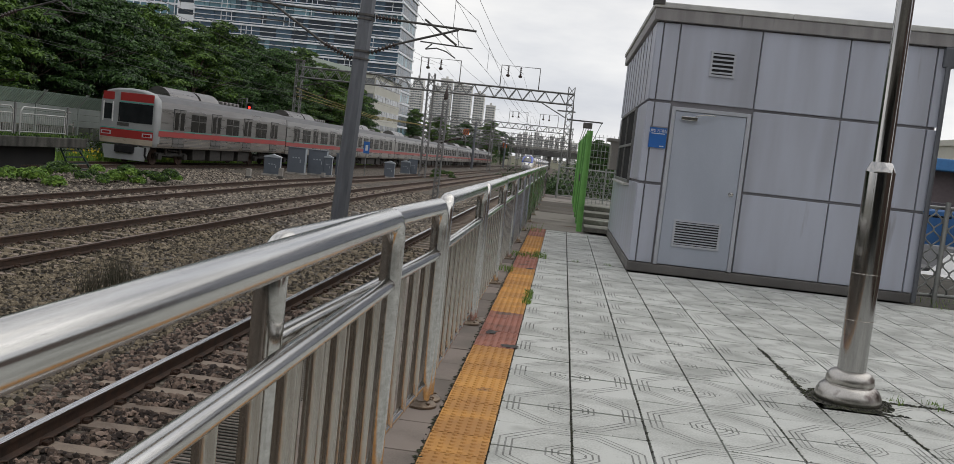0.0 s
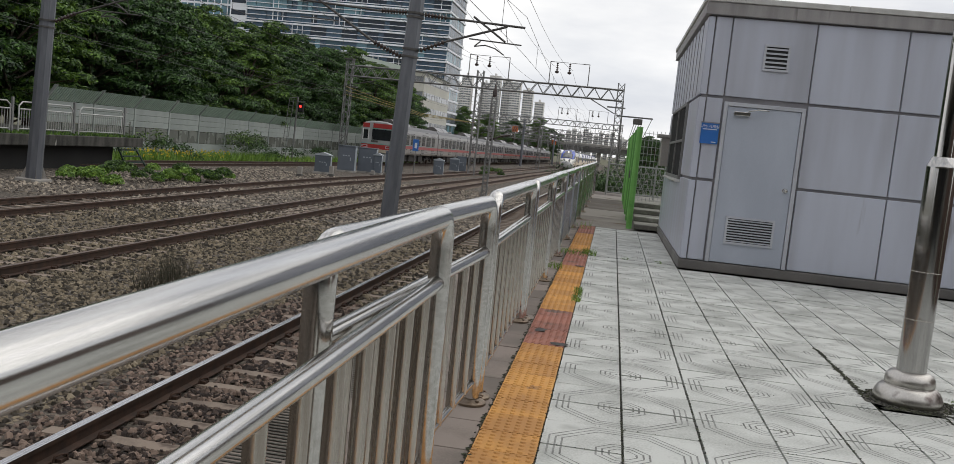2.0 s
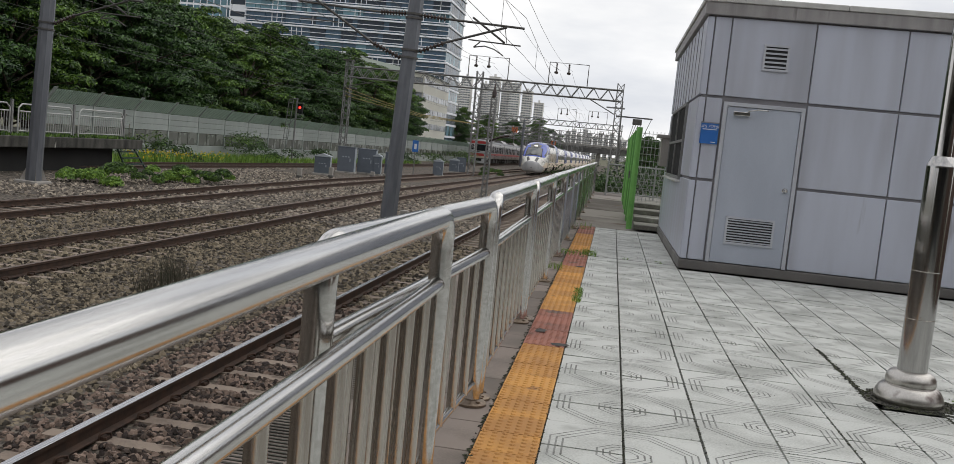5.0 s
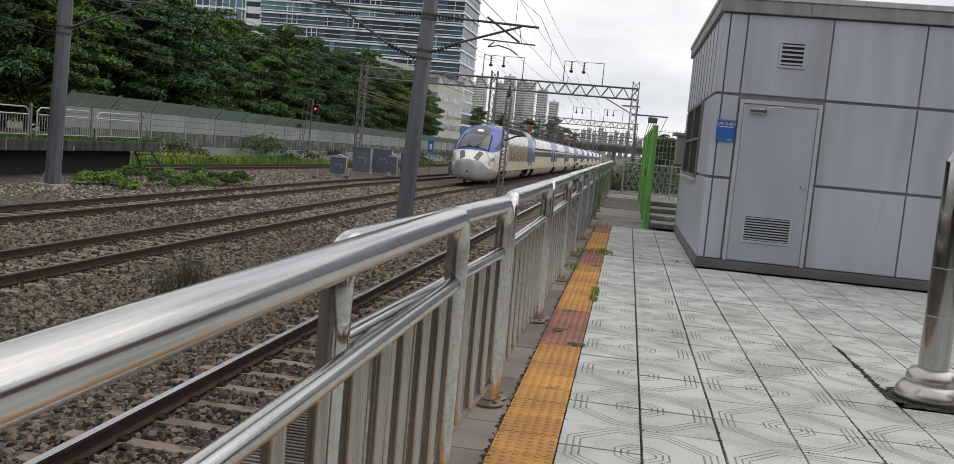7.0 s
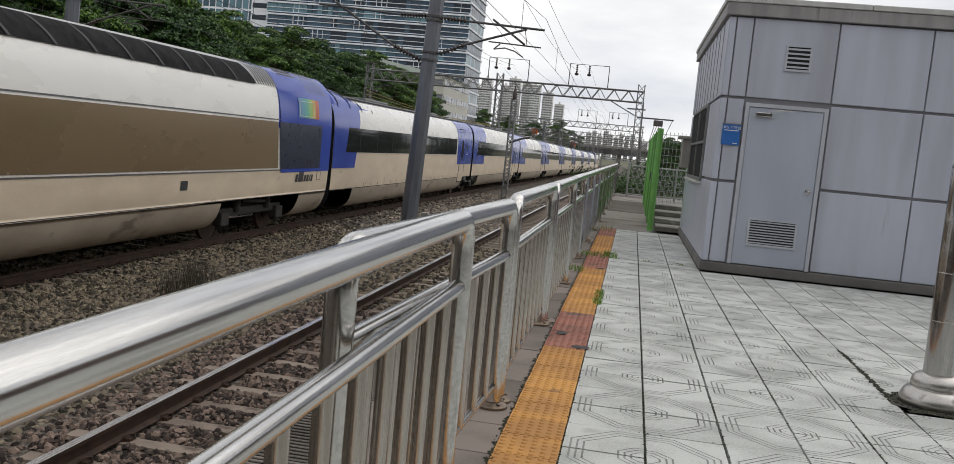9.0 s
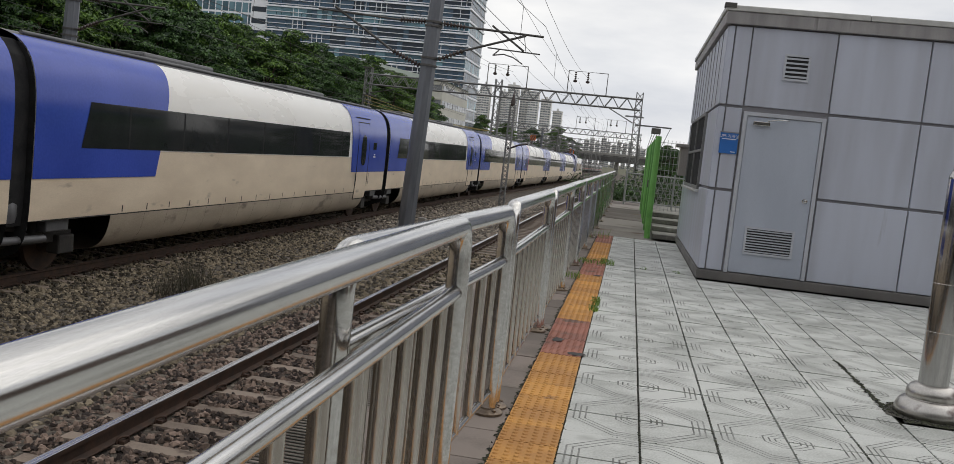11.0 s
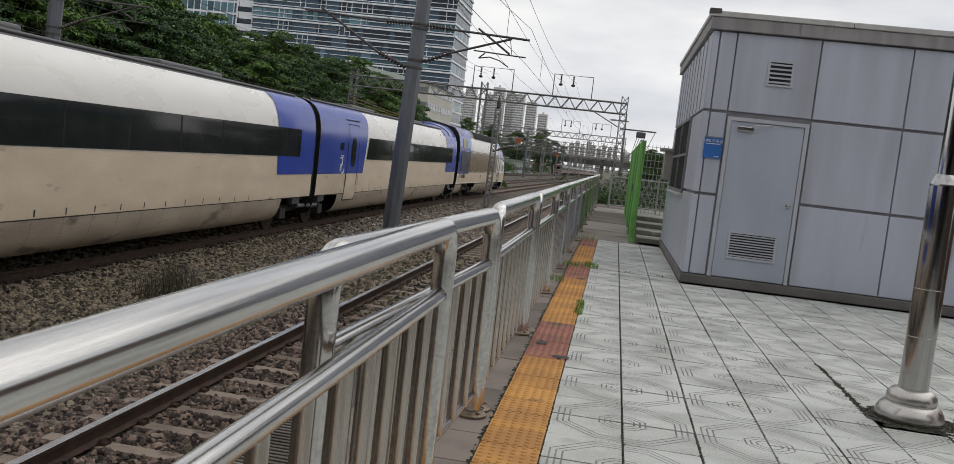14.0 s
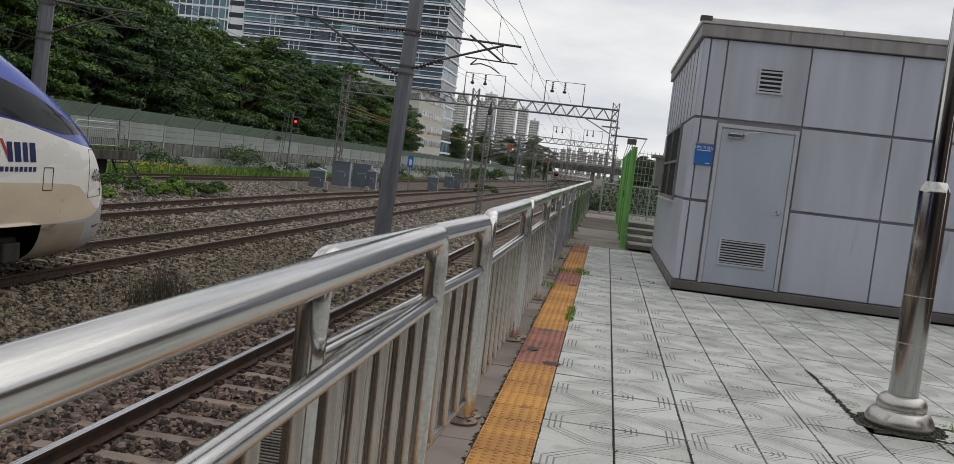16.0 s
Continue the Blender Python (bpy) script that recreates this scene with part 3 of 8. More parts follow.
    # tactile strip of yellow and red pieces
    for name, mt in (("yellow", YELLOW), ("red", REDT)):
        bm = bmesh.new()
        box(bm, -0.147, 0.147, -0.147, 0.147, -0.04, 0.0)
        for a in range(6):
            for b in range(6):
                x, y = -0.125 + 0.05 * a, -0.125 + 0.05 * b
                lo = [bm.verts.new((x + 0.016 * math.cos(k * math.pi / 4), y + 0.016 * math.sin(k * math.pi / 4), 0.0)) for k in range(8)]
                hi = [bm.verts.new((x + 0.010 * math.cos(k * math.pi / 4), y + 0.010 * math.sin(k * math.pi / 4), 0.006)) for k in range(8)]
                for k in range(8):
                    bm.faces.new((lo[k], lo[(k + 1) % 8], hi[(k + 1) % 8], hi[k]))
                bm.faces.new(hi)
        MATS[name + "_tile"] = mesh_of("tactile_tile", bm, mt)
    y = -2.7
    while y < END - 0.1:
        red = 6.3 < y < 8.05 or 11.2 < y < 13.1 or y > 16.2
        ob = again("tactile_tile", MATS["red_tile" if red else "yellow_tile"], p, pose(-0.147, y, 0.004 + random.uniform(-0.002, 0.002), rz=random.uniform(-0.4, 0.4)))
        y += 0.3
    rng = np.random.default_rng(31)
    for cx, cy, r in ((-0.035, 6.52, 0.07), (-0.2, 6.95, 0.06), (-0.06, 11.25, 0.06)):
        bm = bmesh.new()
        ring = [bm.verts.new((cx + r * rng.uniform(0.4, 1.1) * math.cos(a), cy + 1.6 * r * rng.uniform(0.4, 1.1) * math.sin(a), 0.012)) for a in np.arange(0, 6.2, 0.7)]
        mid = bm.verts.new((cx, cy, 0.014))
        for q, w in zip(ring, ring[1:] + ring[:1]):
            bm.faces.new((q, w, mid))
        part("mortar_patch", bm, mat("dark_mortar", (0.1, 0.095, 0.09), (0.05, 0.046, 0.044), 0.95, 0, 9, 80, 0.003), p)
    bm = bmesh.new()
    box(bm, -0.515, 0.515, -0.222, 0.222, -0.04, 0.0, 0, 0.004)
    slab = mesh_of("coping_slab", bm, COPE)
    y = -2.5
    while y < END:
        again("coping_slab", slab, p, pose(-0.815, y, -0.002 + random.uniform(-0.002, 0.002), rz=random.uniform(-0.2, 0.2)))
        y += 0.45
    # grooved non-slip ribs along the platform edge
    bm = bmesh.new()
    y = -2.4
    while y < 7:
        box(bm, EDGE + 0.03, EDGE + 0.32, y, y + 0.014, -0.001, 0.003)
        y += 0.04
    part("edge_ribs", bm, JOINT, p, "dark non-slip ribs", "stuff")


# ---- unseen surround behind: canopy, hall and walls added to darken reflections ----
def build_dark_surround():
    c = thing("platform_canopy", pose(0, 0, 0), "unseen flat grey canopy on steel columns, added to darken reflections", "canopy", kind="structure")
    bm = bmesh.new()
    box(bm, -1.2, 7.6, -26, -2.6, 3.7, 3.95, 0, 0.03)
    part("roof_slab", bm, CONCRETE, c)
    for y in (-4.5, -10.5, -16.5):
        for x in (0.6, 5.0):
            bm = bmesh.new()
            tube(bm, [(x, y, 0), (x, y, 3.7)], 0.13, 14)
            part("column", bm, POLEM, c)
    bm = bmesh.new()
    box(bm, -1.0, 7.6, -26.2, -26, -0.03, 3.7)
    part("end_wall", bm, DARKCONC, c)
    bm = bmesh.new()
    box(bm, 7.3, 7.5, -26, -1.0, -0.03, 3.7)
    part("side_wall", bm, DARKCONC, c)
    # assumed hall over the tracks, out of view; blocks sky from the polished steel
    h = thing("station_concourse", pose(0, 0, 0), "unseen concrete hall spanning the tracks, added to darken reflections", "station building", kind="structure")
    bm = bmesh.new()
    box(bm, -48, 26, -60, -14, 4.6, 12, 0, 0.1)
    part("hall", bm, DARKCONC, h)
    bm = bmesh.new()
    box(bm, -48, 26, -60.5, -60, -2, 12)
    part("far_wall", bm, DARKCONC, h)
    for x in (-30, -18, -6.2, 9):
        for y in (-20, -38, -56):
            bm = bmesh.new()
            box(bm, x - 0.5, x + 0.5, y - 0.5, y + 0.5, -1.6, 4.6, 0, 0.05)
            part("pier", bm, DARKCONC, h)
    # brick blocks added on the right so the steel mirrors less bright horizon
    for k, (x, y, w, hh) in enumerate(((13, -24, 9, 6.5), (12, -10, 10, 5.0), (14, 5, 9, 7.0), (13, 18, 8, 3.2))):
        n = thing("town_house", pose(0, 0, 0), "low brick house beside the platform, added to darken reflections", "house", "town houses")
        bm = bmesh.new()
        box(bm, x, x + w, y, y + 11, -1.6, hh, 0, 0.05)
        part("wall", bm, mat("town_brick", (0.22, 0.15, 0.12), (0.15, 0.1, 0.085), 0.8, 0, 0.6, 20), n)
        bm = bmesh.new()
        box(bm, x - 0.3, x + w + 0.3, y - 0.3, y + 11.3, hh, hh + 0.3, 0, 0.03)
        part("roof", bm, CONCRETE, n)


# ---- railing ----
def rail_panel(length, x, y, rz=0.0, z=0.0, bars=True, top=1.103):
    """A polished inverted-U frame with a middle rail and upright bars; runs along y from its origin."""
    t = thing("railing", pose(x, y, z, rz=rz), "polished stainless steel guard railing panel with upright bars", "railing", "platform railing")
    r, mid, low = 0.0435, top - 0.258, 0.12
    b = 0.1
    bm = bmesh.new()
    pts = [(0, 0, top - b - 0.06), (0, 0, top - b - 0.03), (0, 0, top - b)]
    pts += [(0, b - b * math.cos(a), top - b + b * math.sin(a)) for a in (0.2, 0.39, 0.59, 0.79, 0.98, 1.18, 1.37, 1.57)]
    pts += [(0, length - b + b * math.sin(a), top - b + b * math.cos(a)) for a in (0, 0.2, 0.39, 0.59, 0.79, 0.98, 1.18, 1.37, 1.57)]
    pts += [(0, length, top - b - 0.03), (0, length, top - b - 0.06)]
    tube(bm, pts, r, 24)
    part("top_rail", bm, STEEL, t)
    for yy in (0, length):
        bm = bmesh.new()
        tube(bm, [(0, yy, 0.02), (0, yy, top - b - 0.06)], r, 24)
        post = part("post", bm, STEEL, t)
        bm = bmesh.new()
        lathe(bm, [(0.085, 0.0), (0.085, 0.012), (0.07, 0.022), (0.045, 0.03), (0.04, 0.05)], (0, yy), 20)
        for a in range(4):
            lathe(bm, [(0.012, 0.01), (0.012, 0.03), (0.005, 0.035)], (0.062 * math.cos(a * 1.57 + 0.78), yy + 0.062 * math.sin(a * 1.57 + 0.78)), 6)
        part("base_flange", bm, RUSTY, post)
    for zz, rr in ((mid, 0.029), (low, 0.019)):
        bm = bmesh.new()
        tube(bm, [(0, 0.03, zz), (0, length - 0.03, zz)], rr, 14)
        part("middle_rail" if zz > 0.5 else "bottom_rail", bm, STEEL, t)
    if bars:
        n = int(round(length / 0.265))
        bm = bmesh.new()
        tube(bm, [(0, 0, low), (0, 0, mid)], 0.0235, 12, caps=False)
        me = mesh_of("bar", bm, STEELPOST)
        for k in range(1, n):
            again("bar", me, t, pose(0, length * k / n, 0))
    return t


def build_railing():
    rail_panel(3.1, -0.41, 0.32)
    rail_panel(2.47, -0.525, 2.3, rz=-2.6, top=1.083)
    y = 4.9
    p = rail_panel(2.34, -0.41, y)
    for k in range(1, 12):
        copy_thing(p, pose(-0.41 + random.uniform(-0.008, 0.008), y + 2.455 * k, 0))


# ---- equipment house ----
BX, BY, BX1, BY1, BH = 1.22, 12.47, 4.97, 18.4, 3.36


def build_house():
    h = thing("equipment_house", pose(0, 0, 0), "small flat-roofed equipment building clad in grey aluminium panels", "building")
    bm = bmesh.new()
    box(bm, BX + 0.03, BX1 - 0.03, BY + 0.03, BY1 - 0.03, 0, BH)
    part("core_wall", bm, SEAL, h)
    bm = bmesh.new()
    box(bm, BX - 0.02, BX1 + 0.02, BY - 0.02, BY1 + 0.02, 0, 0.125, 0, 0.01)
    part("plinth", bm, PLINTH, h)
    bm = bmesh.new()
    box(bm, BX - 0.05, BX1 + 0.1, BY - 0.06, BY1 + 0.05, BH, BH + 0.16, 0, 0.008)
    roof = part("roof", bm, FASCIA, h)
    bm = bmesh.new()
    box(bm, BX - 0.07, BX + 1.72, BY - 0.08, BY1 + 0.07, BH + 0.163, BH + 0.235, 0, 0.01)
    part("roof_cap", bm, ROOFCAP, roof)
    bm = bmesh.new()
    box(bm, BX + 1.726, BX1 + 0.12, BY - 0.08, BY1 + 0.07, BH + 0.163, BH + 0.235, 0, 0.01)
    part("roof_cap", bm, ROOFCAP, roof)
    bm = bmesh.new()
    box(bm, BX - 0.09, BX + 0.06, BY - 0.1, BY + 0.03, BH + 0.2, BH + 0.26, 0, 0.006)
    part("corner_clip", bm, IRON, roof)
    zs = [(0.13, 1.2), (1.22, 2.3), (2.32, BH - 0.01)]
    g = 0.0095

    def cladding(x0, x1, z0, z1, side=False):
        bm = bmesh.new()
        if side:
            box(bm, BX - 0.005, BX + 0.05, x0 + g, x1 - g, z0 + g, z1 - g, 0, 0.006)
        else:
            box(bm, x0 + g, x1 - g, BY - 0.005, BY + 0.05, z0 + g, z1 - g, 0, 0.006)
        part("cladding_panel", bm, PANEL, h)

    for z0, z1 in zs:
        cladding(BX, BX + 0.09, z0, z1)
        cladding(BX + 0.09, 1.53, z0, z1)
        for x0, x1 in ((2.6, 3.735), (3.735, 4.83), (4.83, BX1)):
            cladding(x0, x1, z0, z1)
    cladding(1.53, 2.6, 2.32, BH - 0.01)
    y = BY
    while y < BY1 - 0.2:
        y2 = min(y + 1.18, BY1)
        for z0, z1 in zs[1:]:
            cladding(y, y2, z0, z1, True)
        y = y2
    cladding(BY, BY1, 0.13, 1.2, True)
    y = BY + 0.59
    while y < BY1 - 0.2:
        bm = bmesh.new()
        box(bm, BX - 0.012, BX + 0.02, y - 0.011, y + 0.011, 2.34, BH - 0.02)
        part("joint_strip", bm, SEAL, h)
        y += 0.59
    # door in its frame
    bm = bmesh.new()
    f0, f1, fz = 1.546, 2.584, 2.255
    for a in ((f0, f0 + 0.05, 0.13, fz), (f1 - 0.05, f1, 0.13, fz)):
        box(bm, a[0], a[1], BY - 0.03, BY + 0.06, a[2], a[3], 0, 0.004)
    box(bm, f0 + 0.05, f1 - 0.05, BY - 0.03, BY + 0.06, fz - 0.05, fz, 0, 0.004)
    part("door_frame", bm, FRAMEM, h)
    bm = bmesh.new()
    box(bm, f0 + 0.055, f1 - 0.055, BY - 0.012, BY + 0.03, 0.14, fz - 0.055, 0, 0.003)
    d = part("door", bm, DOORM, h, "closed pale blue-grey metal door")
    bm = bmesh.new()
    lathe(bm, [(0.032, 0), (0.032, 0.008), (0.013, 0.012), (0.013, 0.04), (0.026, 0.05), (0.03, 0.066), (0.02, 0.082), (0.004, 0.086)], n=18)
    k = part("door_knob", bm, STEEL, d, "round steel knob")
    k.matrix_basis = pose(2.452, BY - 0.012, 1.17, 90)
    louvre("louvre", d, 1.755, 2.385, 0.395, 0.765, 9, FRAMEM)
    bm = bmesh.new()
    box(bm, 1.68, 1.89, BY - 0.065, BY - 0.012, 2.085, 2.14, 0, 0.008)
    tube(bm, [(1.86, BY - 0.07, 2.15), (1.98, BY - 0.13, 2.175), (2.12, BY - 0.045, 2.18)], 0.009, 6)
    part("door_closer", bm, STEEL, d, "metal door closer")
    louvre("wall_vent", h, 1.965, 2.295, 2.695, 3.035, 5, FRAMEM)
    # glazed side window with a transom, and the hood beyond it
    w0, w1, zb, zt = 14.15, 17.3, 1.2, 2.26
    bm = bmesh.new()
    box(bm, BX - 0.018, BX + 0.02, w0, w1, zb, zt)
    sw = part("side_window", bm, RUBBER, h, "dark meshed side window")
    for y0, y1, z0, z1 in ((w0, w1, zt, zt + 0.05), (w0, w1, zb - 0.05, zb), (w0 - 0.05, w0, zb - 0.05, zt + 0.05), (w1, w1 + 0.05, zb - 0.05, zt + 0.05), (w0, w1, 1.72, 1.76), (15.7, 15.74, zb, 1.715), (15.7, 15.74, 1.765, zt)):
        bm = bmesh.new()
        box(bm, BX - 0.04, BX + 0.02, y0, y1, z0, z1, 0, 0.004)
        part("window_bar", bm, LATTICE, sw)
    bm = bmesh.new()
    box(bm, BX - 0.09, BX + 0.02, w0 - 0.08, w1 + 0.08, zb - 0.09, zb - 0.055, 0, 0.006)
    part("window_sill", bm, ROOFCAP, sw)
    bm = bmesh.new()
    box(bm, BX - 0.24, BX, 17.7, 18.35, 1.84, 1.9, 0, 0.01)
    box(bm, BX - 0.15, BX, 17.75, 18.3, 1.3, 1.84, 0, 0.01)
    part("meter_hood", bm, CONCRETE, h)
    # sign plate beside the door
    s = thing("sign_plate", pose(1.402, BY - 0.02, 1.82), "small blue sign plate with white lettering beside the door", "sign")
    bm = bmesh.new()
    box(bm, -0.115, 0.115, -0.012, 0.008, -0.135, 0.135, 0, 0.002)
    part("plate", bm, BLUESIGN, s)
    bm = bmesh.new()
    box(bm, -0.12, 0.12, -0.016, 0.008, 0.135, 0.15)
    part("plate_rim", bm, SEAL, s)
    text(s, "UPS 기계실", 0.052, (-0.002, -0.0145, 0.09), WHITEP)
    bm = bmesh.new()
    box(bm, -0.09, 0.09, -0.0145, -0.012, 0.05, 0.06)
    box(bm, 0.03, 0.09, -0.0145, -0.012, -0.115, -0.105)
    part("lettering_bars", bm, WHITEP, s)


def text(parent, words, size, at, material, rx=90, rz=0, name="lettering", width=None):
    cu = bpy.data.curves.new(name, "FONT")
    cu.body, cu.size, cu.align_x, cu.align_y, cu.extrude = words, size, "CENTER", "CENTER", 0.0008
    tmp = new(name, cu)
    me = bpy.data.meshes.new_from_object(tmp.evaluated_get(bpy.context.evaluated_depsgraph_get()))
    bpy.data.objects.remove(tmp)
    me.materials.clear()
    me.materials.append(material)
    ob = new(name, me)
    ob.parent = parent
    ob.matrix_basis = pose(*at, rx, 0, rz)
    return ob


def louvre(name, parent, x0, x1, z0, z1, n, m):
    bm = bmesh.new()
    e = 0.028
    for a in ((x0, x1, z0, z0 + e), (x0, x1, z1 - e, z1), (x0, x0 + e, z0 + e, z1 - e), (x1 - e, x1, z0 + e, z1 - e)):
        box(bm, a[0], a[1], BY - 0.03, BY + 0.01, a[2], a[3], 0, 0.002)
    v = part(name, bm, m, parent, "louvred metal vent")
    # thin black sheet paints the shade in the gaps between the slats
    bm = bmesh.new()
    box(bm, x0 + e, x1 - e, BY - 0.0145, BY - 0.0135, z0 + e, z1 - e)
    part("vent_void", bm, DARK, v)
    step = (z1 - z0 - 2 * e) / n
    bm = bmesh.new()
    vs = box(bm, x0 + e, x1 - e, BY - 0.03, BY - 0.016, 0, step * 0.3)
    for q in bm.verts:
        if q.co.y < BY - 0.02:
            q.co.z -= step * 0.16
    me = mesh_of("slat", bm, m)
    for k in range(n):
        again("slat", me, v, pose(0, 0, z0 + e + step * (k + 0.42)))


# ---- lamp post ----
def build_lamp():
    t = thing("lamp_post", pose(2.256, 6.19, 0), "polished stainless steel lamp post with stepped round base", "lamp post")
    bm = bmesh.new()
    lathe(bm, [(0.2, 0.0), (0.21, 0.012), (0.212, 0.035), (0.205, 0.062), (0.188, 0.092), (0.166, 0.112), (0.152, 0.117), (0.1505, 0.121), (0.154, 0.128), (0.155, 0.148), (0.149, 0.172), (0.134, 0.194), (0.114, 0.207), (0.096, 0.212), (0.09, 0.212)], n=48)
    part("base_cover", bm, LAMPBASE, t, "scuffed domed base cover")
    bm = bmesh.new()
    lathe(bm, [(0.0915, 0.205), (0.0915, 1.525)], n=40)
    part("lower_pole", bm, LAMPSTEEL, t)
    bm = bmesh.new()
    lathe(bm, [(0.0925, 1.523), (0.0925, 1.535), (0.0915, 1.538), (0.068, 1.595), (0.064, 1.598)], n=40)
    part("reducer", bm, LAMPSTEEL, t)
    bm = bmesh.new()
    lathe(bm, [(0.0565, 1.59), (0.052, 4.6)], n=32)
    part("upper_pole", bm, LAMPSTEEL, t)
    for z in (0.55, 0.86):
        bm = bmesh.new()
        lathe(bm, [(0.0918, z), (0.0928, z + 0.002), (0.0918, z + 0.004)], n=32)
        tube(bm, [(-0.02, -0.085, z + 0.015), (-0.022, -0.098, z + 0.015)], 0.008, 8)
        part("access_seam", bm, STEELPOST, t)
    bm = bmesh.new()
    random.seed(5)
    for k in range(14):
        a = k * 0.449
        r = 0.25 + random.uniform(-0.03, 0.05)
        bm.verts.new((2.256 + r * 1.1 * math.cos(a), 6.19 + r * math.sin(a), 0.004))
    bm.faces.new(list(bm.verts))
    o = part("soil_gap", bm, JOINT)
    tagged(o, "dark earth gap in the paving round the post", "soil", kind="structure")


# ---- high-speed train ----
GAP = 0.45


def half_width(y, z, nose):
    """Half width of the body at y from its end and z over the rail."""
    if nose:
        hw = smooth_lerp(y, [(0, 0.03), (0.01, 0.16), (0.04, 0.32), (0.12, 0.47), (0.45, 0.67), (0.7, 0.8), (1.0, 0.93), (1.6, 1.16), (2.4, 1.35), (3.5, 1.44), (5, 1.47), (9, 1.47)])
        lo = smooth_lerp(y, [(0, 0.9), (0.02, 0.74), (0.08, 0.54), (0.25, 0.37), (0.9, 0.24), (3, 0.22)])
        hi = power_top(y)
    else:
        hw, lo, hi = 1.46, 0.24, 3.62
    c, h = (lo + hi) / 2, (hi - lo) / 2
    k = min(1.0, abs(z - c) / h)
    n = (smooth_lerp(y, [(0, 2.3), (1.5, 3.0), (2.5, 3.3), (6, 3.6)]) if nose else 4.2) * (1.0 if z > c else 1.3)
    return hw * max(0.0, 1 - k ** n) ** (1 / n)


def power_top(y):
    return smooth_lerp(y, [(0, 1.12), (0.015, 1.26), (0.05, 1.42), (0.12, 1.53), (0.3, 1.63), (0.8, 1.86), (1.3, 2.08), (1.55, 2.23), (1.7, 2.31), (2.8, 2.78), (3.85, 3.16), (4.6, 3.4), (5.5, 3.62), (6.5, 3.78), (7.6, 3.88), (9, 3.91), (13, 3.97), (18, 4.0)])


def loft(bm, ys, bands, nose):
    """Skin over rings at ys; bands are (material, bottom height, top height) with heights as functions of y, bottom to top."""
    rings = []
    sub = 9
    for y in ys:
        zs, ms = [], []
        for mi, f, g in bands:
            a, b = f(y), g(y)
            b = max(b, a + 1e-4)
            for k in range(sub):
                s = k / sub
                zs.append(a + (b - a) * s)
                ms.append(mi)
        zs.append(bands[-1][2](y))
        rings.append(([(half_width(y, z, nose), y, z) for z in zs], ms))
    keels = []
    for side in (-1, 1):
        vr = [[bm.verts.new((side * x, y, z)) for x, y, z in r] for r, ms in rings]
        keels.append([q[0] for q in vr])
        for (q, s, (r, ms)) in zip(vr, vr[1:], rings):
            for k in range(len(q) - 1):
                f = bm.faces.new((q[k], q[k + 1], s[k + 1], s[k]))
                f.material_index, f.smooth = ms[k], True
    for i in range(len(ys) - 1):
        bm.faces.new((keels[0][i], keels[0][i + 1], keels[1][i + 1], keels[1][i])).material_index = bands[0][0]
    bmesh.ops.remove_doubles(bm, verts=bm.verts, dist=0.0005)


def bogie(t, y, name="bogie"):
    b = bmesh.new()
    for s in (-1, 1):
        box(b, s * 1.05 - 0.07, s * 1.05 + 0.07, y - 1.75, y + 1.75, 0.5, 0.68, 0, 0.02)
        for e in (-1.5, 1.5):
            box(b, s * 1.12 - 0.12, s * 1.12 + 0.1, y + e - 0.2, y + e + 0.2, 0.32, 0.62, 0, 0.03)
            lathe(b, [(0.1, 0.6), (0.12, 0.66), (0.1, 0.72), (0.12, 0.78), (0.1, 0.84), (0.12, 0.9), (0.1, 0.95)], (s * 1.12, y + e * 0.55), 10)
        tube(b, [(s * 1.2, y - 0.7, 0.85), (s * 1.2, y + 0.5, 0.78)], 0.05, 8)
    box(b, -1.0, 1.0, y - 0.3, y + 0.3, 0.45, 0.75)
    o = part(name, b, BOGIE, t, "grimy two-axle bogie")
    for e in (-1.5, 1.5):
        b = bmesh.new()
        for s in (-1, 1):
            disc_x(b, s * 0.72, s * 0.8, y + e, 0.46, 0.46, 22)
            disc_x(b, s * 0.8, s * 0.86, y + e, 0.46, 0.17, 12)
        disc_x(b, -0.8, 0.8, y + e, 0.46, 0.08, 8)
        part("wheelset", b, RAILSIDE, o)


def side_patch(bm, y0, y1, z0, z1, nose, off, mi=0, slant0=0.0, slant1=0.0, ny=8, nz=14, sides=(-1, 1)):
    """A panel that follows the body side, off metres proud of it; slants lean its ends with height."""
    for s in sides:
        g = []
        for j in range(nz + 1):
            z = z0 + (z1 - z0) * j / nz
            k = j / nz - 0.5
            g.append([bm.verts.new((s * (half_width(y, z, nose) + off), y, z)) for y in (y0 + slant0 * k + (y1 + slant1 * k - y0 - slant0 * k) * i / ny for i in range(ny + 1))])
        for q, r in zip(g, g[1:]):
            for i in range(ny):
                f = bm.faces.new((q[i], q[i + 1], r[i + 1], r[i]))
                f.material_index, f.smooth = mi, True


def oval_patch(bm, yc, zc, ry, rz, off, nose=False, mi=0, sides=(-1, 1), n=20):
    for s in sides:
        bm.faces.new([bm.verts.new((s * (half_width(yc, zc + rz * sq(math.sin(a)), nose) + off), yc + ry * sq(math.cos(a)), zc + rz * sq(math.sin(a)))) for a in (2 * math.pi * k / n for k in range(n))]).material_index = mi


def sq(v):
    return math.copysign(abs(v) ** 0.7, v)


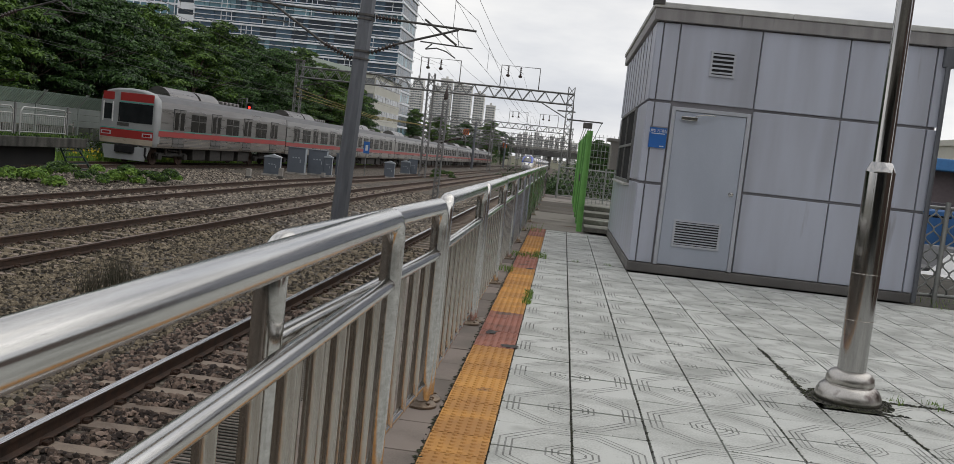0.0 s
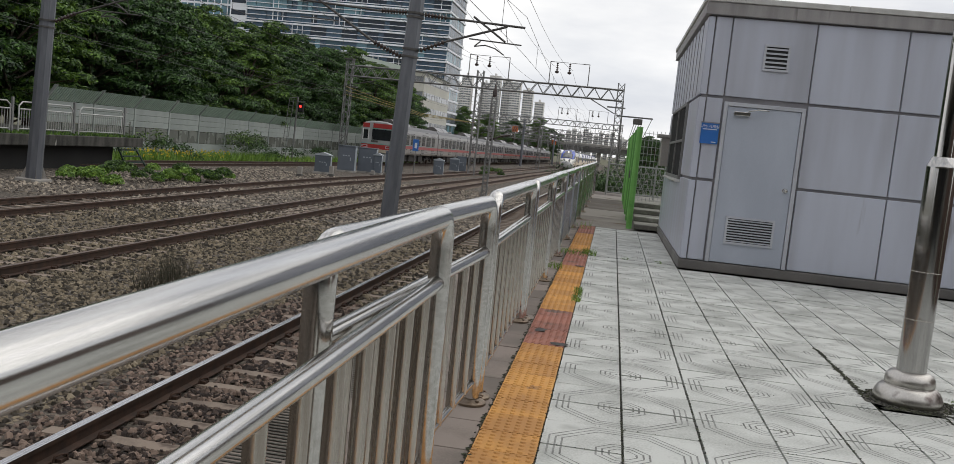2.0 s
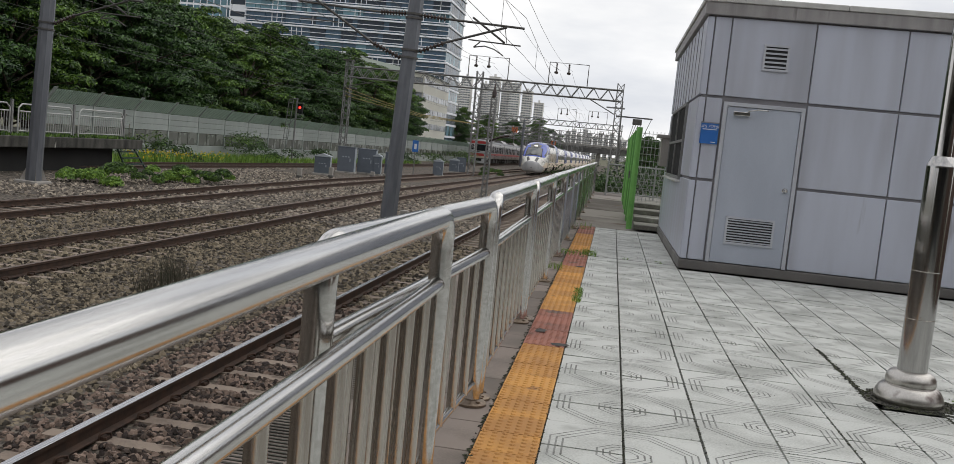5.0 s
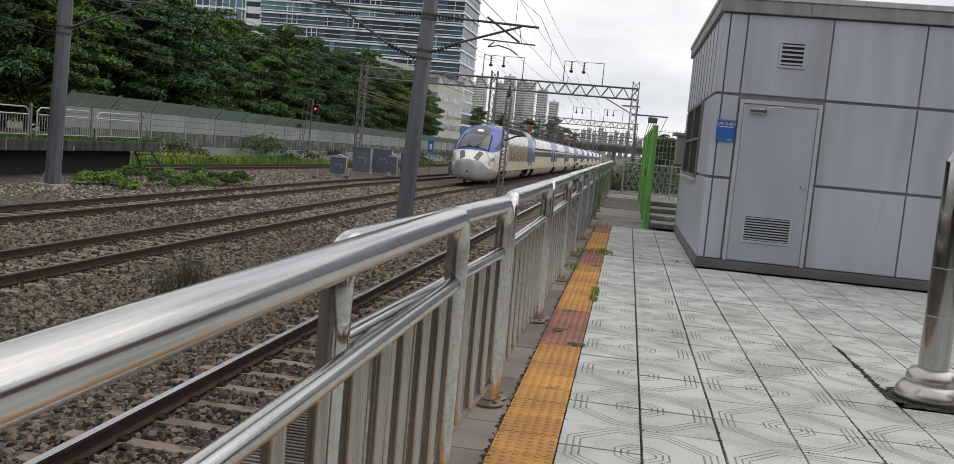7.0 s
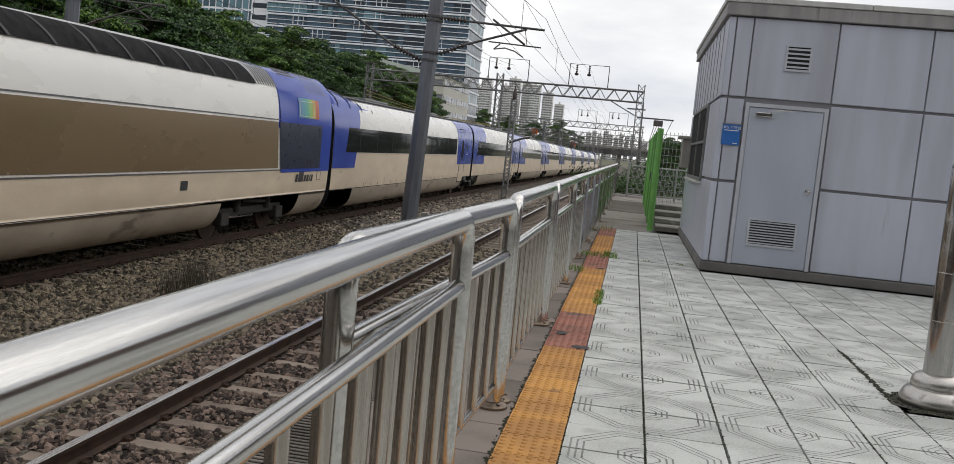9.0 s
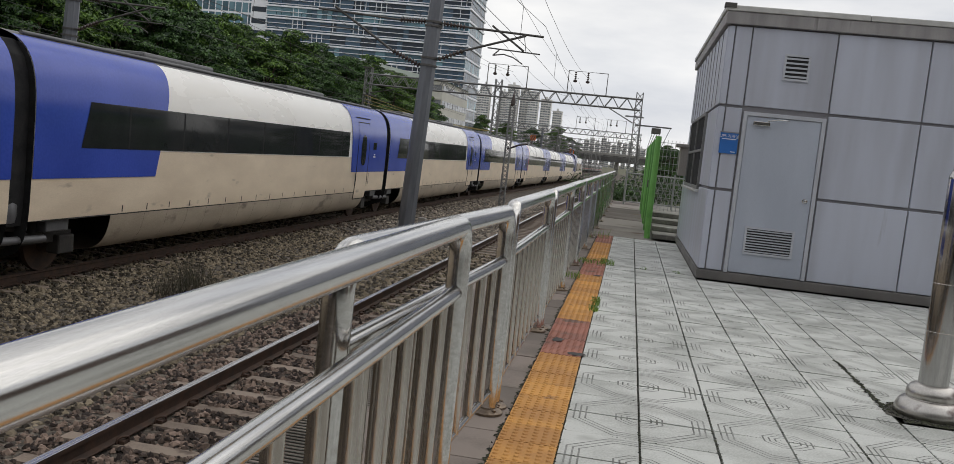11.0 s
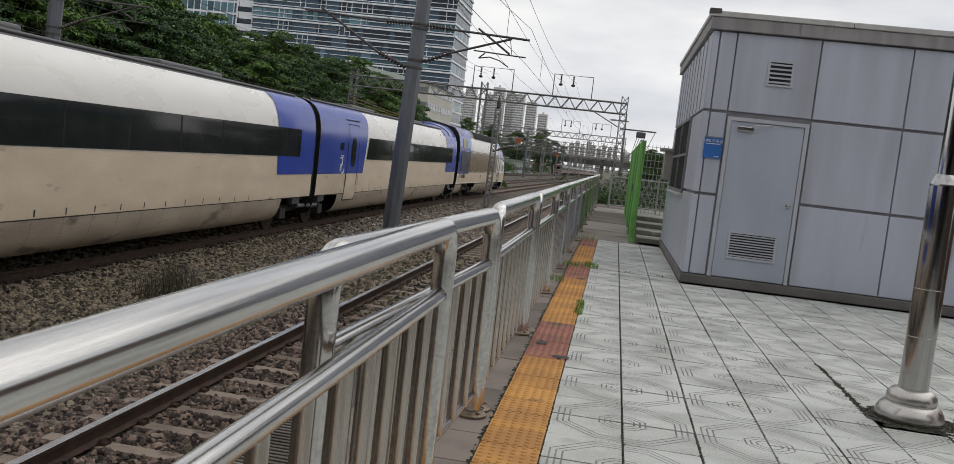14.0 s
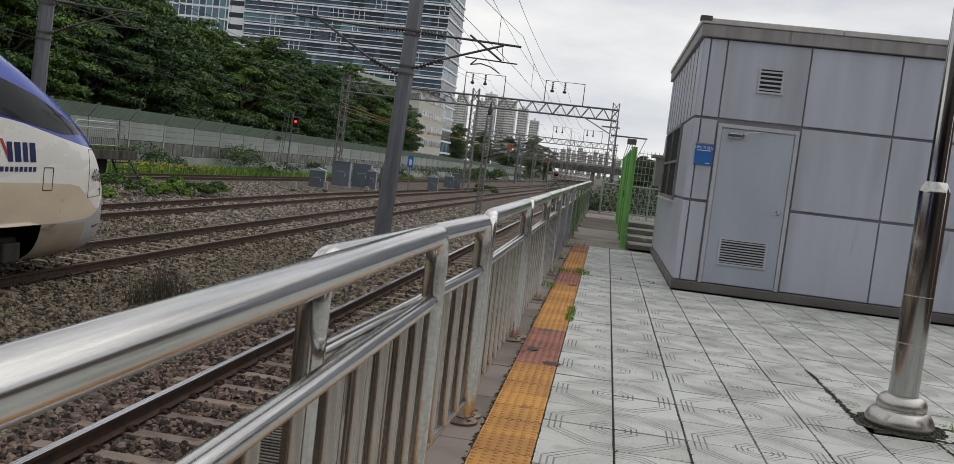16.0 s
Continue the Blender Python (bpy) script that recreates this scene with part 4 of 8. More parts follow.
def outline(bm, y0, y1, z0, z1, off, nose=False, r=0.012, sides=(-1, 1)):
    for s in sides:
        for a, b in (((y0, z0), (y0, z1)), ((y0, z1), (y1, z1)), ((y1, z1), (y1, z0)), ((y1, z0), (y0, z0))):
            pts = []
            for k in range(5):
                y, z = a[0] + (b[0] - a[0]) * k / 4, a[1] + (b[1] - a[1]) * k / 4
                pts.append((s * (half_width(y, z, nose) + off), y, z))
            tube(bm, pts, r, 4)


def trailer(length, door_front, door_rear, red=False, wheelchair=False, rise=0):
    """An articulated passenger car; y runs from its leading end backwards, z from the rail."""
    t = thing("train_car", pose(0, 0, 0), "white high-speed train passenger car with blue ends and dark window strip", "train car", "cars of the express train")
    L = length - GAP
    ys = [GAP / 2 + L * k / 24 for k in range(25)]
    c = lambda v: (lambda y: v)
    blue_a, blue_b = (4.75 if length > 20 and rise >= 0 else 2.3 if rise < 0 else 3.6), L - (3.75 if door_rear else 2.7)
    door_at = 3.25 if length > 20 else 2.5
    cuts = sorted(set(ys + [2.3, length - 2.3, 1.3, length - 1.3, GAP / 2 + blue_a, GAP / 2 + blue_b]))
    bm = bmesh.new()
    loft(bm, cuts, [(0, c(0.25), c(0.92)), (1, c(0.92), c(1.97)), (2, c(1.97), c(3.5)), (3, c(3.5), c(3.62))], False)
    for yy in (cuts[0], cuts[-1]):
        zs = [0.25 + 3.37 * k / 16 for k in range(17)]
        bm.faces.new([bm.verts.new((half_width(0, z, False), yy, z)) for z in zs] + [bm.verts.new((-half_width(0, z, False), yy, z)) for z in reversed(zs)]).material_index = 4
    cut = [f for f in bm.faces if f.calc_center_median().z < 0.92 and (f.calc_center_median().y < 2.3 or f.calc_center_median().y > length - 2.3) and abs(f.normal.y) < 0.9]
    bmesh.ops.delete(bm, geom=cut, context="FACES")
    body = part("body", bm, (KGREY, KCREAM, KWHITE, KROOF, RUBBER), t)
    for sd in (-1, 1):
        bm = bmesh.new()
        side_patch(bm, GAP / 2, GAP / 2 + blue_a, 1.53, 3.53, False, 0.012, 0, 0, 0.5, nz=36, sides=(sd,))
        part("blue_end_paint", bm, KBLUE, body)
    for sd in (-1, 1):
        bm = bmesh.new()
        side_patch(bm, GAP / 2 + blue_b, GAP / 2 + L, 1.53, 3.53, False, 0.012, 0, -0.25, 0, nz=36, sides=(sd,))
        part("blue_end_paint", bm, KBLUE, body)
    if red:
        for sd in (-1, 1):
            bm = bmesh.new()
            side_patch(bm, GAP / 2 + blue_a, GAP / 2 + blue_a + 0.3, 1.53, 3.53, False, 0.013, 0, 0.5, 0.5, 2, nz=36, sides=(sd,))
            part("red_edge_stripe", bm, KRED, body)
    w0, w1 = GAP / 2 + (blue_a + 0.15 if door_front else 1.2), GAP / 2 + L - (4.0 if door_rear else 1.1)
    for sd in (-1, 1):
        bm = bmesh.new()
        side_patch(bm, w0, w1, 1.99, 2.7, False, 0.018, 0, 0.2, 0, 20, sides=(sd,))
        part("window_strip", bm, KGLASS, body, "continuous dark window strip")
    for sd in (-1, 1):
        bm = bmesh.new()
        side_patch(bm, 0, 0.05, 2.0, 2.69, False, 0.02, 0, 0, 0, 1, sides=(sd,))
        strip = mesh_of("window_mullion", bm, RUBBER)
        k = w0 + 1.2
        while k < w1 - 0.5:
            again("window_mullion", strip, body, pose(0, k, 0))
            k += 1.85
    # skirt seams, hatches and a drip line
    bm = bmesh.new()
    k = 2.6
    while k < L - 3.4:
        side_patch(bm, k, k + 0.03, 0.95, 1.06, False, 0.006, 0, 0, 0, 1, 1)
        side_patch(bm, k + 0.75, k + 0.756, 0.32, 0.9, False, 0.004, 0, 0, 0, 1, 6)
        k += 0.78
    side_patch(bm, GAP / 2 + 0.3, GAP / 2 + L - 0.3, 0.905, 0.925, False, 0.004, 0)
    part("skirt_seams", bm, BOGIE, body)
    for yes, yd, out in ((door_front, GAP / 2 + door_at, -1), (door_rear, GAP / 2 + L - 2.55, 1)):
        if yes:
            for sd in (-1, 1):
                bm = bmesh.new()
                side_patch(bm, yd - 0.56, yd + 0.56, 1.545, 3.02, False, 0.017, nz=24, sides=(sd,))
                side_patch(bm, yd - 0.56, yd + 0.56, 0.72, 1.53, False, 0.015, 1, sides=(sd,))
                d = part("door", bm, (KBLUE, KCREAM), t, "closed plug door with oval window")
                bm = bmesh.new()
                outline(bm, yd - 0.57, yd + 0.57, 0.7, 3.04, 0.014, sides=(sd,))
                part("door_seal", bm, RUBBER, d)
                bm = bmesh.new()
                side_patch(bm, yd - 0.72, yd + 0.72, 3.16, 3.19, False, 0.028, sides=(sd,))
                part("drip_rail", bm, RUBBER, d)
                bm = bmesh.new()
                oval_patch(bm, yd + 0.02, 2.2, 0.25, 0.47, 0.024, sides=(sd,))
                part("door_window", bm, KGLASS, d)
            bm = bmesh.new()
            for hy in (-0.68, 0.68):
                side_patch(bm, yd + hy - 0.02, yd + hy + 0.02, 1.15, 1.5, False, 0.03, 0, 0, 0, 1, 1)
            part("grab_rail", bm, IRON, d)
            for sd in (-1, 1):
                bm = bmesh.new()
                side_patch(bm, yd + out * 1.2 - 0.18, yd + out * 1.2 + 0.18, 2.24, 2.46, False, 0.02, 0, sides=(sd,))
                part("destination_display", bm, KGLASS, t)
            bm = bmesh.new()
            for z0, w in ((2.06, 0.07), (1.99, 0.12)):
                side_patch(bm, yd + out * 1.2 - w, yd + out * 1.2 + w, z0, z0 + 0.035, False, 0.02, 0, 0, 0, 1, 1)
            if wheelchair:
                for s in (-1, 1):
                    x = s * (half_width(0, 1.6, False) + 0.02)
                    ring = [(x, yd - 1.02 + 0.14 * math.cos(a), 1.66 + 0.14 * math.sin(a)) for a in (2.2 + 0.35 * q for q in range(13))]
                    tube(bm, ring, 0.018, 5)
                    tube(bm, [(x, yd - 1.07, 2.02), (x, yd - 1.08, 1.82), (x, yd - 1.2, 1.8), (x, yd - 1.24, 1.6)], 0.02, 5)
                    tube(bm, [(x, yd - 1.07, 2.03), (x, yd - 1.07, 2.09)], 0.03, 6)
            part("marking", bm, WHITEP, t)
    # roof clutter: rail along the roof edge, aerial pods
    bm = bmesh.new()
    for s in (-1, 1):
        tube(bm, [(s * 0.95, 0.5, 3.58), (s * 0.95, L - 0.3, 3.58)], 0.035, 6)
    for yy in (L * 0.3, L * 0.68):
        box(bm, -0.8, 0.8, yy - 1.4, yy + 1.4, 3.58, 3.72, 0, 0.05)
    part("roof_equipment", bm, KROOF, t)
    if rise:
        # raised fairing towards the power car
        bm = bmesh.new()
        a, b = (GAP / 2, GAP / 2 + 4.5) if rise < 0 else (GAP / 2 + L - 4.5, GAP / 2 + L)
        rings = []
        for k in range(13):
            y = a + (b - a) * k / 12
            e = 1 - k / 12 if rise < 0 else k / 12
            e = e * e * (3 - 2 * e)
            rings.append([bm.verts.new((1.32 * math.cos(q), y, 3.2 + (0.36 + 0.36 * e) * math.sin(q))) for q in (math.pi * i / 14 for i in range(15))])
        for q, s in zip(rings, rings[1:]):
            for i in range(14):
                bm.faces.new((q[i], q[i + 1], s[i + 1], s[i])).smooth = True
        bm.faces.new(rings[0])
        bm.faces.new(rings[-1])
        part("roof_fairing", bm, KBLUE, t, "blue raised roof fairing")
        bm = bmesh.new()
        for k in range(4):
            y = a + (b - a) * (k + 0.5) / 4
            e = 1 - (k + 0.5) / 4 if rise < 0 else (k + 0.5) / 4
            e = e * e * (3 - 2 * e)
            tube(bm, [(1.33 * math.cos(q), y, 3.2 + (0.37 + 0.36 * e) * math.sin(q)) for q in (math.pi * i / 14 for i in range(15))], 0.015, 4)
        part("fairing_ribs", bm, KROOF, t)
    # rubber gangway behind this car
    bm = bmesh.new()
    zs = [0.85 + 2.6 * k / 12 for k in range(13)]
    for y0, y1 in ((L + GAP / 2, length + GAP / 2),):
        q = [[bm.verts.new((s * half_width(0, z, False) * 0.93, yy, z)) for s in (-1, 1) for z in (zs if s > 0 else reversed(zs))] for yy in (y0, y1)]
        for i in range(len(q[0])):
            bm.faces.new((q[0][i], q[0][(i + 1) % len(q[0])], q[1][(i + 1) % len(q[0])], q[1][i]))
    part("gangway", bm, RUBBER, t, "black rubber gangway bellows")
    bogie(t, length + 0.0)
    for s in (-1, 1):
        bm = bmesh.new()
        lathe(bm, [(0.05, 0.85), (0.2, 0.9), (0.22, 1.0), (0.22, 1.15), (0.16, 1.25)], (s * 1.16, length), 14)
        box(bm, s * 1.25 - 0.05, s * 1.25 + 0.12, length - 1.3, length - 0.75, 0.72, 0.95, 0, 0.02)
        box(bm, s * 1.25 - 0.05, s * 1.25 + 0.12, length + 0.75, length + 1.3, 0.72, 0.95, 0, 0.02)
        tube(bm, [(s * 1.3, length - 0.8, 0.66), (s * 1.3, length + 0.8, 0.62)], 0.06, 8)
        part("suspension", bm, KROOF, t, "grey air spring and dampers")
    # underframe behind the wheel openings
    bm = bmesh.new()
    for y0, y1 in ((0.24, 2.4), (length - 2.4, L + GAP / 2 - 0.02)):
        box(bm, -0.62, 0.62, y0, y1, 0.4, 1.0)
        box(bm, -1.42, 1.42, y0, y1, 0.93, 0.98)
    part("underframe", bm, BOGIE, t)
    return t


def power_car():
    t = thing("train_power_car", pose(0, 0, 0), "streamlined white, blue and bronze express power car with grey nose", "train car", "cars of the express train")
    L = 22.4
    ys = [0.0, 0.012, 0.03, 0.06, 0.1, 0.18, 0.3, 0.45, 0.65, 0.9, 1.2, 1.42, 1.6, 1.8, 2.1, 2.4, 2.8, 3.2, 3.6, 4.0, 4.4, 4.8, 5.2, 5.6, 6, 6.5, 7, 7.5, 8.0, 8.4, 8.7, 9, 11, 13, 15, 16.6, 19.0, 20, 20.6, 21, L]
    lo = lambda y: smooth_lerp(y, [(0, 0.91), (0.02, 0.76), (0.08, 0.57), (0.25, 0.4), (0.9, 0.28), (3, 0.26), (30, 0.26)])
    grey = lambda y: smooth_lerp(y, [(0, 0.98), (0.3, 1.02), (1.4, 1.02), (2.6, 0.86), (4, 0.9), (30, 0.92)])
    nose = lambda y: min(power_top(y) - 0.004, smooth_lerp(y, [(0, 1.53), (0.25, 1.53), (0.6, 1.48), (1.0, 1.28), (1.6, 1.03), (2.4, 0.92), (4, 0.9001), (30, 0.9201)]))
    cream = lambda y: min(power_top(y) - 0.003, smooth_lerp(y, [(0, 1.531), (0.25, 1.531), (0.6, 1.481), (1.0, 1.281), (1.6, 1.04), (2.2, 1.2), (3.0, 1.5), (6, 1.55), (30, 1.55)]))
    blow = lambda y: min(power_top(y) - 0.002, lerp(y, [(0, 9), (1.4, 9), (1.43, 2.14), (1.95, 2.06), (2.6, 2.1), (3.6, 2.22), (5, 2.42), (6.3, 2.5), (30, 2.54)]))
    btop = lambda y: min(power_top(y) - 0.001, lerp(y, [(0, 9), (1.58, 9), (1.62, 2.22), (1.85, 2.3), (2.6, 2.62), (3.4, 2.98), (4.4, 3.32), (5.5, 3.6), (6.2, 3.9), (6.6, 9), (30, 9)]))
    bm = bmesh.new()
    loft(bm, ys, [(0, lo, grey), (1, grey, nose), (2, nose, cream), (3, cream, blow), (4, blow, btop), (5, btop, power_top)], True)
    for f in bm.faces:
        c = f.calc_center_median()
        if f.material_index == 4 and 8.7 < c.y < 19.0:
            f.material_index = 3 if c.z < 3.45 else 6
        if f.material_index == 4 and c.y >= 19.0 and c.z > 3.5:
            f.material_index = 4
        if f.material_index == 5 and 1.6 < c.y < 6.3:
            f.material_index = 6
        if f.material_index == 0 and c.y < 2.6:
            f.material_index = 1
        if f.material_index in (5, 6) and 8.7 < c.y < 19.0:
            f.material_index = 8 if c.y < 18 else 6
        if c.y < 0.2 and c.z > 0.8:
            f.material_index = 1
        if f.material_index in (4, 5) and c.y < 1.42:
            f.material_index = 3
    zs = [0.27 + 3.77 * k / 16 for k in range(17)]
    bm.faces.new([bm.verts.new((half_width(12, z, True), L, z)) for z in zs] + [bm.verts.new((-half_width(12, z, True), L, z)) for z in reversed(zs)]).material_index = 7
    fr = [(half_width(0, z, True), z) for z in (0.92 + 0.18 * k / 10 for k in range(11))]
    bm.faces.new([bm.verts.new((x, 0, z)) for x, z in fr] + [bm.verts.new((-x, 0, z)) for x, z in reversed(fr)]).material_index = 1
    cut = [f for f in bm.faces if f.calc_center_median().z < 0.9 and (3.8 < f.calc_center_median().y < 8.6 or 16.6 < f.calc_center_median().y < 20.6)]
    bmesh.ops.delete(bm, geom=cut, context="FACES")
    body = part("body", bm, (KGREY, KNOSE, KCREAM, KWHITE, KBLUE, KBLUE, KROOF, RUBBER, KROOFP), t)
    # blue rear panel and dark stairwell panel
    for sd in (-1, 1):
        bm = bmesh.new()
        side_patch(bm, 19.1, L, 1.47, 3.9, True, 0.014, 0, -0.35, 0, nz=36, sides=(sd,))
        part("blue_end_paint", bm, KBLUE, body)
    for sd in (-1, 1):
        bm = bmesh.new()
        side_patch(bm, 19.14, 21.7, 1.56, 2.66, True, 0.022, 0, -0.2, 0, sides=(sd,))
        part("dark_side_panel", bm, mat("dark_navy_panel", (0.02, 0.025, 0.06), (0.015, 0.02, 0.045), 0.3), body)
    for sd in (-1, 1):
        bm = bmesh.new()
        side_patch(bm, 8.75, 19.05, 1.58, 2.66, True, 0.012, 0, 0, -0.15, 20, sides=(sd,))
        part("bronze_side_panel", bm, KTAN, body)
    bm = bmesh.new()
    side_patch(bm, 8.4, L, 2.7, 2.725, True, 0.012)
    side_patch(bm, 8.4, L, 1.52, 1.545, True, 0.012)
    side_patch(bm, 7.0, L, 0.915, 0.93, True, 0.012)
    part("side_seams", bm, KROOF, body)
    # cooling grilles along the roof edge
    bm = bmesh.new()
    side_patch(bm, 8.6, 17.8, 3.44, 3.84, True, 0.026, 0, -0.3, -0.3, 20, 24)
    gr = part("roof_grille", bm, RUBBER, body, "dark louvred cooling grille")
    bm = bmesh.new()
    for k in range(12):
        side_patch(bm, 8.75, 17.65, 3.46 + k * 0.032, 3.467 + k * 0.032, True, 0.034, 0, 0, 0, 10, 1)
    part("grille_slats", bm, RUBBER, gr)
    bm = bmesh.new()
    k = 9.5
    while k < 17.6:
        side_patch(bm, k, k + 0.07, 3.44, 3.84, True, 0.046, 0, -0.25, -0.25, 1)
        k += 0.92
    part("grille_ribs", bm, mat("grille_rib_black", (0.045, 0.045, 0.047), (0.03, 0.03, 0.032), 0.6), gr)
    # ribbed roof cowls towards the gangway
    bm = bmesh.new()
    for a, n in ((17.95, 8), (20.75, 10)):
        for k in range(n):
            side_patch(bm, a + k * 0.13, a + k * 0.13 + 0.05, 3.45, 3.96, True, 0.014, 0, -0.2, -0.2, 1)
    part("cowl_ribs", bm, KROOF, body)
    # black patch on the skin paints the shade of a roof-edge recess
    for sd in (-1, 1):
        bm = bmesh.new()
        side_patch(bm, 19.5, 20.5, 3.76, 3.98, True, 0.012, 0, 0, 0, 2, sides=(sd,))
        part("roof_recess", bm, DARK, body)
    # rainbow route panel near the rear
    for k, col in enumerate(((0.55, 0.12, 0.06), (0.6, 0.4, 0.05), (0.3, 0.5, 0.12), (0.1, 0.42, 0.3), (0.08, 0.33, 0.42), (0.1, 0.25, 0.45))):
        bm = bmesh.new()
        side_patch(bm, 21.45 - (k + 1) * 0.22, 21.45 - k * 0.22, 2.82, 3.3, True, 0.024, 0, 0, 0, 1)
        part("rainbow_decal", bm, mat("decal_%d" % k, col, tuple(v * 0.8 for v in col), 0.35), body)
    for sd in (-1, 1):
        bm = bmesh.new()
        outline(bm, 20.2, 21.1, 2.86, 3.22, 0.026, True, 0.008, sides=(sd,))
        part("decal_frame", bm, WHITEP, body)
    # operator's mark as plain dark shapes, small plates
    k = 20.2
    for w, hh in ((0.14, 0.22), (0.3, 0.3), (0.12, 0.2), (0.12, 0.2), (0.06, 0.2), (0.12, 0.2)):
        for sd in (-1, 1):
            bm = bmesh.new()
            side_patch(bm, k, k + w, 1.22, 1.22 + hh * 0.85, True, 0.012, 0, 0.05, 0.05, 2, 2, sides=(sd,))
            part("operator_mark", bm, INK, body)
        k += w + 0.05
    for sd in (-1, 1):
        bm = bmesh.new()
        outline(bm, 21.6, 21.85, 1.24, 1.45, 0.004, True, 0.006, sides=(sd,))
        part("operator_mark", bm, INK, body)
    bm = bmesh.new()
    k = 4.4
    for w in (0.1, 0.08, 0.1, 0.08):
        side_patch(bm, k, k + w * 1.7, 1.84, 2.12, True, 0.006, 0, 0.08, 0.08, 2, 2)
        k += w * 1.7 + 0.06
    for a in (5.55, 5.85):
        side_patch(bm, a, a + 0.05, 1.84, 2.08, True, 0.006, 0, 0.1, 0.1, 1, 1)
        side_patch(bm, a + 0.08, a + 0.2, 1.84, 1.87, True, 0.006, 0, 0, 0, 1, 1)
        side_patch(bm, a + 0.16, a + 0.2, 1.9, 2.1, True, 0.006, 0, 0, 0, 1, 1)
    for q in range(8):
        side_patch(bm, 4.35 + q * 0.13, 4.44 + q * 0.13, 1.7, 1.77, True, 0.006, 0, 0, 0, 1, 1)
    for q in range(3):
        side_patch(bm, 5.6 + q * 0.13, 5.68 + q * 0.13, 1.68, 1.78, True, 0.006, 0, 0, 0, 1, 1)
    part("train_mark", bm, mat("mark_navy", (0.015, 0.025, 0.12), (0.012, 0.02, 0.1), 0.35), body)
    bm = bmesh.new()
    side_patch(bm, 5.2, 5.28, 1.84, 2.16, True, 0.006, 0, 0.3, 0.3, 1, 1)
    part("train_mark", bm, KRED, body)
    bm = bmesh.new()
    for a, b, z0, z1 in ((1.6, 1.66, 1.5, 1.6), (1.58, 1.7, 1.66, 1.7), (1.6, 1.7, 1.36, 1.39)):
        side_patch(bm, a, b, z0, z1, True, 0.01, 0, 0, 0, 1, 1)
    outline(bm, 1.52, 2.4, 1.27, 2.05, 0.003, True, 0.0045)
    outline(bm, 3.8, 4.1, 1.42, 1.76, 0.004, True, 0.006)
    outline(bm, 7.1, 8.05, 1.0, 3.12, 0.006, True, 0.012)
    side_patch(bm, 6.4, 6.425, 0.95, 3.6, True, 0.004, 0, -0.1, -0.1, 1)
    outline(bm, 6.95, 8.3, 3.22, 3.24, 0.004, True, 0.007)
    for z0, z1 in ((0.75, 1.5),):
        side_patch(bm, 0.69, 0.705, z0, z1, True, 0.004, 0, -0.1, -0.1, 1)
    outline(bm, 1.35, 1.9, 0.74, 0.76, 0.004, True, 0.006)
    side_patch(bm, 1.42, 1.435, 1.05, 2.1, True, 0.003, 0, 0.2, 0.2, 1)
    part("hatch_seams", bm, RUBBER, body)
    for sd in (-1, 1):
        for k in (6.92, 8.12):
            bm = bmesh.new()
            side_patch(bm, k, k + 0.13, 1.2, 2.45, True, 0.012, 0, 0, 0, 1, sides=(sd,))
            part("grab_rail_recess", bm, RUBBER, body)
        bm = bmesh.new()
        side_patch(bm, 7.15, 8.0, 0.78, 1.0, True, 0.02, 0, 0, 0, 2, 2, sides=(sd,))
        part("door_step", bm, BOGIE, body)
        bm = bmesh.new()
        side_patch(bm, 7.4, 7.75, 1.3, 1.5, True, 0.012, 0, 0, 0, 1, 1, sides=(sd,))
        part("door_lock_plate", bm, KROOF, body)
    for sd in (-1, 1):
        bm = bmesh.new()
        side_patch(bm, 14.9, 15.15, 1.2, 1.38, True, 0.008, 0, 0, 0, 1, 1, sides=(sd,))
        part("data_plate", bm, INK, body)
    # cab glass
    def top_patch(bm, y0, y1, x0, x1, off, ny=10, nx=10, mi=0, taper=0.0):
        g = []
        for j in range(ny + 1):
            y = y0 + (y1 - y0) * j / ny
            row = []
            for i in range(nx + 1):
                x = (x0 + (x1 - x0) * i / nx) * (1 - taper * j / ny)
                lo_, hi_ = 0.26, power_top(y)
                a, b = (lo_ + hi_) / 2, hi_
                for _ in range(26):
                    m = (a + b) / 2
                    if half_width(y, m, True) > abs(x):
                        a = m
                    else:
                        b = m
                row.append(bm.verts.new((x, y - off * 0.7, a + off)))
            g.append(row)
        for q, r in zip(g, g[1:]):
            for i in range(nx):
                f = bm.faces.new((q[i], q[i + 1], r[i + 1], r[i]))
                f.smooth, f.material_index = True, mi
    bm = bmesh.new()
    top_patch(bm, 1.74, 3.9, -0.94, 0.94, 0.014, 14, 16, taper=0.12)
    part("windscreen", bm, KSCREEN, body, "large raked cab windscreen")
    bm = bmesh.new()
    top_patch(bm, 1.68, 1.74, -0.97, 0.97, 0.016, 2, 16)
    top_patch(bm, 3.9, 3.98, -0.86, 0.86, 0.016, 2, 16)
    top_patch(bm, 1.7, 3.96, -1.01, -0.94, 0.016, 14, 2, 0, 0.12)
    top_patch(bm, 1.7, 3.96, 0.94, 1.01, 0.016, 14, 2, 0, 0.12)
    part("windscreen_surround", bm, RUBBER, body)
    bm = bmesh.new()
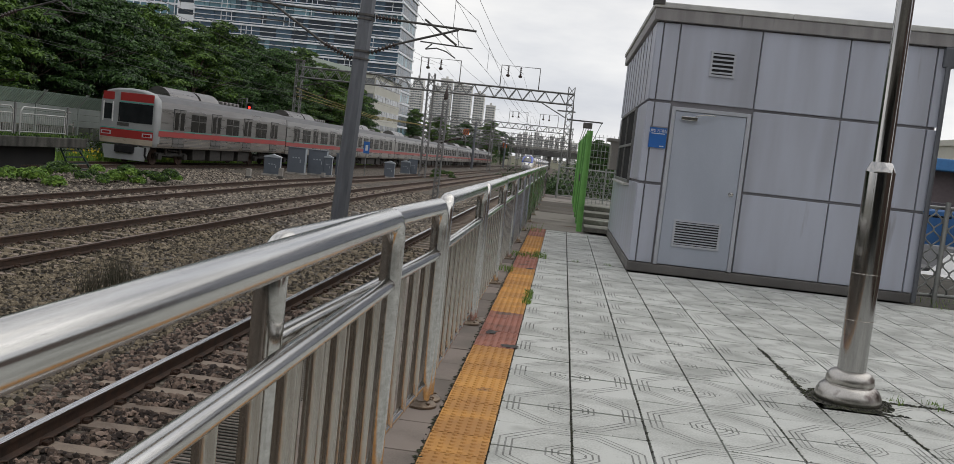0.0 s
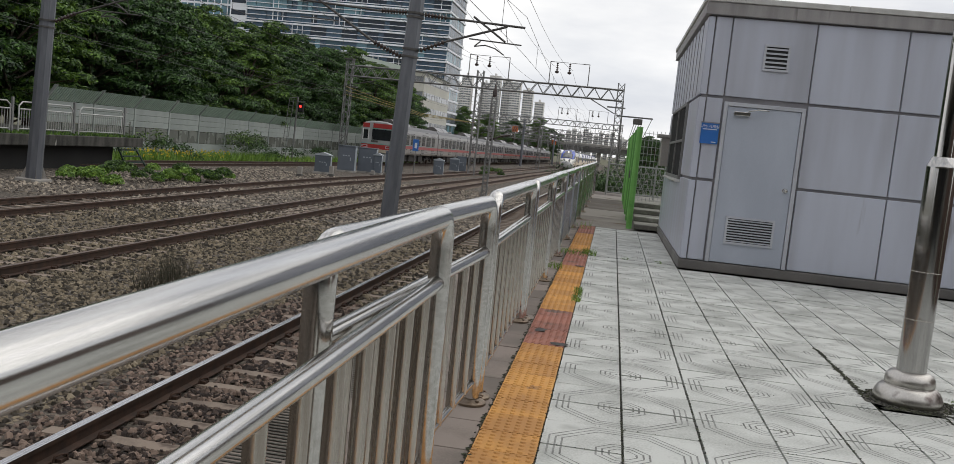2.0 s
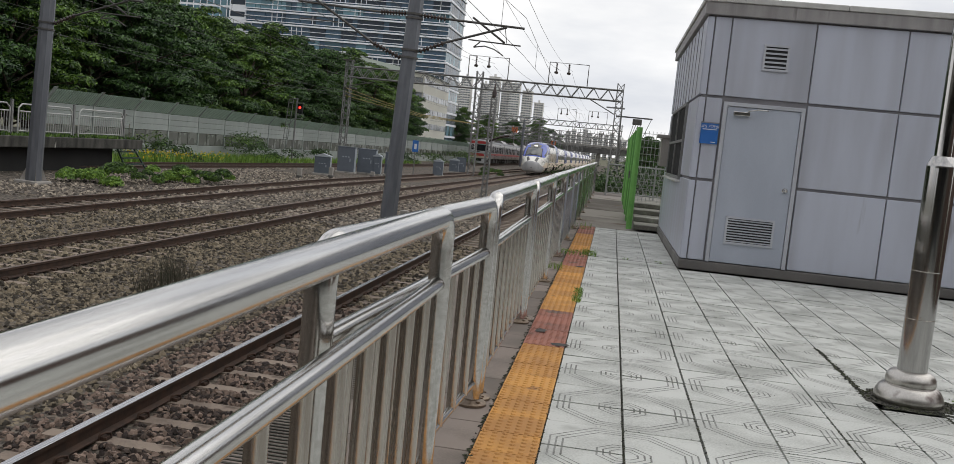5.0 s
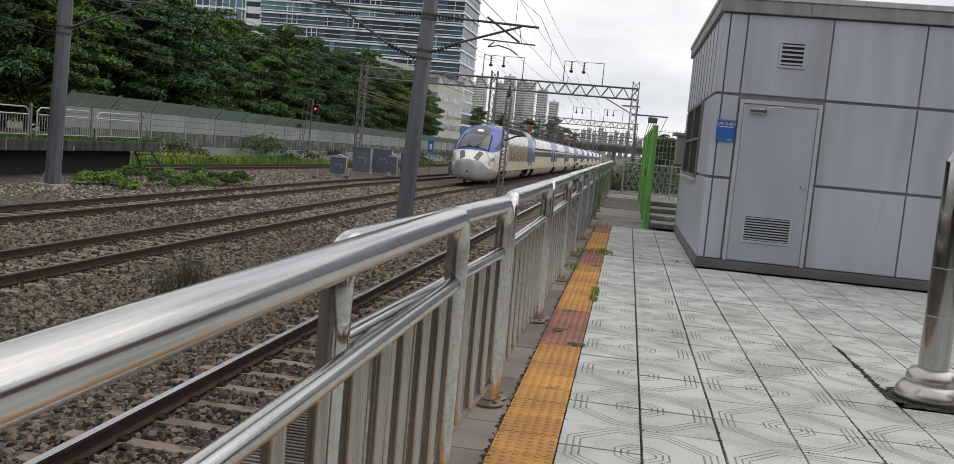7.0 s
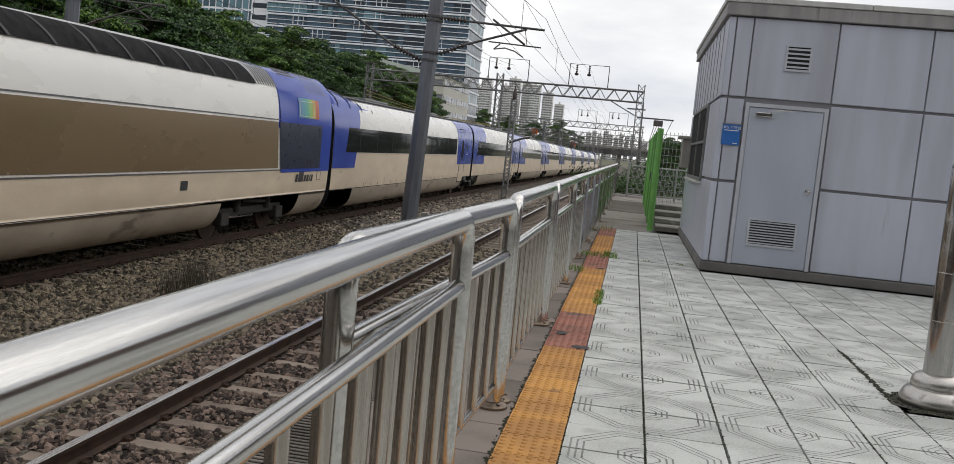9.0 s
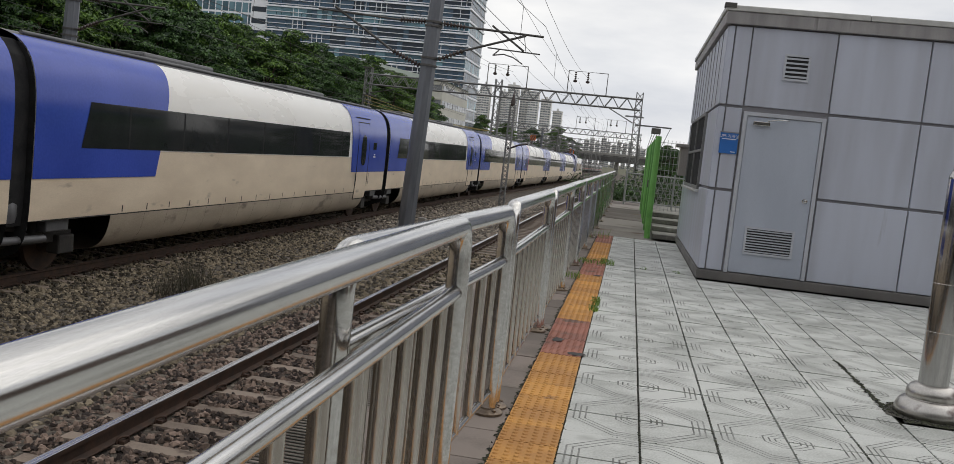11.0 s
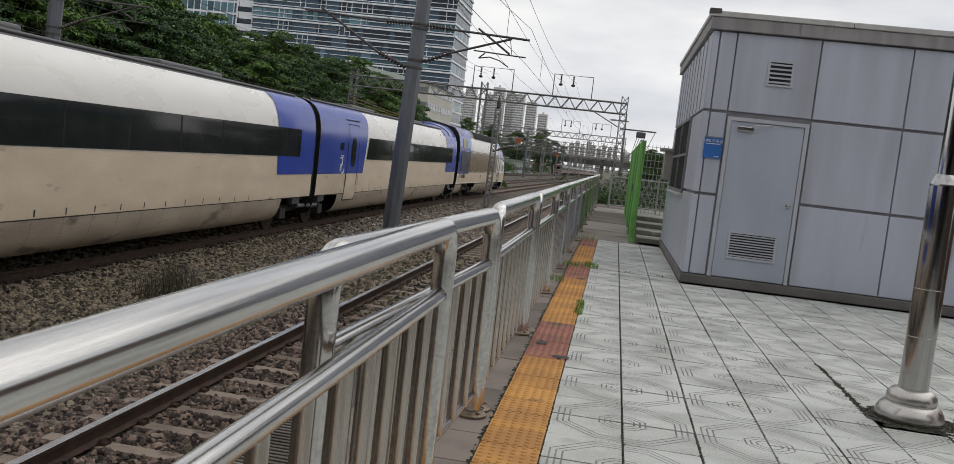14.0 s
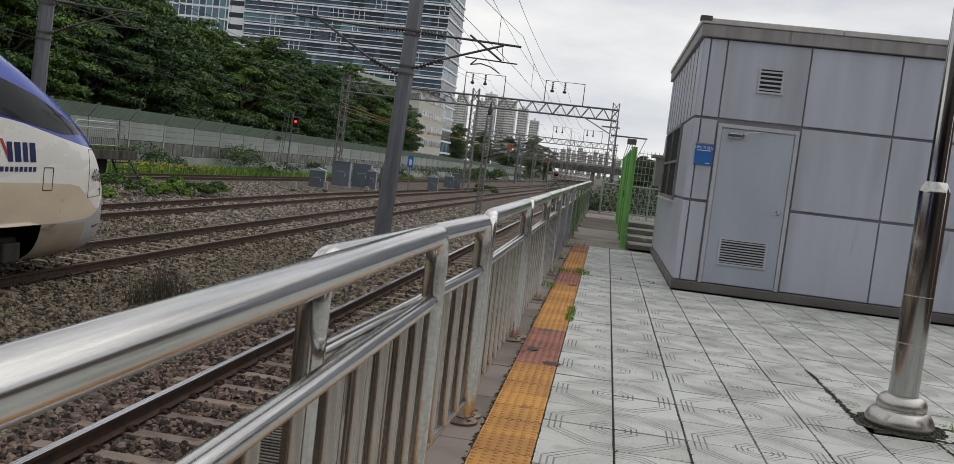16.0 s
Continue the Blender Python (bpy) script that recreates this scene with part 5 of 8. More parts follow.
    for s in (-1, 1):
        tube(bm, [(s * 0.06, 1.66, 2.33), (s * 0.35, 1.85, 2.41), (s * 0.7, 2.25, 2.5)], 0.014, 5)
        tube(bm, [(s * 0.1, 1.64, 2.32), (s * 0.4, 2.3, 2.62)], 0.012, 5)
    part("wiper", bm, RUBBER, body)
    bm = bmesh.new()
    top_patch(bm, 4.5, 4.74, -0.17, 0.17, 0.02, 3, 6)
    part("roof_headlamp", bm, LAMPON, body, "lit roof headlamp")
    for s in (-1, 1):
        for nm, m, grow, off in (("headlamp", RUBBER, 0.022, 0.014), ("lamp_lens", mat("lamp_glass", (0.2, 0.2, 0.205), (0.07, 0.072, 0.075), 0.08, 0.3, 5, 30), 0.0, 0.028)):
            bm = bmesh.new()
            g = []
            for j in range(9):
                y = 0.46 - grow + (0.86 + 2 * grow) * j / 8
                f = j / 8
                xa, xb = 0.27 + 0.2 * f - grow * 0.5, 0.53 + 0.2 * f + grow * 0.5
                row = []
                for i in range(5):
                    x = min(xa + (xb - xa) * i / 4, half_width(y, (0.26 + power_top(y)) / 2, True) * 0.985)
                    lo_, hi_ = (0.3 + power_top(y)) / 2, power_top(y)
                    for _ in range(24):
                        mid_ = (lo_ + hi_) / 2
                        if half_width(y, mid_, True) > x:
                            lo_ = mid_
                        else:
                            hi_ = mid_
                    row.append(bm.verts.new((s * (x + off * 0.4), y - off, lo_ + off)))
                g.append(row)
            for q, r in zip(g, g[1:]):
                for i in range(4):
                    bm.faces.new((q[i], q[i + 1], r[i + 1], r[i])).smooth = True
            if nm == "headlamp":
                hl = part(nm, bm, m, body, "slanted headlamp cluster")
            else:
                part(nm, bm, m, hl)
    for sd in (-1, 1):
        bm = bmesh.new()
        g = []
        for k in range(15):
            y = 2.5 + 3.2 * k / 14
            a, b = lerp(y, [(2.5, 2.3), (3.5, 2.27), (5.7, 2.52)]), lerp(y, [(2.5, 2.31), (3.4, 2.56), (4.4, 2.82), (5.7, 3.04)])
            g.append([bm.verts.new((sd * (half_width(y, a + (b - a) * j / 5, True) + 0.01), y, a + (b - a) * j / 5)) for j in range(6)])
        for q, r in zip(g, g[1:]):
            for j in range(5):
                bm.faces.new((q[j], q[j + 1], r[j + 1], r[j])).smooth = True
        part("cab_side_window", bm, KGLASS, body, "tapered cab side window")
    # roof gear and rear fairing
    bm = bmesh.new()
    for yy in (7.6, 8.4):
        lathe(bm, [(0.08, 3.85), (0.08, 3.92), (0.04, 3.99), (0.01, 4.02)], (0.3, yy), 10)
    part("roof_equipment", bm, KROOFP, t)
    for yb in (6.3, 18.6):
        bogie(t, yb)
        bm = bmesh.new()
        box(bm, -0.62, 0.62, yb - 2.2, yb + 2.2, 0.4, 1.0)
        box(bm, -1.42, 1.42, yb - 2.2, yb + 2.2, 0.92, 0.98)
        part("underframe", bm, BOGIE, t)
    bm = bmesh.new()
    tube(bm, [(0, 0.15, 0.82), (0, -0.005, 0.82)], 0.06, 10)
    part("towing_eye", bm, RUBBER, body)
    for s in (-1, 1):
        text(body, "406", 0.3, (s * (half_width(2.02, 1.62, True) + 0.014), 0.4 + 0.811 * 2.02, 1.62), INK, 90, 73 * s, "unit_number")
    # the cab is short: draw the front third of the body together
    squeeze = lambda y: 0.4 + 0.811 * y if y < 8.75 else 7.5 + (y - 8.75) * (22.4 - 7.5) / (22.4 - 8.75)
    for o in t.children_recursive:
        if o.name.split(".")[0] == "unit_number":
            continue
        if o.name.split(".")[0] in ("bogie", "wheelset", "underframe"):
            yc = sum(v.co.y for v in o.data.vertices) / len(o.data.vertices)
            yb = 6.3 if yc < 12 else 18.6
            for v in o.data.vertices:
                v.co.y += squeeze(yb) - yb
        else:
            for v in o.data.vertices:
                v.co.y = squeeze(v.co.y)
    return t


# ---- metro train ----
def metro_car(tail):
    t = thing("metro_car", pose(0, 0, 0), "stainless steel commuter train car with red stripe%s" % (" and cab end" if tail else ""), "train car", "cars of the commuter train")
    L, W = 19.5, 1.56
    bm = bmesh.new()
    prof = [(1.52, 0.95), (1.56, 1.1), (1.56, 3.0), (1.5, 3.35), (1.3, 3.6), (0.8, 3.74), (0, 3.78)]
    full = prof + [(-x, z) for x, z in reversed(prof[:-1])]
    a, b = (0.25 if not tail else 0.35), L - 0.1
    rings = [[bm.verts.new((x, y, z)) for x, z in full] for y in (a, b)]
    for k in range(len(full)):
        f = bm.faces.new((rings[0][k], rings[0][(k + 1) % len(full)], rings[1][(k + 1) % len(full)], rings[1][k]))
        f.material_index = 1 if 3 <= k <= 8 else 0
    for r in rings:
        bm.faces.new(r)
    body = part("body", bm, (MSTEEL, KROOF), t)
    bm = bmesh.new()
    for s in (-1, 1):
        box(bm, s * W - 0.004, s * W + 0.022, a, b, 1.55, 1.83)
    part("red_stripe", bm, MRED, body)
    bm = bmesh.new()
    for s in (-1, 1):
        box(bm, s * W - 0.004, s * W + 0.015, a, b, 1.86, 1.9)
    part("teal_line", bm, TEAL, body)
    bm = bmesh.new()
    for s in (-1, 1):
        for k in range(7):
            box(bm, s * W - 0.003, s * W + 0.003, a, b, 1.0 + k * 0.08, 1.012 + k * 0.08)
    part("side_ribs", bm, KGREY, body)
    doors = (2.6, 7.4, 12.2, 17.0)
    bm = bmesh.new()
    box(bm, W - 0.02, W + 0.008, -0.69, 0.69, 1.04, 3.06)
    frame_ = mesh_of("door_frame", bm, RUBBER)
    bm = bmesh.new()
    box(bm, W, W + 0.018, -0.315, 0.315, 1.06, 3.02, 0, 0.006)
    leaf = mesh_of("door_leaf", bm, MSTEEL)
    bm = bmesh.new()
    box(bm, W + 0.01, W + 0.024, -0.22, 0.22, 1.95, 2.88, 0, 0.02)
    glass = mesh_of("door_glass", bm, MGLASS)
    bm = bmesh.new()
    for s in (1,):
        box(bm, s * W - 0.01, s * W + 0.012, -0.95, 0.95, 1.92, 2.88)
        box(bm, s * W, s * W + 0.016, -0.02, 0.02, 1.92, 2.88, 1)
        box(bm, s * W, s * W + 0.016, -0.95, 0.95, 2.5, 2.53, 1)
    pane = mesh_of("window", bm, (MGLASS, MSTEEL))
    for d in doors:
        for turn in (0, 180):
            o = again("door_frame", frame_, t, pose(0, d, 0, rz=turn))
            for e in (-0.335, 0.335):
                again("door_leaf", leaf, o, pose(0, e, 0))
                again("door_glass", glass, o, pose(0, e, 0))
    for d in (5.0, 9.8, 14.6):
        for turn in (0, 180):
            again("window", pane, t, pose(0, d, 0, rz=turn))
    bm = bmesh.new()
    for y0, y1 in ((3.0, 6.6), (6.9, 9.4)):
        tube(bm, [(0, y0, 3.42), (0, y1, 3.42)], 0.8, 24)
    for k in range(5):
        box(bm, -0.5, 0.5, 10.4 + k * 0.6, 10.7 + k * 0.6, 3.74, 3.95, 0, 0.05)
    part("roof_air_conditioner", bm, MSTEEL, t, "pale rounded roof air conditioner")
    for y0, y1, w in ((5.3, 7.0, 1.2), (7.4, 8.9, 1.3), (9.3, 11.2, 1.2), (11.6, 13.4, 1.3)):
        bm = bmesh.new()
        box(bm, -w, w, y0, y1, 0.3, 0.93, 0, 0.04)
        part("underframe_box", bm, BOGIE, t)
    bogie(t, 2.9)
    bogie(t, 16.4)
    bm = bmesh.new()
    box(bm, -1.1, 1.1, L - 0.1, L + 0.26, 1.0, 3.4)
    part("gangway", bm, RUBBER, t)
    if tail:
        bm = bmesh.new()
        fr = [(1.5, 0.95), (1.56, 1.2), (1.56, 3.0), (1.5, 3.4), (1.25, 3.68), (0.7, 3.82), (0, 3.86)]
        full = fr + [(-x, z) for x, z in reversed(fr[:-1])]
        c = [[bm.verts.new((x * s, y, 2.3 + (z - 2.3) * s)) for x, z in full] for y, s in ((0.5, 1.005), (0.16, 1.0), (0.03, 0.97), (0.0, 0.93))]
        for q, r in zip(c, c[1:]):
            for k in range(len(full)):
                bm.faces.new((q[k], q[(k + 1) % len(full)], r[(k + 1) % len(full)], r[k])).smooth = True
        bm.faces.new(c[-1])
        cab = part("cab_mask", bm, MMASK, t, "pale grey cab front")
        e = -0.012
        for nm, m, quads in (("destination_panel", MRED, ((-1.38, 0.45, 3.2, 3.62), (0.78, 1.4, 3.2, 3.6))), ("cab_stripe", MRED, ((-1.44, 1.44, 1.3, 1.72),)), ("cab_teal_line", TEAL, ((-1.44, 1.44, 1.73, 1.78), (-1.36, 0.48, 3.12, 3.17))), ("cab_windscreen", KGLASS, ((-1.36, 0.5, 2.12, 3.1),)), ("cab_door_window", KGLASS, ((0.88, 1.3, 2.2, 3.0),)), ("door_outline", WHITEP, ((0.8, 0.86, 2.1, 3.1), (1.32, 1.38, 2.1, 3.1))), ("tail_lamp", FRAMEM, ((-1.4, -0.85, 1.42, 1.62), (0.85, 1.4, 1.42, 1.62))), ("cab_sill", KGREY, ((-1.44, 1.44, 1.0, 1.29),))):
            bm = bmesh.new()
            for x0, x1, z0, z1 in quads:
                x0, x1 = -x1, -x0
                box(bm, x0, x1, e - (0.012 if nm in ("tail_lamp", "cab_windscreen") else 0.0), 0.02, z0, z1, 0, 0.008)
            part(nm, bm, m, cab)
        bm = bmesh.new()
        for x in (-1.12, 1.12):
            box(bm, x - 0.2, x + 0.2, e - 0.016, e - 0.01, 1.46, 1.58)
        part("tail_lamp_glass", bm, mat("tail_lamp_red", (0.35, 0.02, 0.02), (0.3, 0.02, 0.02), 0.2), cab)
        bm = bmesh.new()
        box(bm, -0.55, 0.1, -0.03, 0.0, 1.9, 2.08, 0, 0.01)
        tube(bm, [(-0.4, -0.03, 2.15), (-0.5, -0.04, 2.5)], 0.015, 5)
        part("cab_fittings", bm, IRON, cab)
        bm = bmesh.new()
        vs = box(bm, -1.3, 1.3, 0.0, 0.12, 0.2, 0.9)
        for v in bm.verts:
            if v.co.z < 0.5:
                v.co.x *= 0.82
                v.co.y -= 0.1
        part("snow_plough", bm, MMASK, cab, "pale curved obstacle deflector")
        bm = bmesh.new()
        box(bm, -0.5, 0.5, -0.25, 0.05, 0.55, 0.95, 0, 0.05)
        tube(bm, [(1.1, -0.05, 0.9), (1.15, -0.15, 0.5), (1.2, -0.02, 0.35)], 0.05, 6)
        part("coupler", bm, RUBBER, cab)
    return t


EXPRESS, METRO = [], []
TRAILERS = [21.85] + [18.7] * 6 + [21.85]


def build_trains():
    front = power_car()
    EXPRESS.append((front, 0.0, False))
    off = 22.7 - GAP / 2
    kinds = {}
    flags = [(False, True, False, False, -1), (False, True, False, False, 0), (False, True, False, False, 0), (False, True, False, False, 0), (False, True, False, False, 0), (True, False, True, False, 0), (True, False, False, False, 0), (True, False, False, True, 1)]
    for length, (a, b, red, chair, rise) in zip(TRAILERS, flags):
        key = (length, a, b, red, chair, rise)
        if key in kinds:
            car = copy_thing(kinds[key], pose(0, 0, 0))
        else:
            car = kinds[key] = trailer(length, a, b, red, chair, rise)
        EXPRESS.append((car, off, False))
        off += length
    rear = copy_thing(front, pose(0, 0, 0))
    EXPRESS.append((rear, off + 22.7 + GAP / 2, True))
    tail = metro_car(True)
    METRO.append((tail, 0.0))
    mid = metro_car(False)
    METRO.append((mid, 19.75))
    for k in range(2, 10):
        METRO.append((copy_thing(mid, pose(0, 0, 0)), 19.75 * k))


# leading end of the express and rear end of the commuter train along the line, in metres by seconds
EXPRESS_RUN = [(0, 219.0), (0.5, 209.3), (1, 199.5), (1.5, 189.2), (2, 178.6), (2.5, 167.6), (3, 156.0), (3.5, 143.8), (4, 131.2), (4.5, 118.6), (5, 105.9), (5.5, 93.0), (6, 80.1), (6.5, 67.0), (7, 54.1), (7.5, 41.1), (8, 28.2), (8.5, 14.9), (9, 1.65), (9.5, -11.71), (10, -24.98), (10.5, -38.29), (11, -51.59), (11.5, -64.9), (12, -78.3), (12.5, -91.6), (13, -104.8), (13.5, -118.4), (14, -132.15), (14.5, -145.6), (15, -158.7), (15.5, -171.8), (16, -185.0)]
METRO_RUN = [(0, 45.3), (0.5, 54.3), (1, 63.3), (1.5, 72.5), (2, 81.4), (2.5, 91.0), (3, 101.2), (3.5, 111.4), (4, 121.6), (5, 142), (6, 162.6), (7, 183.4), (8, 204.2), (9, 225), (10, 245.6), (11, 266), (12, 286), (13, 305), (14, 323), (15, 339), (16, 353)]


def on_line(key, y, turned=False):
    line = TRACKS[key]
    d = math.degrees(math.atan2(line(y + 4) - line(y - 4), 8))
    tip = math.degrees(math.atan2(rail_z(y + 4) - rail_z(y - 4), 8))
    return pose(line(y), y, rail_z(y), (-tip if turned else tip), 0, -d + (180 if turned else 0))


def motions():
    for car, off, turned in EXPRESS:
        walk(car, [(t, on_line("express", s + off, turned)) for t, s in EXPRESS_RUN])
    for car, off in METRO:
        walk(car, [(t, on_line("metro", s + off)) for t, s in METRO_RUN])


# ---- overhead line ----
MASTH = 9.6


def insulator(bm, a, b, r=0.07, n=7, mi=0):
    a, b = Vector(a), Vector(b)
    pts, rad = [], []
    for k in range(n):
        for e, q in ((0.0, 0.35), (0.25, 1.0), (0.5, 1.0), (0.75, 0.35)):
            pts.append(a + (b - a) * ((k + e) / n))
            rad.append(r * q)
    tube(bm, pts + [b], rad + [r * 0.35], 8, mi)


def catenary_pole(x, y, z, lean, arm_right, arm_left, label, top=7.8):
    t = thing("catenary_pole", pose(x, y, z, 0, lean, 0), label, "catenary pole", "overhead line poles")
    h = top - z
    bm = bmesh.new()
    tube(bm, [(0, 0, 0), (0, 0, h)], [0.26, 0.215], 8, smooth=False)
    part("mast", bm, POLEM, t)
    bm = bmesh.new()
    box(bm, -0.42, 0.42, -0.42, 0.42, -0.15, 0.05, 0, 0.03)
    for a in range(4):
        c, s = math.cos(a * 1.571 + 0.785), math.sin(a * 1.571 + 0.785)
        vs = [bm.verts.new(p) for p in ((c * 0.24, s * 0.24, 0.05), (c * 0.42, s * 0.42, 0.05), (c * 0.24, s * 0.24, 0.5))]
        bm.faces.new(vs)
    part("footing", bm, CONCRETE, t)
    zt, zl = 4.99 - z, 3.93 - z
    for zz in (zt, zl, zl - 0.22, zt - 0.12):
        bm = bmesh.new()
        tube(bm, [(0, 0, zz - 0.03), (0, 0, zz + 0.03)], 0.27, 8, smooth=False)
        part("clamp_band", bm, IRON, t)
    if arm_right:
        bm = bmesh.new()
        tube(bm, [(0.95, 0, zt - 0.02), (3.3, 0, zt - 0.02)], 0.034, 8)
        tube(bm, [(0.95, 0, zl + 0.33), (2.78, 0, zt - 0.05)], 0.034, 8)
        tube(bm, [(1.75, 0, zt + 0.12), (2.78, 0, zt - 0.5)], 0.03, 8)
        tube(bm, [(1.7, 0, zt - 0.53), (3.26, 0, zt - 0.53)], 0.022, 6)
        tube(bm, [(1.88, 0, zt - 0.73), (2.2, 0, zt - 0.66), (2.5, 0, zt - 0.72), (2.78, 0, zt - 0.87)], 0.02, 6)
        tube(bm, [(1.88, 0, zt - 0.73), (2.05, 0, zt - 0.56)], 0.02, 6)
        tube(bm, [(2.74, 0, zt - 0.1), (2.84, 0, zt - 0.5)], 0.012, 6)
        part("cantilever", bm, IRON, t)
        for a, b in (((0.28, 0, zt), (0.98, 0, zt - 0.02)), ((0.28, 0, zl), (1.0, 0, zl + 0.35))):
            bm = bmesh.new()
            insulator(bm, a, b, 0.075)
            part("insulator", bm, INSUL, t)
    if arm_left:
        bm = bmesh.new()
        tube(bm, [(-1.1, 0, zl + 0.05), (-3.1, 0, zt + 0.1)], 0.036, 8)
        tube(bm, [(-1.0, 0, zt - 0.05), (-3.6, 0, zt - 0.02)], 0.032, 8)
        tube(bm, [(-2.3, 0, zt - 0.5), (-3.5, 0, zt - 0.52)], 0.02, 6)
        part("cantilever", bm, IRON, t)
        for a, b in (((-0.26, 0, zl - 0.25), (-1.15, 0, zl + 0.08)), ((-0.26, 0, zt), (-1.05, 0, zt - 0.04))):
            bm = bmesh.new()
            insulator(bm, a, b, 0.082, 9)
            part("insulator", bm, INSUL, t)
    return t


def lattice(bm, a, b, w, step, r=0.03, chord=0.04):
    """Four chords with zigzag lacing between a and b."""
    a, b = Vector(a), Vector(b)
    d = (b - a).normalized()
    u = d.cross(Vector((0, 1, 0)) if abs(d.y) < 0.9 else Vector((1, 0, 0))).normalized()
    v = d.cross(u).normalized()
    cs = [(u * i + v * j) * w / 2 for i, j in ((-1, -1), (1, -1), (1, 1), (-1, 1))]
    for c in cs:
        tube(bm, [a + c, b + c], chord, 4, smooth=False)
    n = max(2, int((b - a).length / step))
    for k in range(n):
        p, q = a + (b - a) * (k / n), a + (b - a) * ((k + 1) / n)
        for i in range(4):
            c, e = cs[i], cs[(i + 1) % 4]
            s, f = (c, e) if k % 2 else (e, c)
            tube(bm, [p + s, q + f], r, 4, smooth=False, caps=False)


def gantry(y, x0, x1, mids, beam_z, frames, label, depth=0.95, full=True):
    t = thing("gantry", pose(0, y, 0), label, "overhead gantry", "overhead gantries")
    for x in mids:
        bm = bmesh.new()
        lattice(bm, (x, 0, rail_z(y) - 0.3), (x, 0, beam_z + (0.6 if full else 0.2)), 0.55 if full else 0.5, 0.6, 0.028, 0.045)
        part("mast", bm, LATTICE, t)
    bm = bmesh.new()
    n = int((x1 - x0) / 0.62)
    for zz in (beam_z, beam_z - depth):
        for yy in (-0.4, 0.4):
            tube(bm, [(x0, yy, zz), (x1, yy, zz)], 0.055, 4, smooth=False)
    for k in range(n):
        xa, xb = x0 + (x1 - x0) * k / n, x0 + (x1 - x0) * (k + 1) / n
        for yy in (-0.4, 0.4):
            za, zb = (beam_z, beam_z - depth) if k % 2 else (beam_z - depth, beam_z)
            tube(bm, [(xa, yy, za), (xb, yy, zb)], 0.035, 4, smooth=False, caps=False)
    part("beam", bm, LATTICE, t, "riveted lattice beam")
    for xa, xb in frames:
        bm = bmesh.new()
        zt = beam_z + 1.95
        tube(bm, [(xa, 0, beam_z), (xa, 0, zt), (xb, 0, zt), (xb, 0, beam_z)], 0.05, 6)
        part("feeder_frame", bm, IRON, t)
        for xx in (xa + 0.18 * (xb - xa), xa + 0.5 * (xb - xa)):
            bm = bmesh.new()
            insulator(bm, (xx, 0, zt - 0.05), (xx, 0, zt - 0.75), 0.1, 4)
            part("insulator", bm, INSUL, t)
            bm = bmesh.new()
            lathe(bm, [(0.03, zt - 1.0), (0.16, zt - 0.95), (0.18, zt - 0.82), (0.05, zt - 0.72)], (xx, 0), 10)
            part("insulator_bell", bm, INSUL, t)
    return t


def wire(bm, pts, r=0.012):
    tube(bm, pts, r, 4, caps=False)


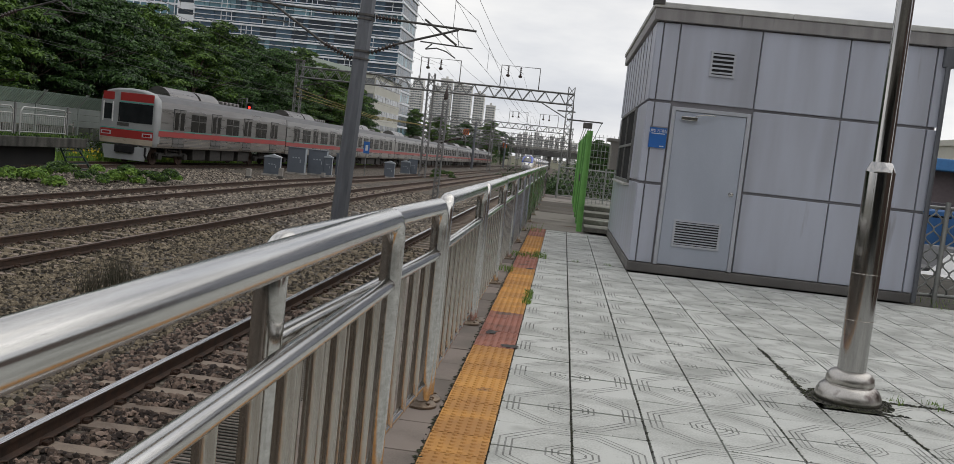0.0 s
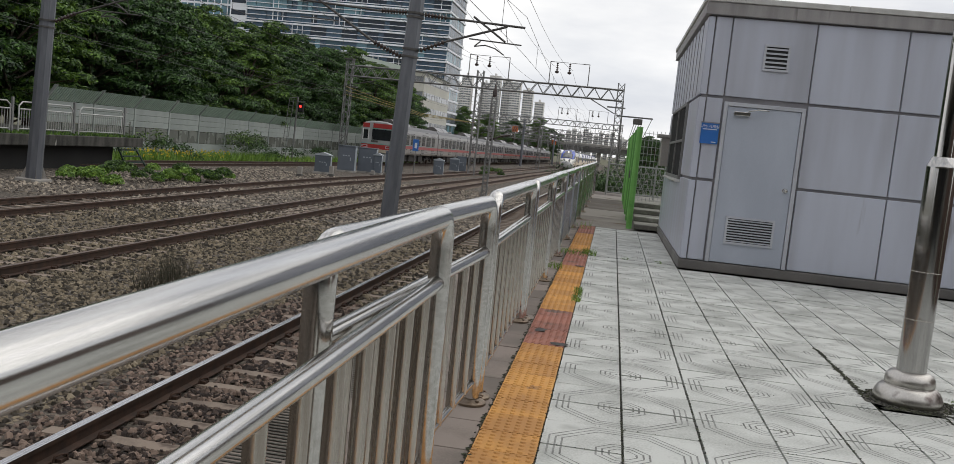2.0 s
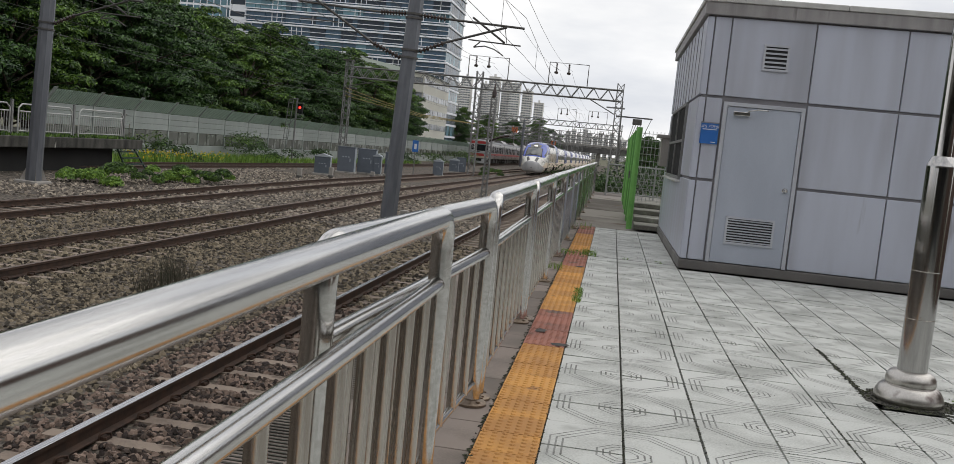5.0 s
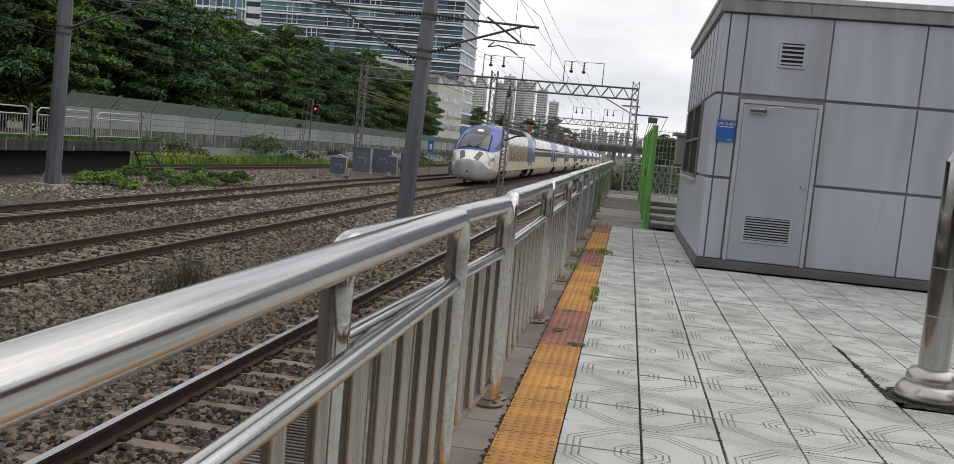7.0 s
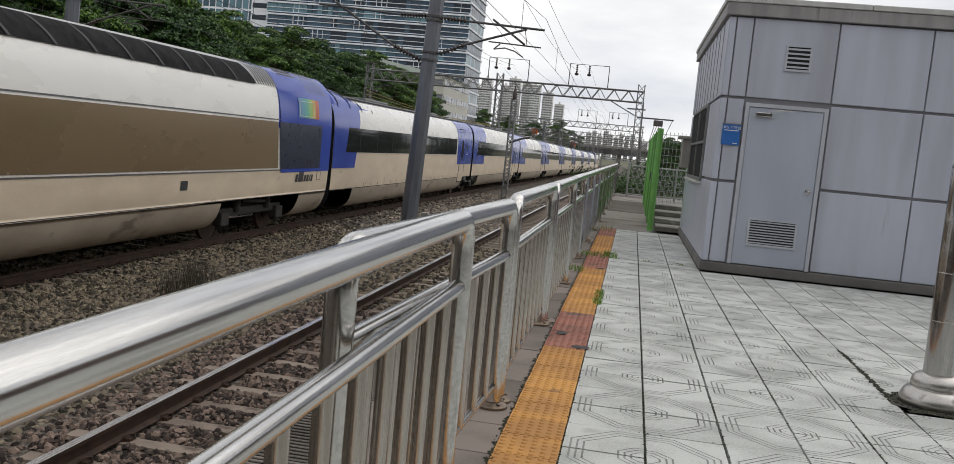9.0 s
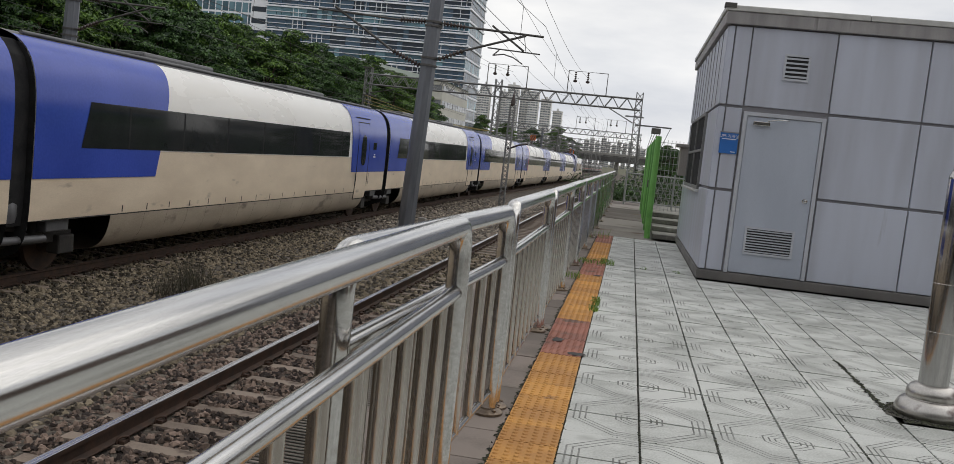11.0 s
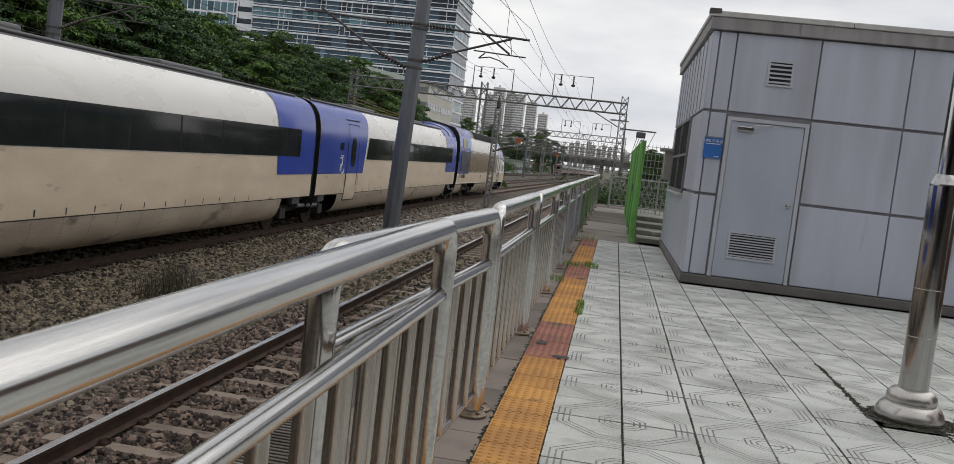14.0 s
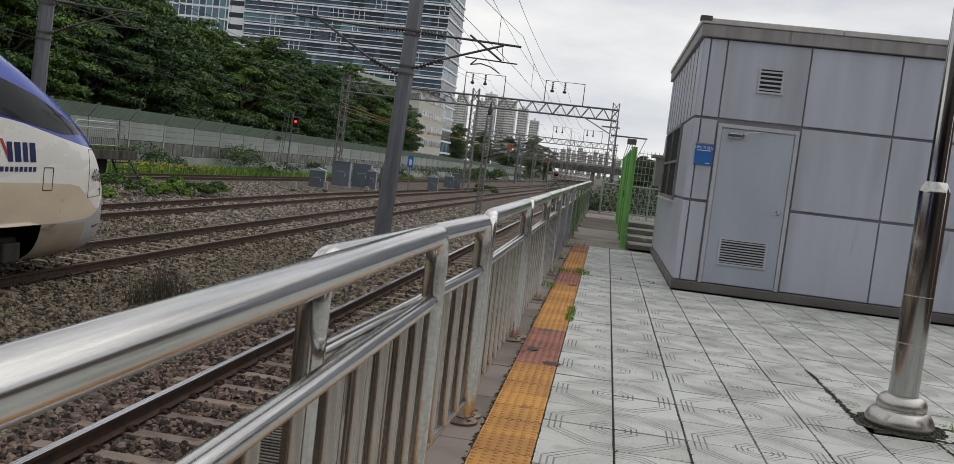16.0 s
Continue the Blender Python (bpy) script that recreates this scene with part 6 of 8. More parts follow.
def build_overhead():
    catenary_pole(-6.33, 26.9, -1.4, 2.4, True, True, "tall grey steel catenary pole with insulated bracket arms")
    catenary_pole(-18.83, 28.1, -1.35, 2.0, True, False, "grey steel catenary pole standing beyond the third track")
    for y in (172, 262):
        catenary_pole(-17.0, y, rail_z(y) - 0.2, 0.0, True, True, "distant grey catenary pole between the far tracks", 6.6)
    g = gantry(82, -24.4, 0.35, (-12.4, 0.15), 7.2, ((-13.5, -9.9), (-6.25, -2.8)), "wide grey lattice gantry across all tracks")
    bm = bmesh.new()
    box(bm, 0.0, 3.2, -0.1, 0.1, 4.9, 5.02)
    box(bm, 1.5, 2.3, -0.35, 0.35, 4.35, 4.85, 0, 0.05)
    for k in range(4):
        wire(bm, [(1.6 + 0.22 * k, 0, 4.4), (1.3 + 0.15 * k, 0, 3.0 + 0.1 * k), (0.5, 0, 2.2 - 0.3 * k)], 0.025)
    wire(bm, [(3.1, 0, 4.9), (2.4, 0, 3.0), (1.6, 0, 1.4)], 0.025)
    tube(bm, [(0.45, 0, 6.3), (0.5, 0, 0)], 0.07, 6)
    part("switchgear", bm, IRON, g, "dark switchgear with hanging cables")
    bm = bmesh.new()
    box(bm, -0.9, 0.7, -0.1, 0.1, 5.6, 5.72)
    tube(bm, [(-2.4, 0, 6.2), (-0.2, 0, 5.1)], 0.05, 5)
    part("brace", bm, LATTICE, g)
    lm = thing("lattice_mast", pose(-24.6, 82, -1.8), "slim grey lattice mast wrapped in loose cables", "lattice mast", "overhead line poles")
    bm = bmesh.new()
    lattice(bm, (0, 0, 0), (0.1, 0, MASTH), 0.55, 0.55, 0.03, 0.05)
    part("mast", bm, LATTICE, lm)
    bm = bmesh.new()
    tube(bm, [(0, 0, 7.2), (2.6, 0, 7.8)], 0.045, 6)
    part("cantilever", bm, IRON, lm)
    bm = bmesh.new()
    tube(bm, [(0, 0, 6.4), (2.4, 0, 6.6)], 0.04, 6)
    part("cantilever", bm, IRON, lm)
    bm = bmesh.new()
    box(bm, -0.45, 0.45, -0.4, 0.4, MASTH - 0.1, MASTH)
    part("top_plate", bm, IRON, lm)
    bm = bmesh.new()
    box(bm, -0.3, 0.9, -0.3, 0.3, 7.0, 7.12)
    part("bracket", bm, IRON, lm)
    for y, x0, x1, mids, z in ((150, -24, 1.2, (-12.0, 0.8), 6.4), (205, -26, 1.5, (-12.0, 1.1), 6.0), (238, -34, 1.8, (-22.5, -12, 1.3), 5.6), (270, -28, 2, (-12, 1.6), 5.4), (310, -38, 2.2, (-25, -12, 1.8), 5.0), (350, -40, 2.4, (-25, -12, 2.0), 4.7)):
        gantry(y, x0, x1, mids, z, ((-9.5, -6.5), (-4.5, -1.5)), "distant grey lattice gantry over the tracks", 0.85, False)
    # running wires
    w = thing("overhead_wires", pose(0, 0, 0), "thin dark contact and feeder wires above the tracks", "overhead wire", kind="stuff")
    posts = [-30, 26.9, 82, 150, 205, 270, 340]
    for key, shift in (("near", 0.25), ("express", -0.2), ("third", 0.2), ("metro", 0.0)):
        bm = bmesh.new()
        for a, b in zip(posts, posts[1:]):
            cz, mz = [], []
            for k in range(13):
                s = k / 12
                y = a + (b - a) * s
                x = TRACKS[key](y) + shift * (1 if posts.index(a) % 2 else -1) * (1 - 2 * s)
                sag = 1.0 * 4 * s * (1 - s)
                cz.append((x, y, rail_z(y) + 5.3))
                mz.append((x, y, rail_z(y) + 6.35 - 0.75 * 4 * s * (1 - s)))
            wire(bm, cz, 0.008)
            wire(bm, mz, 0.008)
            for k in range(1, 12, 2):
                wire(bm, [cz[k], mz[k]], 0.006)
        part("contact_wire", bm, CABLE, w)
    bm = bmesh.new()
    for x, z in ((-4.2, 8.6), (-5.3, 8.6), (-11.2, 8.7), (-12.3, 8.7), (-6.1, 7.0), (-24.5, 5.0)):
        for a, b in zip(posts, posts[1:]):
            wire(bm, [(x, a + (b - a) * k / 8, z - 0.004 * a - 0.9 * 4 * (k / 8) * (1 - k / 8)) for k in range(9)], 0.011)
    part("feeder_wire", bm, CABLE, w)
    bm = bmesh.new()
    for k in range(3):
        wire(bm, [(-24.4, 81, 5.2 - 0.35 * k), (-21.0, 81.5, 4.3 - 0.2 * k), (-17.5, 82, 3.5 - 0.12 * k), (-12.4, 82, 3.1)], 0.022)
    part("guard_cable", bm, YCABLE, w)


# ---- trackside things ----
def cabinet(x, y, w, d, h, rz=0, pale=True, gable=False):
    t = thing("signal_cabinet", pose(x, y, rail_z(y) - 0.2, rz=rz), "blue-grey metal trackside equipment cabinet", "equipment cabinet", "trackside cabinets")
    bm = bmesh.new()
    box(bm, -w / 2, w / 2, -d / 2, d / 2, 0.12, h, 0, 0.015)
    part("body", bm, CABM, t)
    if pale:
        bm = bmesh.new()
        box(bm, w / 2 + 0.002, w / 2 + 0.012, -d / 2 + 0.02, d / 2 - 0.02, 0.14, h - 0.02)
        part("side_panel", bm, CABL, t)
    bm = bmesh.new()
    box(bm, -w / 2 - 0.05, w / 2 + 0.05, -d / 2 - 0.06, d / 2 + 0.06, h, h + 0.05, 0, 0.01)
    if gable:
        vs = [bm.verts.new(p) for p in ((-w / 2 - 0.05, -d / 2 - 0.06, h + 0.05), (w / 2 + 0.05, -d / 2 - 0.06, h + 0.05), (w / 2 + 0.05, d / 2 + 0.06, h + 0.05), (-w / 2 - 0.05, d / 2 + 0.06, h + 0.05), (0, -d / 2 - 0.06, h + 0.2), (0, d / 2 + 0.06, h + 0.2))]
        for f in ((0, 1, 4), (1, 2, 5, 4), (2, 3, 5), (3, 0, 4, 5)):
            bm.faces.new([vs[i] for i in f])
    part("roof", bm, CABL if gable else CABM, t)
    bm = bmesh.new()
    box(bm, -w / 2 + 0.06, w / 2 - 0.06, -d / 2 - 0.014, -d / 2 - 0.002, 0.22, h - 0.1, 0, 0.004)
    dr = part("door", bm, CABM, t)
    bm = bmesh.new()
    for k in range(3):
        box(bm, -w * 0.22 + k * w * 0.16, -w * 0.12 + k * w * 0.16, -d / 2 - 0.018, -d / 2 - 0.014, h * 0.62, h * 0.66)
    box(bm, w * 0.22, w * 0.27, -d / 2 - 0.04, -d / 2 - 0.014, h * 0.45, h * 0.58)
    part("label_and_handle", bm, CABL, dr)
    bm = bmesh.new()
    box(bm, -w / 2 - 0.1, w / 2 + 0.1, -d / 2 - 0.1, d / 2 + 0.1, -0.1, 0.12, 0, 0.02)
    part("footing", bm, CONCRETE, t)


def build_trackside():
    for a in ((-17.3, 54.2, 0.95, 0.8, 1.12, 12, True, True), (-17.7, 60.6, 1.15, 0.9, 1.75, 8, True, False), (-16.75, 62.4, 1.25, 0.9, 1.72, 8, True, False), (-15.95, 62.2, 0.55, 0.6, 1.3, 8, True, True), (-15.35, 64.4, 1.15, 0.9, 1.62, 8, False, False), (-13.7, 73.0, 0.8, 0.7, 1.2, 8, True, True), (-15.1, 88.5, 0.9, 0.8, 1.2, 8, True, True), (-14.55, 89.5, 0.9, 0.8, 1.5, 8, False, False)):
        cabinet(*a)
    # red signal on its own ladder post
    s = thing("signal_post", pose(-24.4, 68.3, -1.3), "slim grey signal post showing a lit red lamp", "railway signal")
    bm = bmesh.new()
    tube(bm, [(0, 0, 0), (0.1, 0, 4.75)], 0.07, 8)
    part("post", bm, LATTICE, s)
    bm = bmesh.new()
    for xx in (-0.95, -0.6):
        tube(bm, [(xx, 0.1, 0), (xx + 0.35, 0.1, 4.6)], 0.025, 5)
    for k in range(13):
        tube(bm, [(-0.95 + 0.027 * k, 0.1, 0.3 + k * 0.34), (-0.6 + 0.027 * k, 0.1, 0.3 + k * 0.34)], 0.015, 4)
    tube(bm, [(-0.6, 0.1, 4.6), (0.1, 0, 4.75)], 0.03, 5)
    part("ladder", bm, LATTICE, s)
    bm = bmesh.new()
    box(bm, 0.2, 0.6, -0.15, 0.15, 3.6, 4.35, 0, 0.05)
    hd = part("signal_head", bm, RUBBER, s, "black signal head")
    bm = bmesh.new()
    tube(bm, [(0.4, -0.165, 4.05), (0.4, -0.175, 4.05)], 0.09, 16)
    part("red_lamp", bm, REDON, hd)
    for zz in (4.4, 3.5, 3.2):
        bm = bmesh.new()
        box(bm, 0.1, 0.7, -0.3, 0.05, zz, zz + 0.04)
        part("bracket", bm, LATTICE, s)
    # slender ribbed post with a pointed head
    p = thing("marker_post", pose(-6.0, 45.3, -1.45), "slender grey ribbed post with a dark pointed head", "marker post")
    bm = bmesh.new()
    lattice(bm, (0, 0, 0), (0.05, 0, 5.2), 0.24, 0.2, 0.02, 0.026)
    part("post", bm, LATTICE, p)
    bm = bmesh.new()
    lathe(bm, [(0.1, 5.15), (0.12, 5.4), (0.08, 5.55), (0.0, 5.9)], (0.05, 0), 10)
    part("head", bm, INSUL, p)
    bm = bmesh.new()
    tube(bm, [(0, 0, 3.0), (0.55, 0, 3.25), (1.0, 0, 3.35)], 0.05, 6)
    part("bracket", bm, INSUL, p)
    # short concrete markers along the line
    for x, y, h in ((-16.4, 47.5, 0.55), (-15.9, 51.5, 0.62), (-6.05, 27.9, 0.5), (-5.9, 28.6, 0.35), (-15.0, 57.5, 0.4)):
        m = thing("marker_stub", pose(x, y, rail_z(y) - 0.2), "short pale concrete marker stub in the ballast", "marker", "line markers")
        bm = bmesh.new()
        box(bm, -0.12, 0.12, -0.1, 0.1, 0, h, 0, 0.02)
        part("stub", bm, CONCRETE, m)
        bm = bmesh.new()
        box(bm, -0.15, 0.15, -0.13, 0.13, 0, 0.16, 0, 0.03)
        part("foot", bm, IRON, m)
    # orange hatched warning boards
    for x, y, z in ((-22.2, 205, 5.2), (-17.5, 269, 3.6)):
        b = thing("warning_board", pose(x, y - 0.7, z), "small orange warning board with dark hatching", "sign", "warning boards")
        bm = bmesh.new()
        box(bm, -0.62, 0.62, -0.03, 0.03, -0.6, 0.6, 0, 0.02)
        part("board", bm, ORANGE, b)
        bm = bmesh.new()
        for k in (-0.36, 0.1):
            vs = [bm.verts.new(q) for q in ((k - 0.24, -0.036, -0.55), (k, -0.036, -0.55), (k + 0.46, -0.036, 0.55), (k + 0.22, -0.036, 0.55))]
            bm.faces.new(vs)
        part("hatching", bm, INK, b)
        bm = bmesh.new()
        tube(bm, [(0, 0.05, -0.55), (0, 0.05, -z + rail_z(y) - 0.2)], 0.06, 6)
        part("post", bm, LATTICE, b)
    # blue kilometre board
    k = thing("number_board", pose(-14.2, 66, -1.45), "small blue board with a pale figure on a post", "sign")
    bm = bmesh.new()
    tube(bm, [(0, 0, 0), (0, 0, 2.7)], 0.035, 6)
    part("post", bm, LATTICE, k)
    bm = bmesh.new()
    box(bm, -0.22, 0.22, -0.06, -0.03, 1.75, 2.6, 0, 0.01)
    bd = part("board", bm, BLUESIGN, k)
    bm = bmesh.new()
    box(bm, -0.08, 0.1, -0.066, -0.06, 1.95, 2.35)
    part("figure_bar", bm, WHITEP, bd)


# ---- opposite platform, noise barrier ----
def build_opposite():
    p = thing("opposite_platform", pose(0, 0, 0), "stained concrete end of the opposite platform", "platform", kind="structure")
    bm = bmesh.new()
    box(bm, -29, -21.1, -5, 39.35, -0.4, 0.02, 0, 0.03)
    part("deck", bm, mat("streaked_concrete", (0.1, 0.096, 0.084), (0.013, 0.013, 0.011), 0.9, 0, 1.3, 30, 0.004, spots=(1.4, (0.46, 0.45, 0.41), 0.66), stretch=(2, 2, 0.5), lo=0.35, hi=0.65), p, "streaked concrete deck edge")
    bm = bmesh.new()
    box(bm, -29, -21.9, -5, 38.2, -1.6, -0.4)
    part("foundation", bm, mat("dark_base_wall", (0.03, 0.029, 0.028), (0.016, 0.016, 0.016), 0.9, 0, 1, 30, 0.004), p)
    bm = bmesh.new()
    grass(bm, -22.6, -21.12, 18, 39.3, 0.02, 3600, 0.1, 0.04)
    o = part("deck_moss", bm, LEAF, p, "low weeds along the deck edge", "stuff")
    # its railing
    n = 0
    for y0 in (38.7 - 3.9 * k for k in range(6)):
        t = thing("platform_guardrail", pose(-21.7, y0 - 3.7, 0.02), "pale steel guardrail on the opposite platform", "railing", "opposite platform guardrails")
        bm = bmesh.new()
        tube(bm, [(0, 0.15, 0), (0, 0.15, 1.0), (0, 0.35, 1.15), (0, 3.35, 1.15), (0, 3.55, 1.0), (0, 3.55, 0)], 0.03, 8)
        part("frame", bm, GUARDRAIL, t)
        bm = bmesh.new()
        tube(bm, [(0, 0.2, 0.88), (0, 3.5, 0.88)], 0.03, 6)
        tube(bm, [(0, 0.2, 0.15), (0, 3.5, 0.15)], 0.02, 6)
        part("cross_rail", bm, GUARDRAIL, t)
        if n == 0:
            bm = bmesh.new()
            tube(bm, [(0, 0, 0.15), (0, 0, 0.88)], 0.014, 5, caps=False)
            bar = mesh_of("bar", bm, GUARDRAIL)
        for k in range(1, 22):
            again("bar", bar, t, pose(0, 0.15 + k * 0.155, 0))
        n += 1
        bm = bmesh.new()
        box(bm, -0.04, 0.04, 3.62, 3.72, 0, 1.3, 0, 0.01)
        part("end_post", bm, LATTICE, t)
    l = thing("steel_ladder", pose(-21.45, 37.95, -1.5), "dark steel steps leaning on the platform end", "ladder")
    bm = bmesh.new()
    for yy, dy in ((0.0, 0.35), (1.42, 0.7)):
        tube(bm, [(-0.1, yy, 1.1), (0.3, yy + dy, 0)], 0.045, 5)
    for k in range(4):
        box(bm, -0.1 + 0.1 * k, 0.06 + 0.1 * k, 0.05 + 0.09 * k, 1.5 + 0.17 * k, 0.92 - 0.27 * k, 0.97 - 0.27 * k)
    part("steps", bm, mat("dark_green_steel", (0.03, 0.06, 0.05), (0.02, 0.04, 0.035), 0.5, 0.3), l)
    bm = bmesh.new()
    tube(bm, [(-0.3, 0.6, 1.5), (-0.3, 0.6, 2.5), (-0.3, 0.75, 2.62), (-0.3, 1.0, 2.62)], 0.025, 6)
    tube(bm, [(-0.3, 1.3, 1.5), (-0.3, 1.3, 2.2)], 0.025, 6)
    tube(bm, [(-0.3, 0.6, 2.1), (-0.3, 1.3, 2.1)], 0.02, 6)
    part("grab_hoop", bm, STEEL, l)
    # noise barrier in bays of four metres
    bx = -26.2
    bay = thing("noise_barrier", pose(bx, 39.5, rail_z(39.5)), "grey noise barrier bay with window strip and leaning green top", "noise barrier", "noise barrier bays")
    bm = bmesh.new()
    box(bm, -0.1, 0.1, 0.06, 3.94, -0.3, 0.75, 0, 0.01)
    part("concrete_base", bm, BARRIER, bay)
    bm = bmesh.new()
    for k in range(3):
        box(bm, -0.05, 0.05, 0.1 + k * 1.29, 1.32 + k * 1.29, 0.78, 1.5, 0, 0.01)
    part("window_strip", bm, BARGLASS, bay)
    bm = bmesh.new()
    for k in range(3):
        box(bm, -0.07, 0.07, 0.06, 3.94, 1.53 + k * 0.34, 1.86 + k * 0.34, 0, 0.015)
    part("acoustic_panel", bm, BARRIER, bay)
    bm = bmesh.new()
    # one ribbed sheet, folded out over the line
    prof = []
    for k in range(20):
        y = 0.06 + k * 0.194
        prof += [(y, 0.02), (y + 0.07, 0.02), (y + 0.085, 0.06), (y + 0.135, 0.06), (y + 0.15, 0.02)]
    rows = [[bm.verts.new((dx + lean, y, z)) for y, dx in (prof if face else [(y, -0.03) for y, dx in prof])] for face, lean, z in ((1, 0.0, 2.56), (1, 0.5, 3.2), (0, 0.5, 3.2), (0, 0.0, 2.56))]
    for q, r in zip(rows, rows[1:] + rows[:1]):
        for i in range(len(prof) - 1):
            bm.faces.new((q[i], q[i + 1], r[i + 1], r[i]))
    for i in (0, -1):
        bm.faces.new([r[i] for r in rows])
    part("leaning_top", bm, BARGREEN, bay, "dark green leaning top")
    bm = bmesh.new()
    box(bm, -0.12, 0.12, -0.07, 0.07, -0.3, 2.56, 0, 0.01)
    q = box(bm, -0.06, 0.1, -0.05, 0.05, 2.56, 3.3)
    for v in q:
        if v.co.z > 3:
            v.co.x += 0.56
    part("post", bm, BARRIER, bay)
    for k in range(1, 58):
        y = 39.5 + 4 * k
        x = bx + (0.0 if y < 130 else 0.012 * (y - 130))
        copy_thing(bay, pose(x, y, rail_z(y), rz=-0.2 if y < 130 else -0.9))


# ---- plants ----
def leaf_cloud(rng, clumps, per, size, verts, polys, squash=0.6):
    for cx, cy, cz, r in clumps:
        n = int(per * r * r)
        d = rng.normal(size=(n, 3))
        d /= np.linalg.norm(d, axis=1)[:, None]
        d[:, 2] = np.where(d[:, 2] < -0.25, -d[:, 2] * 0.6, d[:, 2])
        rad = r * rng.uniform(0.72, 1.06, n)
        c = np.array((cx, cy, cz)) + d * rad[:, None] * (1, 1, squash)
        for p, nn in zip(c, d):
            up = nn * (0.8, 0.8, 1) + (0, 0, 0.55) + rng.normal(0, 0.35, 3)
            up /= np.linalg.norm(up)
            a = np.cross(up, rng.normal(size=3))
            a /= np.linalg.norm(a) + 1e-9
            b = np.cross(up, a)
            s = size * rng.uniform(0.6, 1.35)
            o = len(verts)
            verts.extend([tuple(p - a * s), tuple(p - b * s * 0.42 + up * s * 0.12), tuple(p + a * s * 1.1 - up * s * 0.3), tuple(p + b * s * 0.42 + up * s * 0.12)])
            polys.append((o, o + 1, o + 2, o + 3))


def tree(seed, h, w, m, material, label, per=300, size=0.15):
    rng = np.random.default_rng(seed)
    t = thing("tree", m, label, "tree", "trees behind the barrier")
    bm = bmesh.new()
    tube(bm, [(0, 0, -0.3), (0.1, 0, h * 0.2), (-0.1, 0.1, h * 0.45), (0.05, 0, h * 0.7)], [0.24, 0.19, 0.14, 0.06], 8)
    clumps = []
    for k in range(26):
        a = k * 2.4 + rng.uniform(-0.4, 0.4)
        f = (k + 0.5) / 26
        z = h * (0.2 + 0.72 * f)
        reach = w * (0.35 + 0.75 * math.sin(math.pi * min(1, 0.18 + 0.72 * (1 - f)))) * rng.uniform(0.65, 1.05) * (0.5 if f > 0.9 else 1)
        x, y = reach * math.cos(a), reach * math.sin(a)
        tube(bm, [(0, 0, z * 0.72), (x * 0.5, y * 0.5, z * 0.9), (x, y, z)], [0.08, 0.05, 0.02], 5)
        clumps.append((x, y, z, rng.uniform(0.75, 1.35) * w / 3.2))
        clumps.append((x * 0.55 + rng.uniform(-0.5, 0.5), y * 0.55 + rng.uniform(-0.5, 0.5), z + 0.35, rng.uniform(0.7, 1.2) * w / 3.2))
    clumps.append((0, 0, h * 0.97, 0.9 * w / 3.2))
    part("trunk", bm, BARK, t)
    verts, polys = [], []
    leaf_cloud(rng, clumps, per, size, verts, polys, 0.45)
    me = bpy.data.meshes.new("crown")
    me.from_pydata(verts, [], polys)
    me.materials.append(material)
    c = new("crown", me)
    c.parent = t
    return t


def grass(bm, x0, x1, y0, y1, z, n, h, w, zf=None):
    rng = random.Random(int(x0 * 10 + y0))
    for _ in range(n):
        x, y = rng.uniform(x0, x1), rng.uniform(y0, y1)
        a = rng.uniform(0, 6.28)
        hh = h * rng.uniform(0.5, 1.3)
        dx, dy = w * math.cos(a), w * math.sin(a)
        lx, ly = rng.uniform(-0.4, 0.4) * hh, rng.uniform(-0.4, 0.4) * hh
        z0 = z if zf is None else zf(y)
        bm.faces.new([bm.verts.new(q) for q in ((x - dx, y - dy, z0), (x + dx, y + dy, z0), (x + lx, y + ly, z0 + hh))])


def bush(seed, x, y, z, w, h, material, label, size=0.07, per=500, squash=0.7):
    rng = np.random.default_rng(seed)
    clumps = [(rng.uniform(-w, w), rng.uniform(-0.5, 0.5) * min(w, 1.2), rng.uniform(0.15, 0.75) * h, rng.uniform(0.35, 0.6) * h) for _ in range(max(4, int(w * 5)))]
    verts, polys = [], []
    leaf_cloud(rng, clumps, per / (h * h), size, verts, polys, squash)
    me = bpy.data.meshes.new("bush")
    me.from_pydata(verts, [], polys)
    me.materials.append(material)
    o = new("bush", me)
    o.matrix_basis = pose(x, y, z)
    return tagged(o, label, "bush", "trackside bushes")


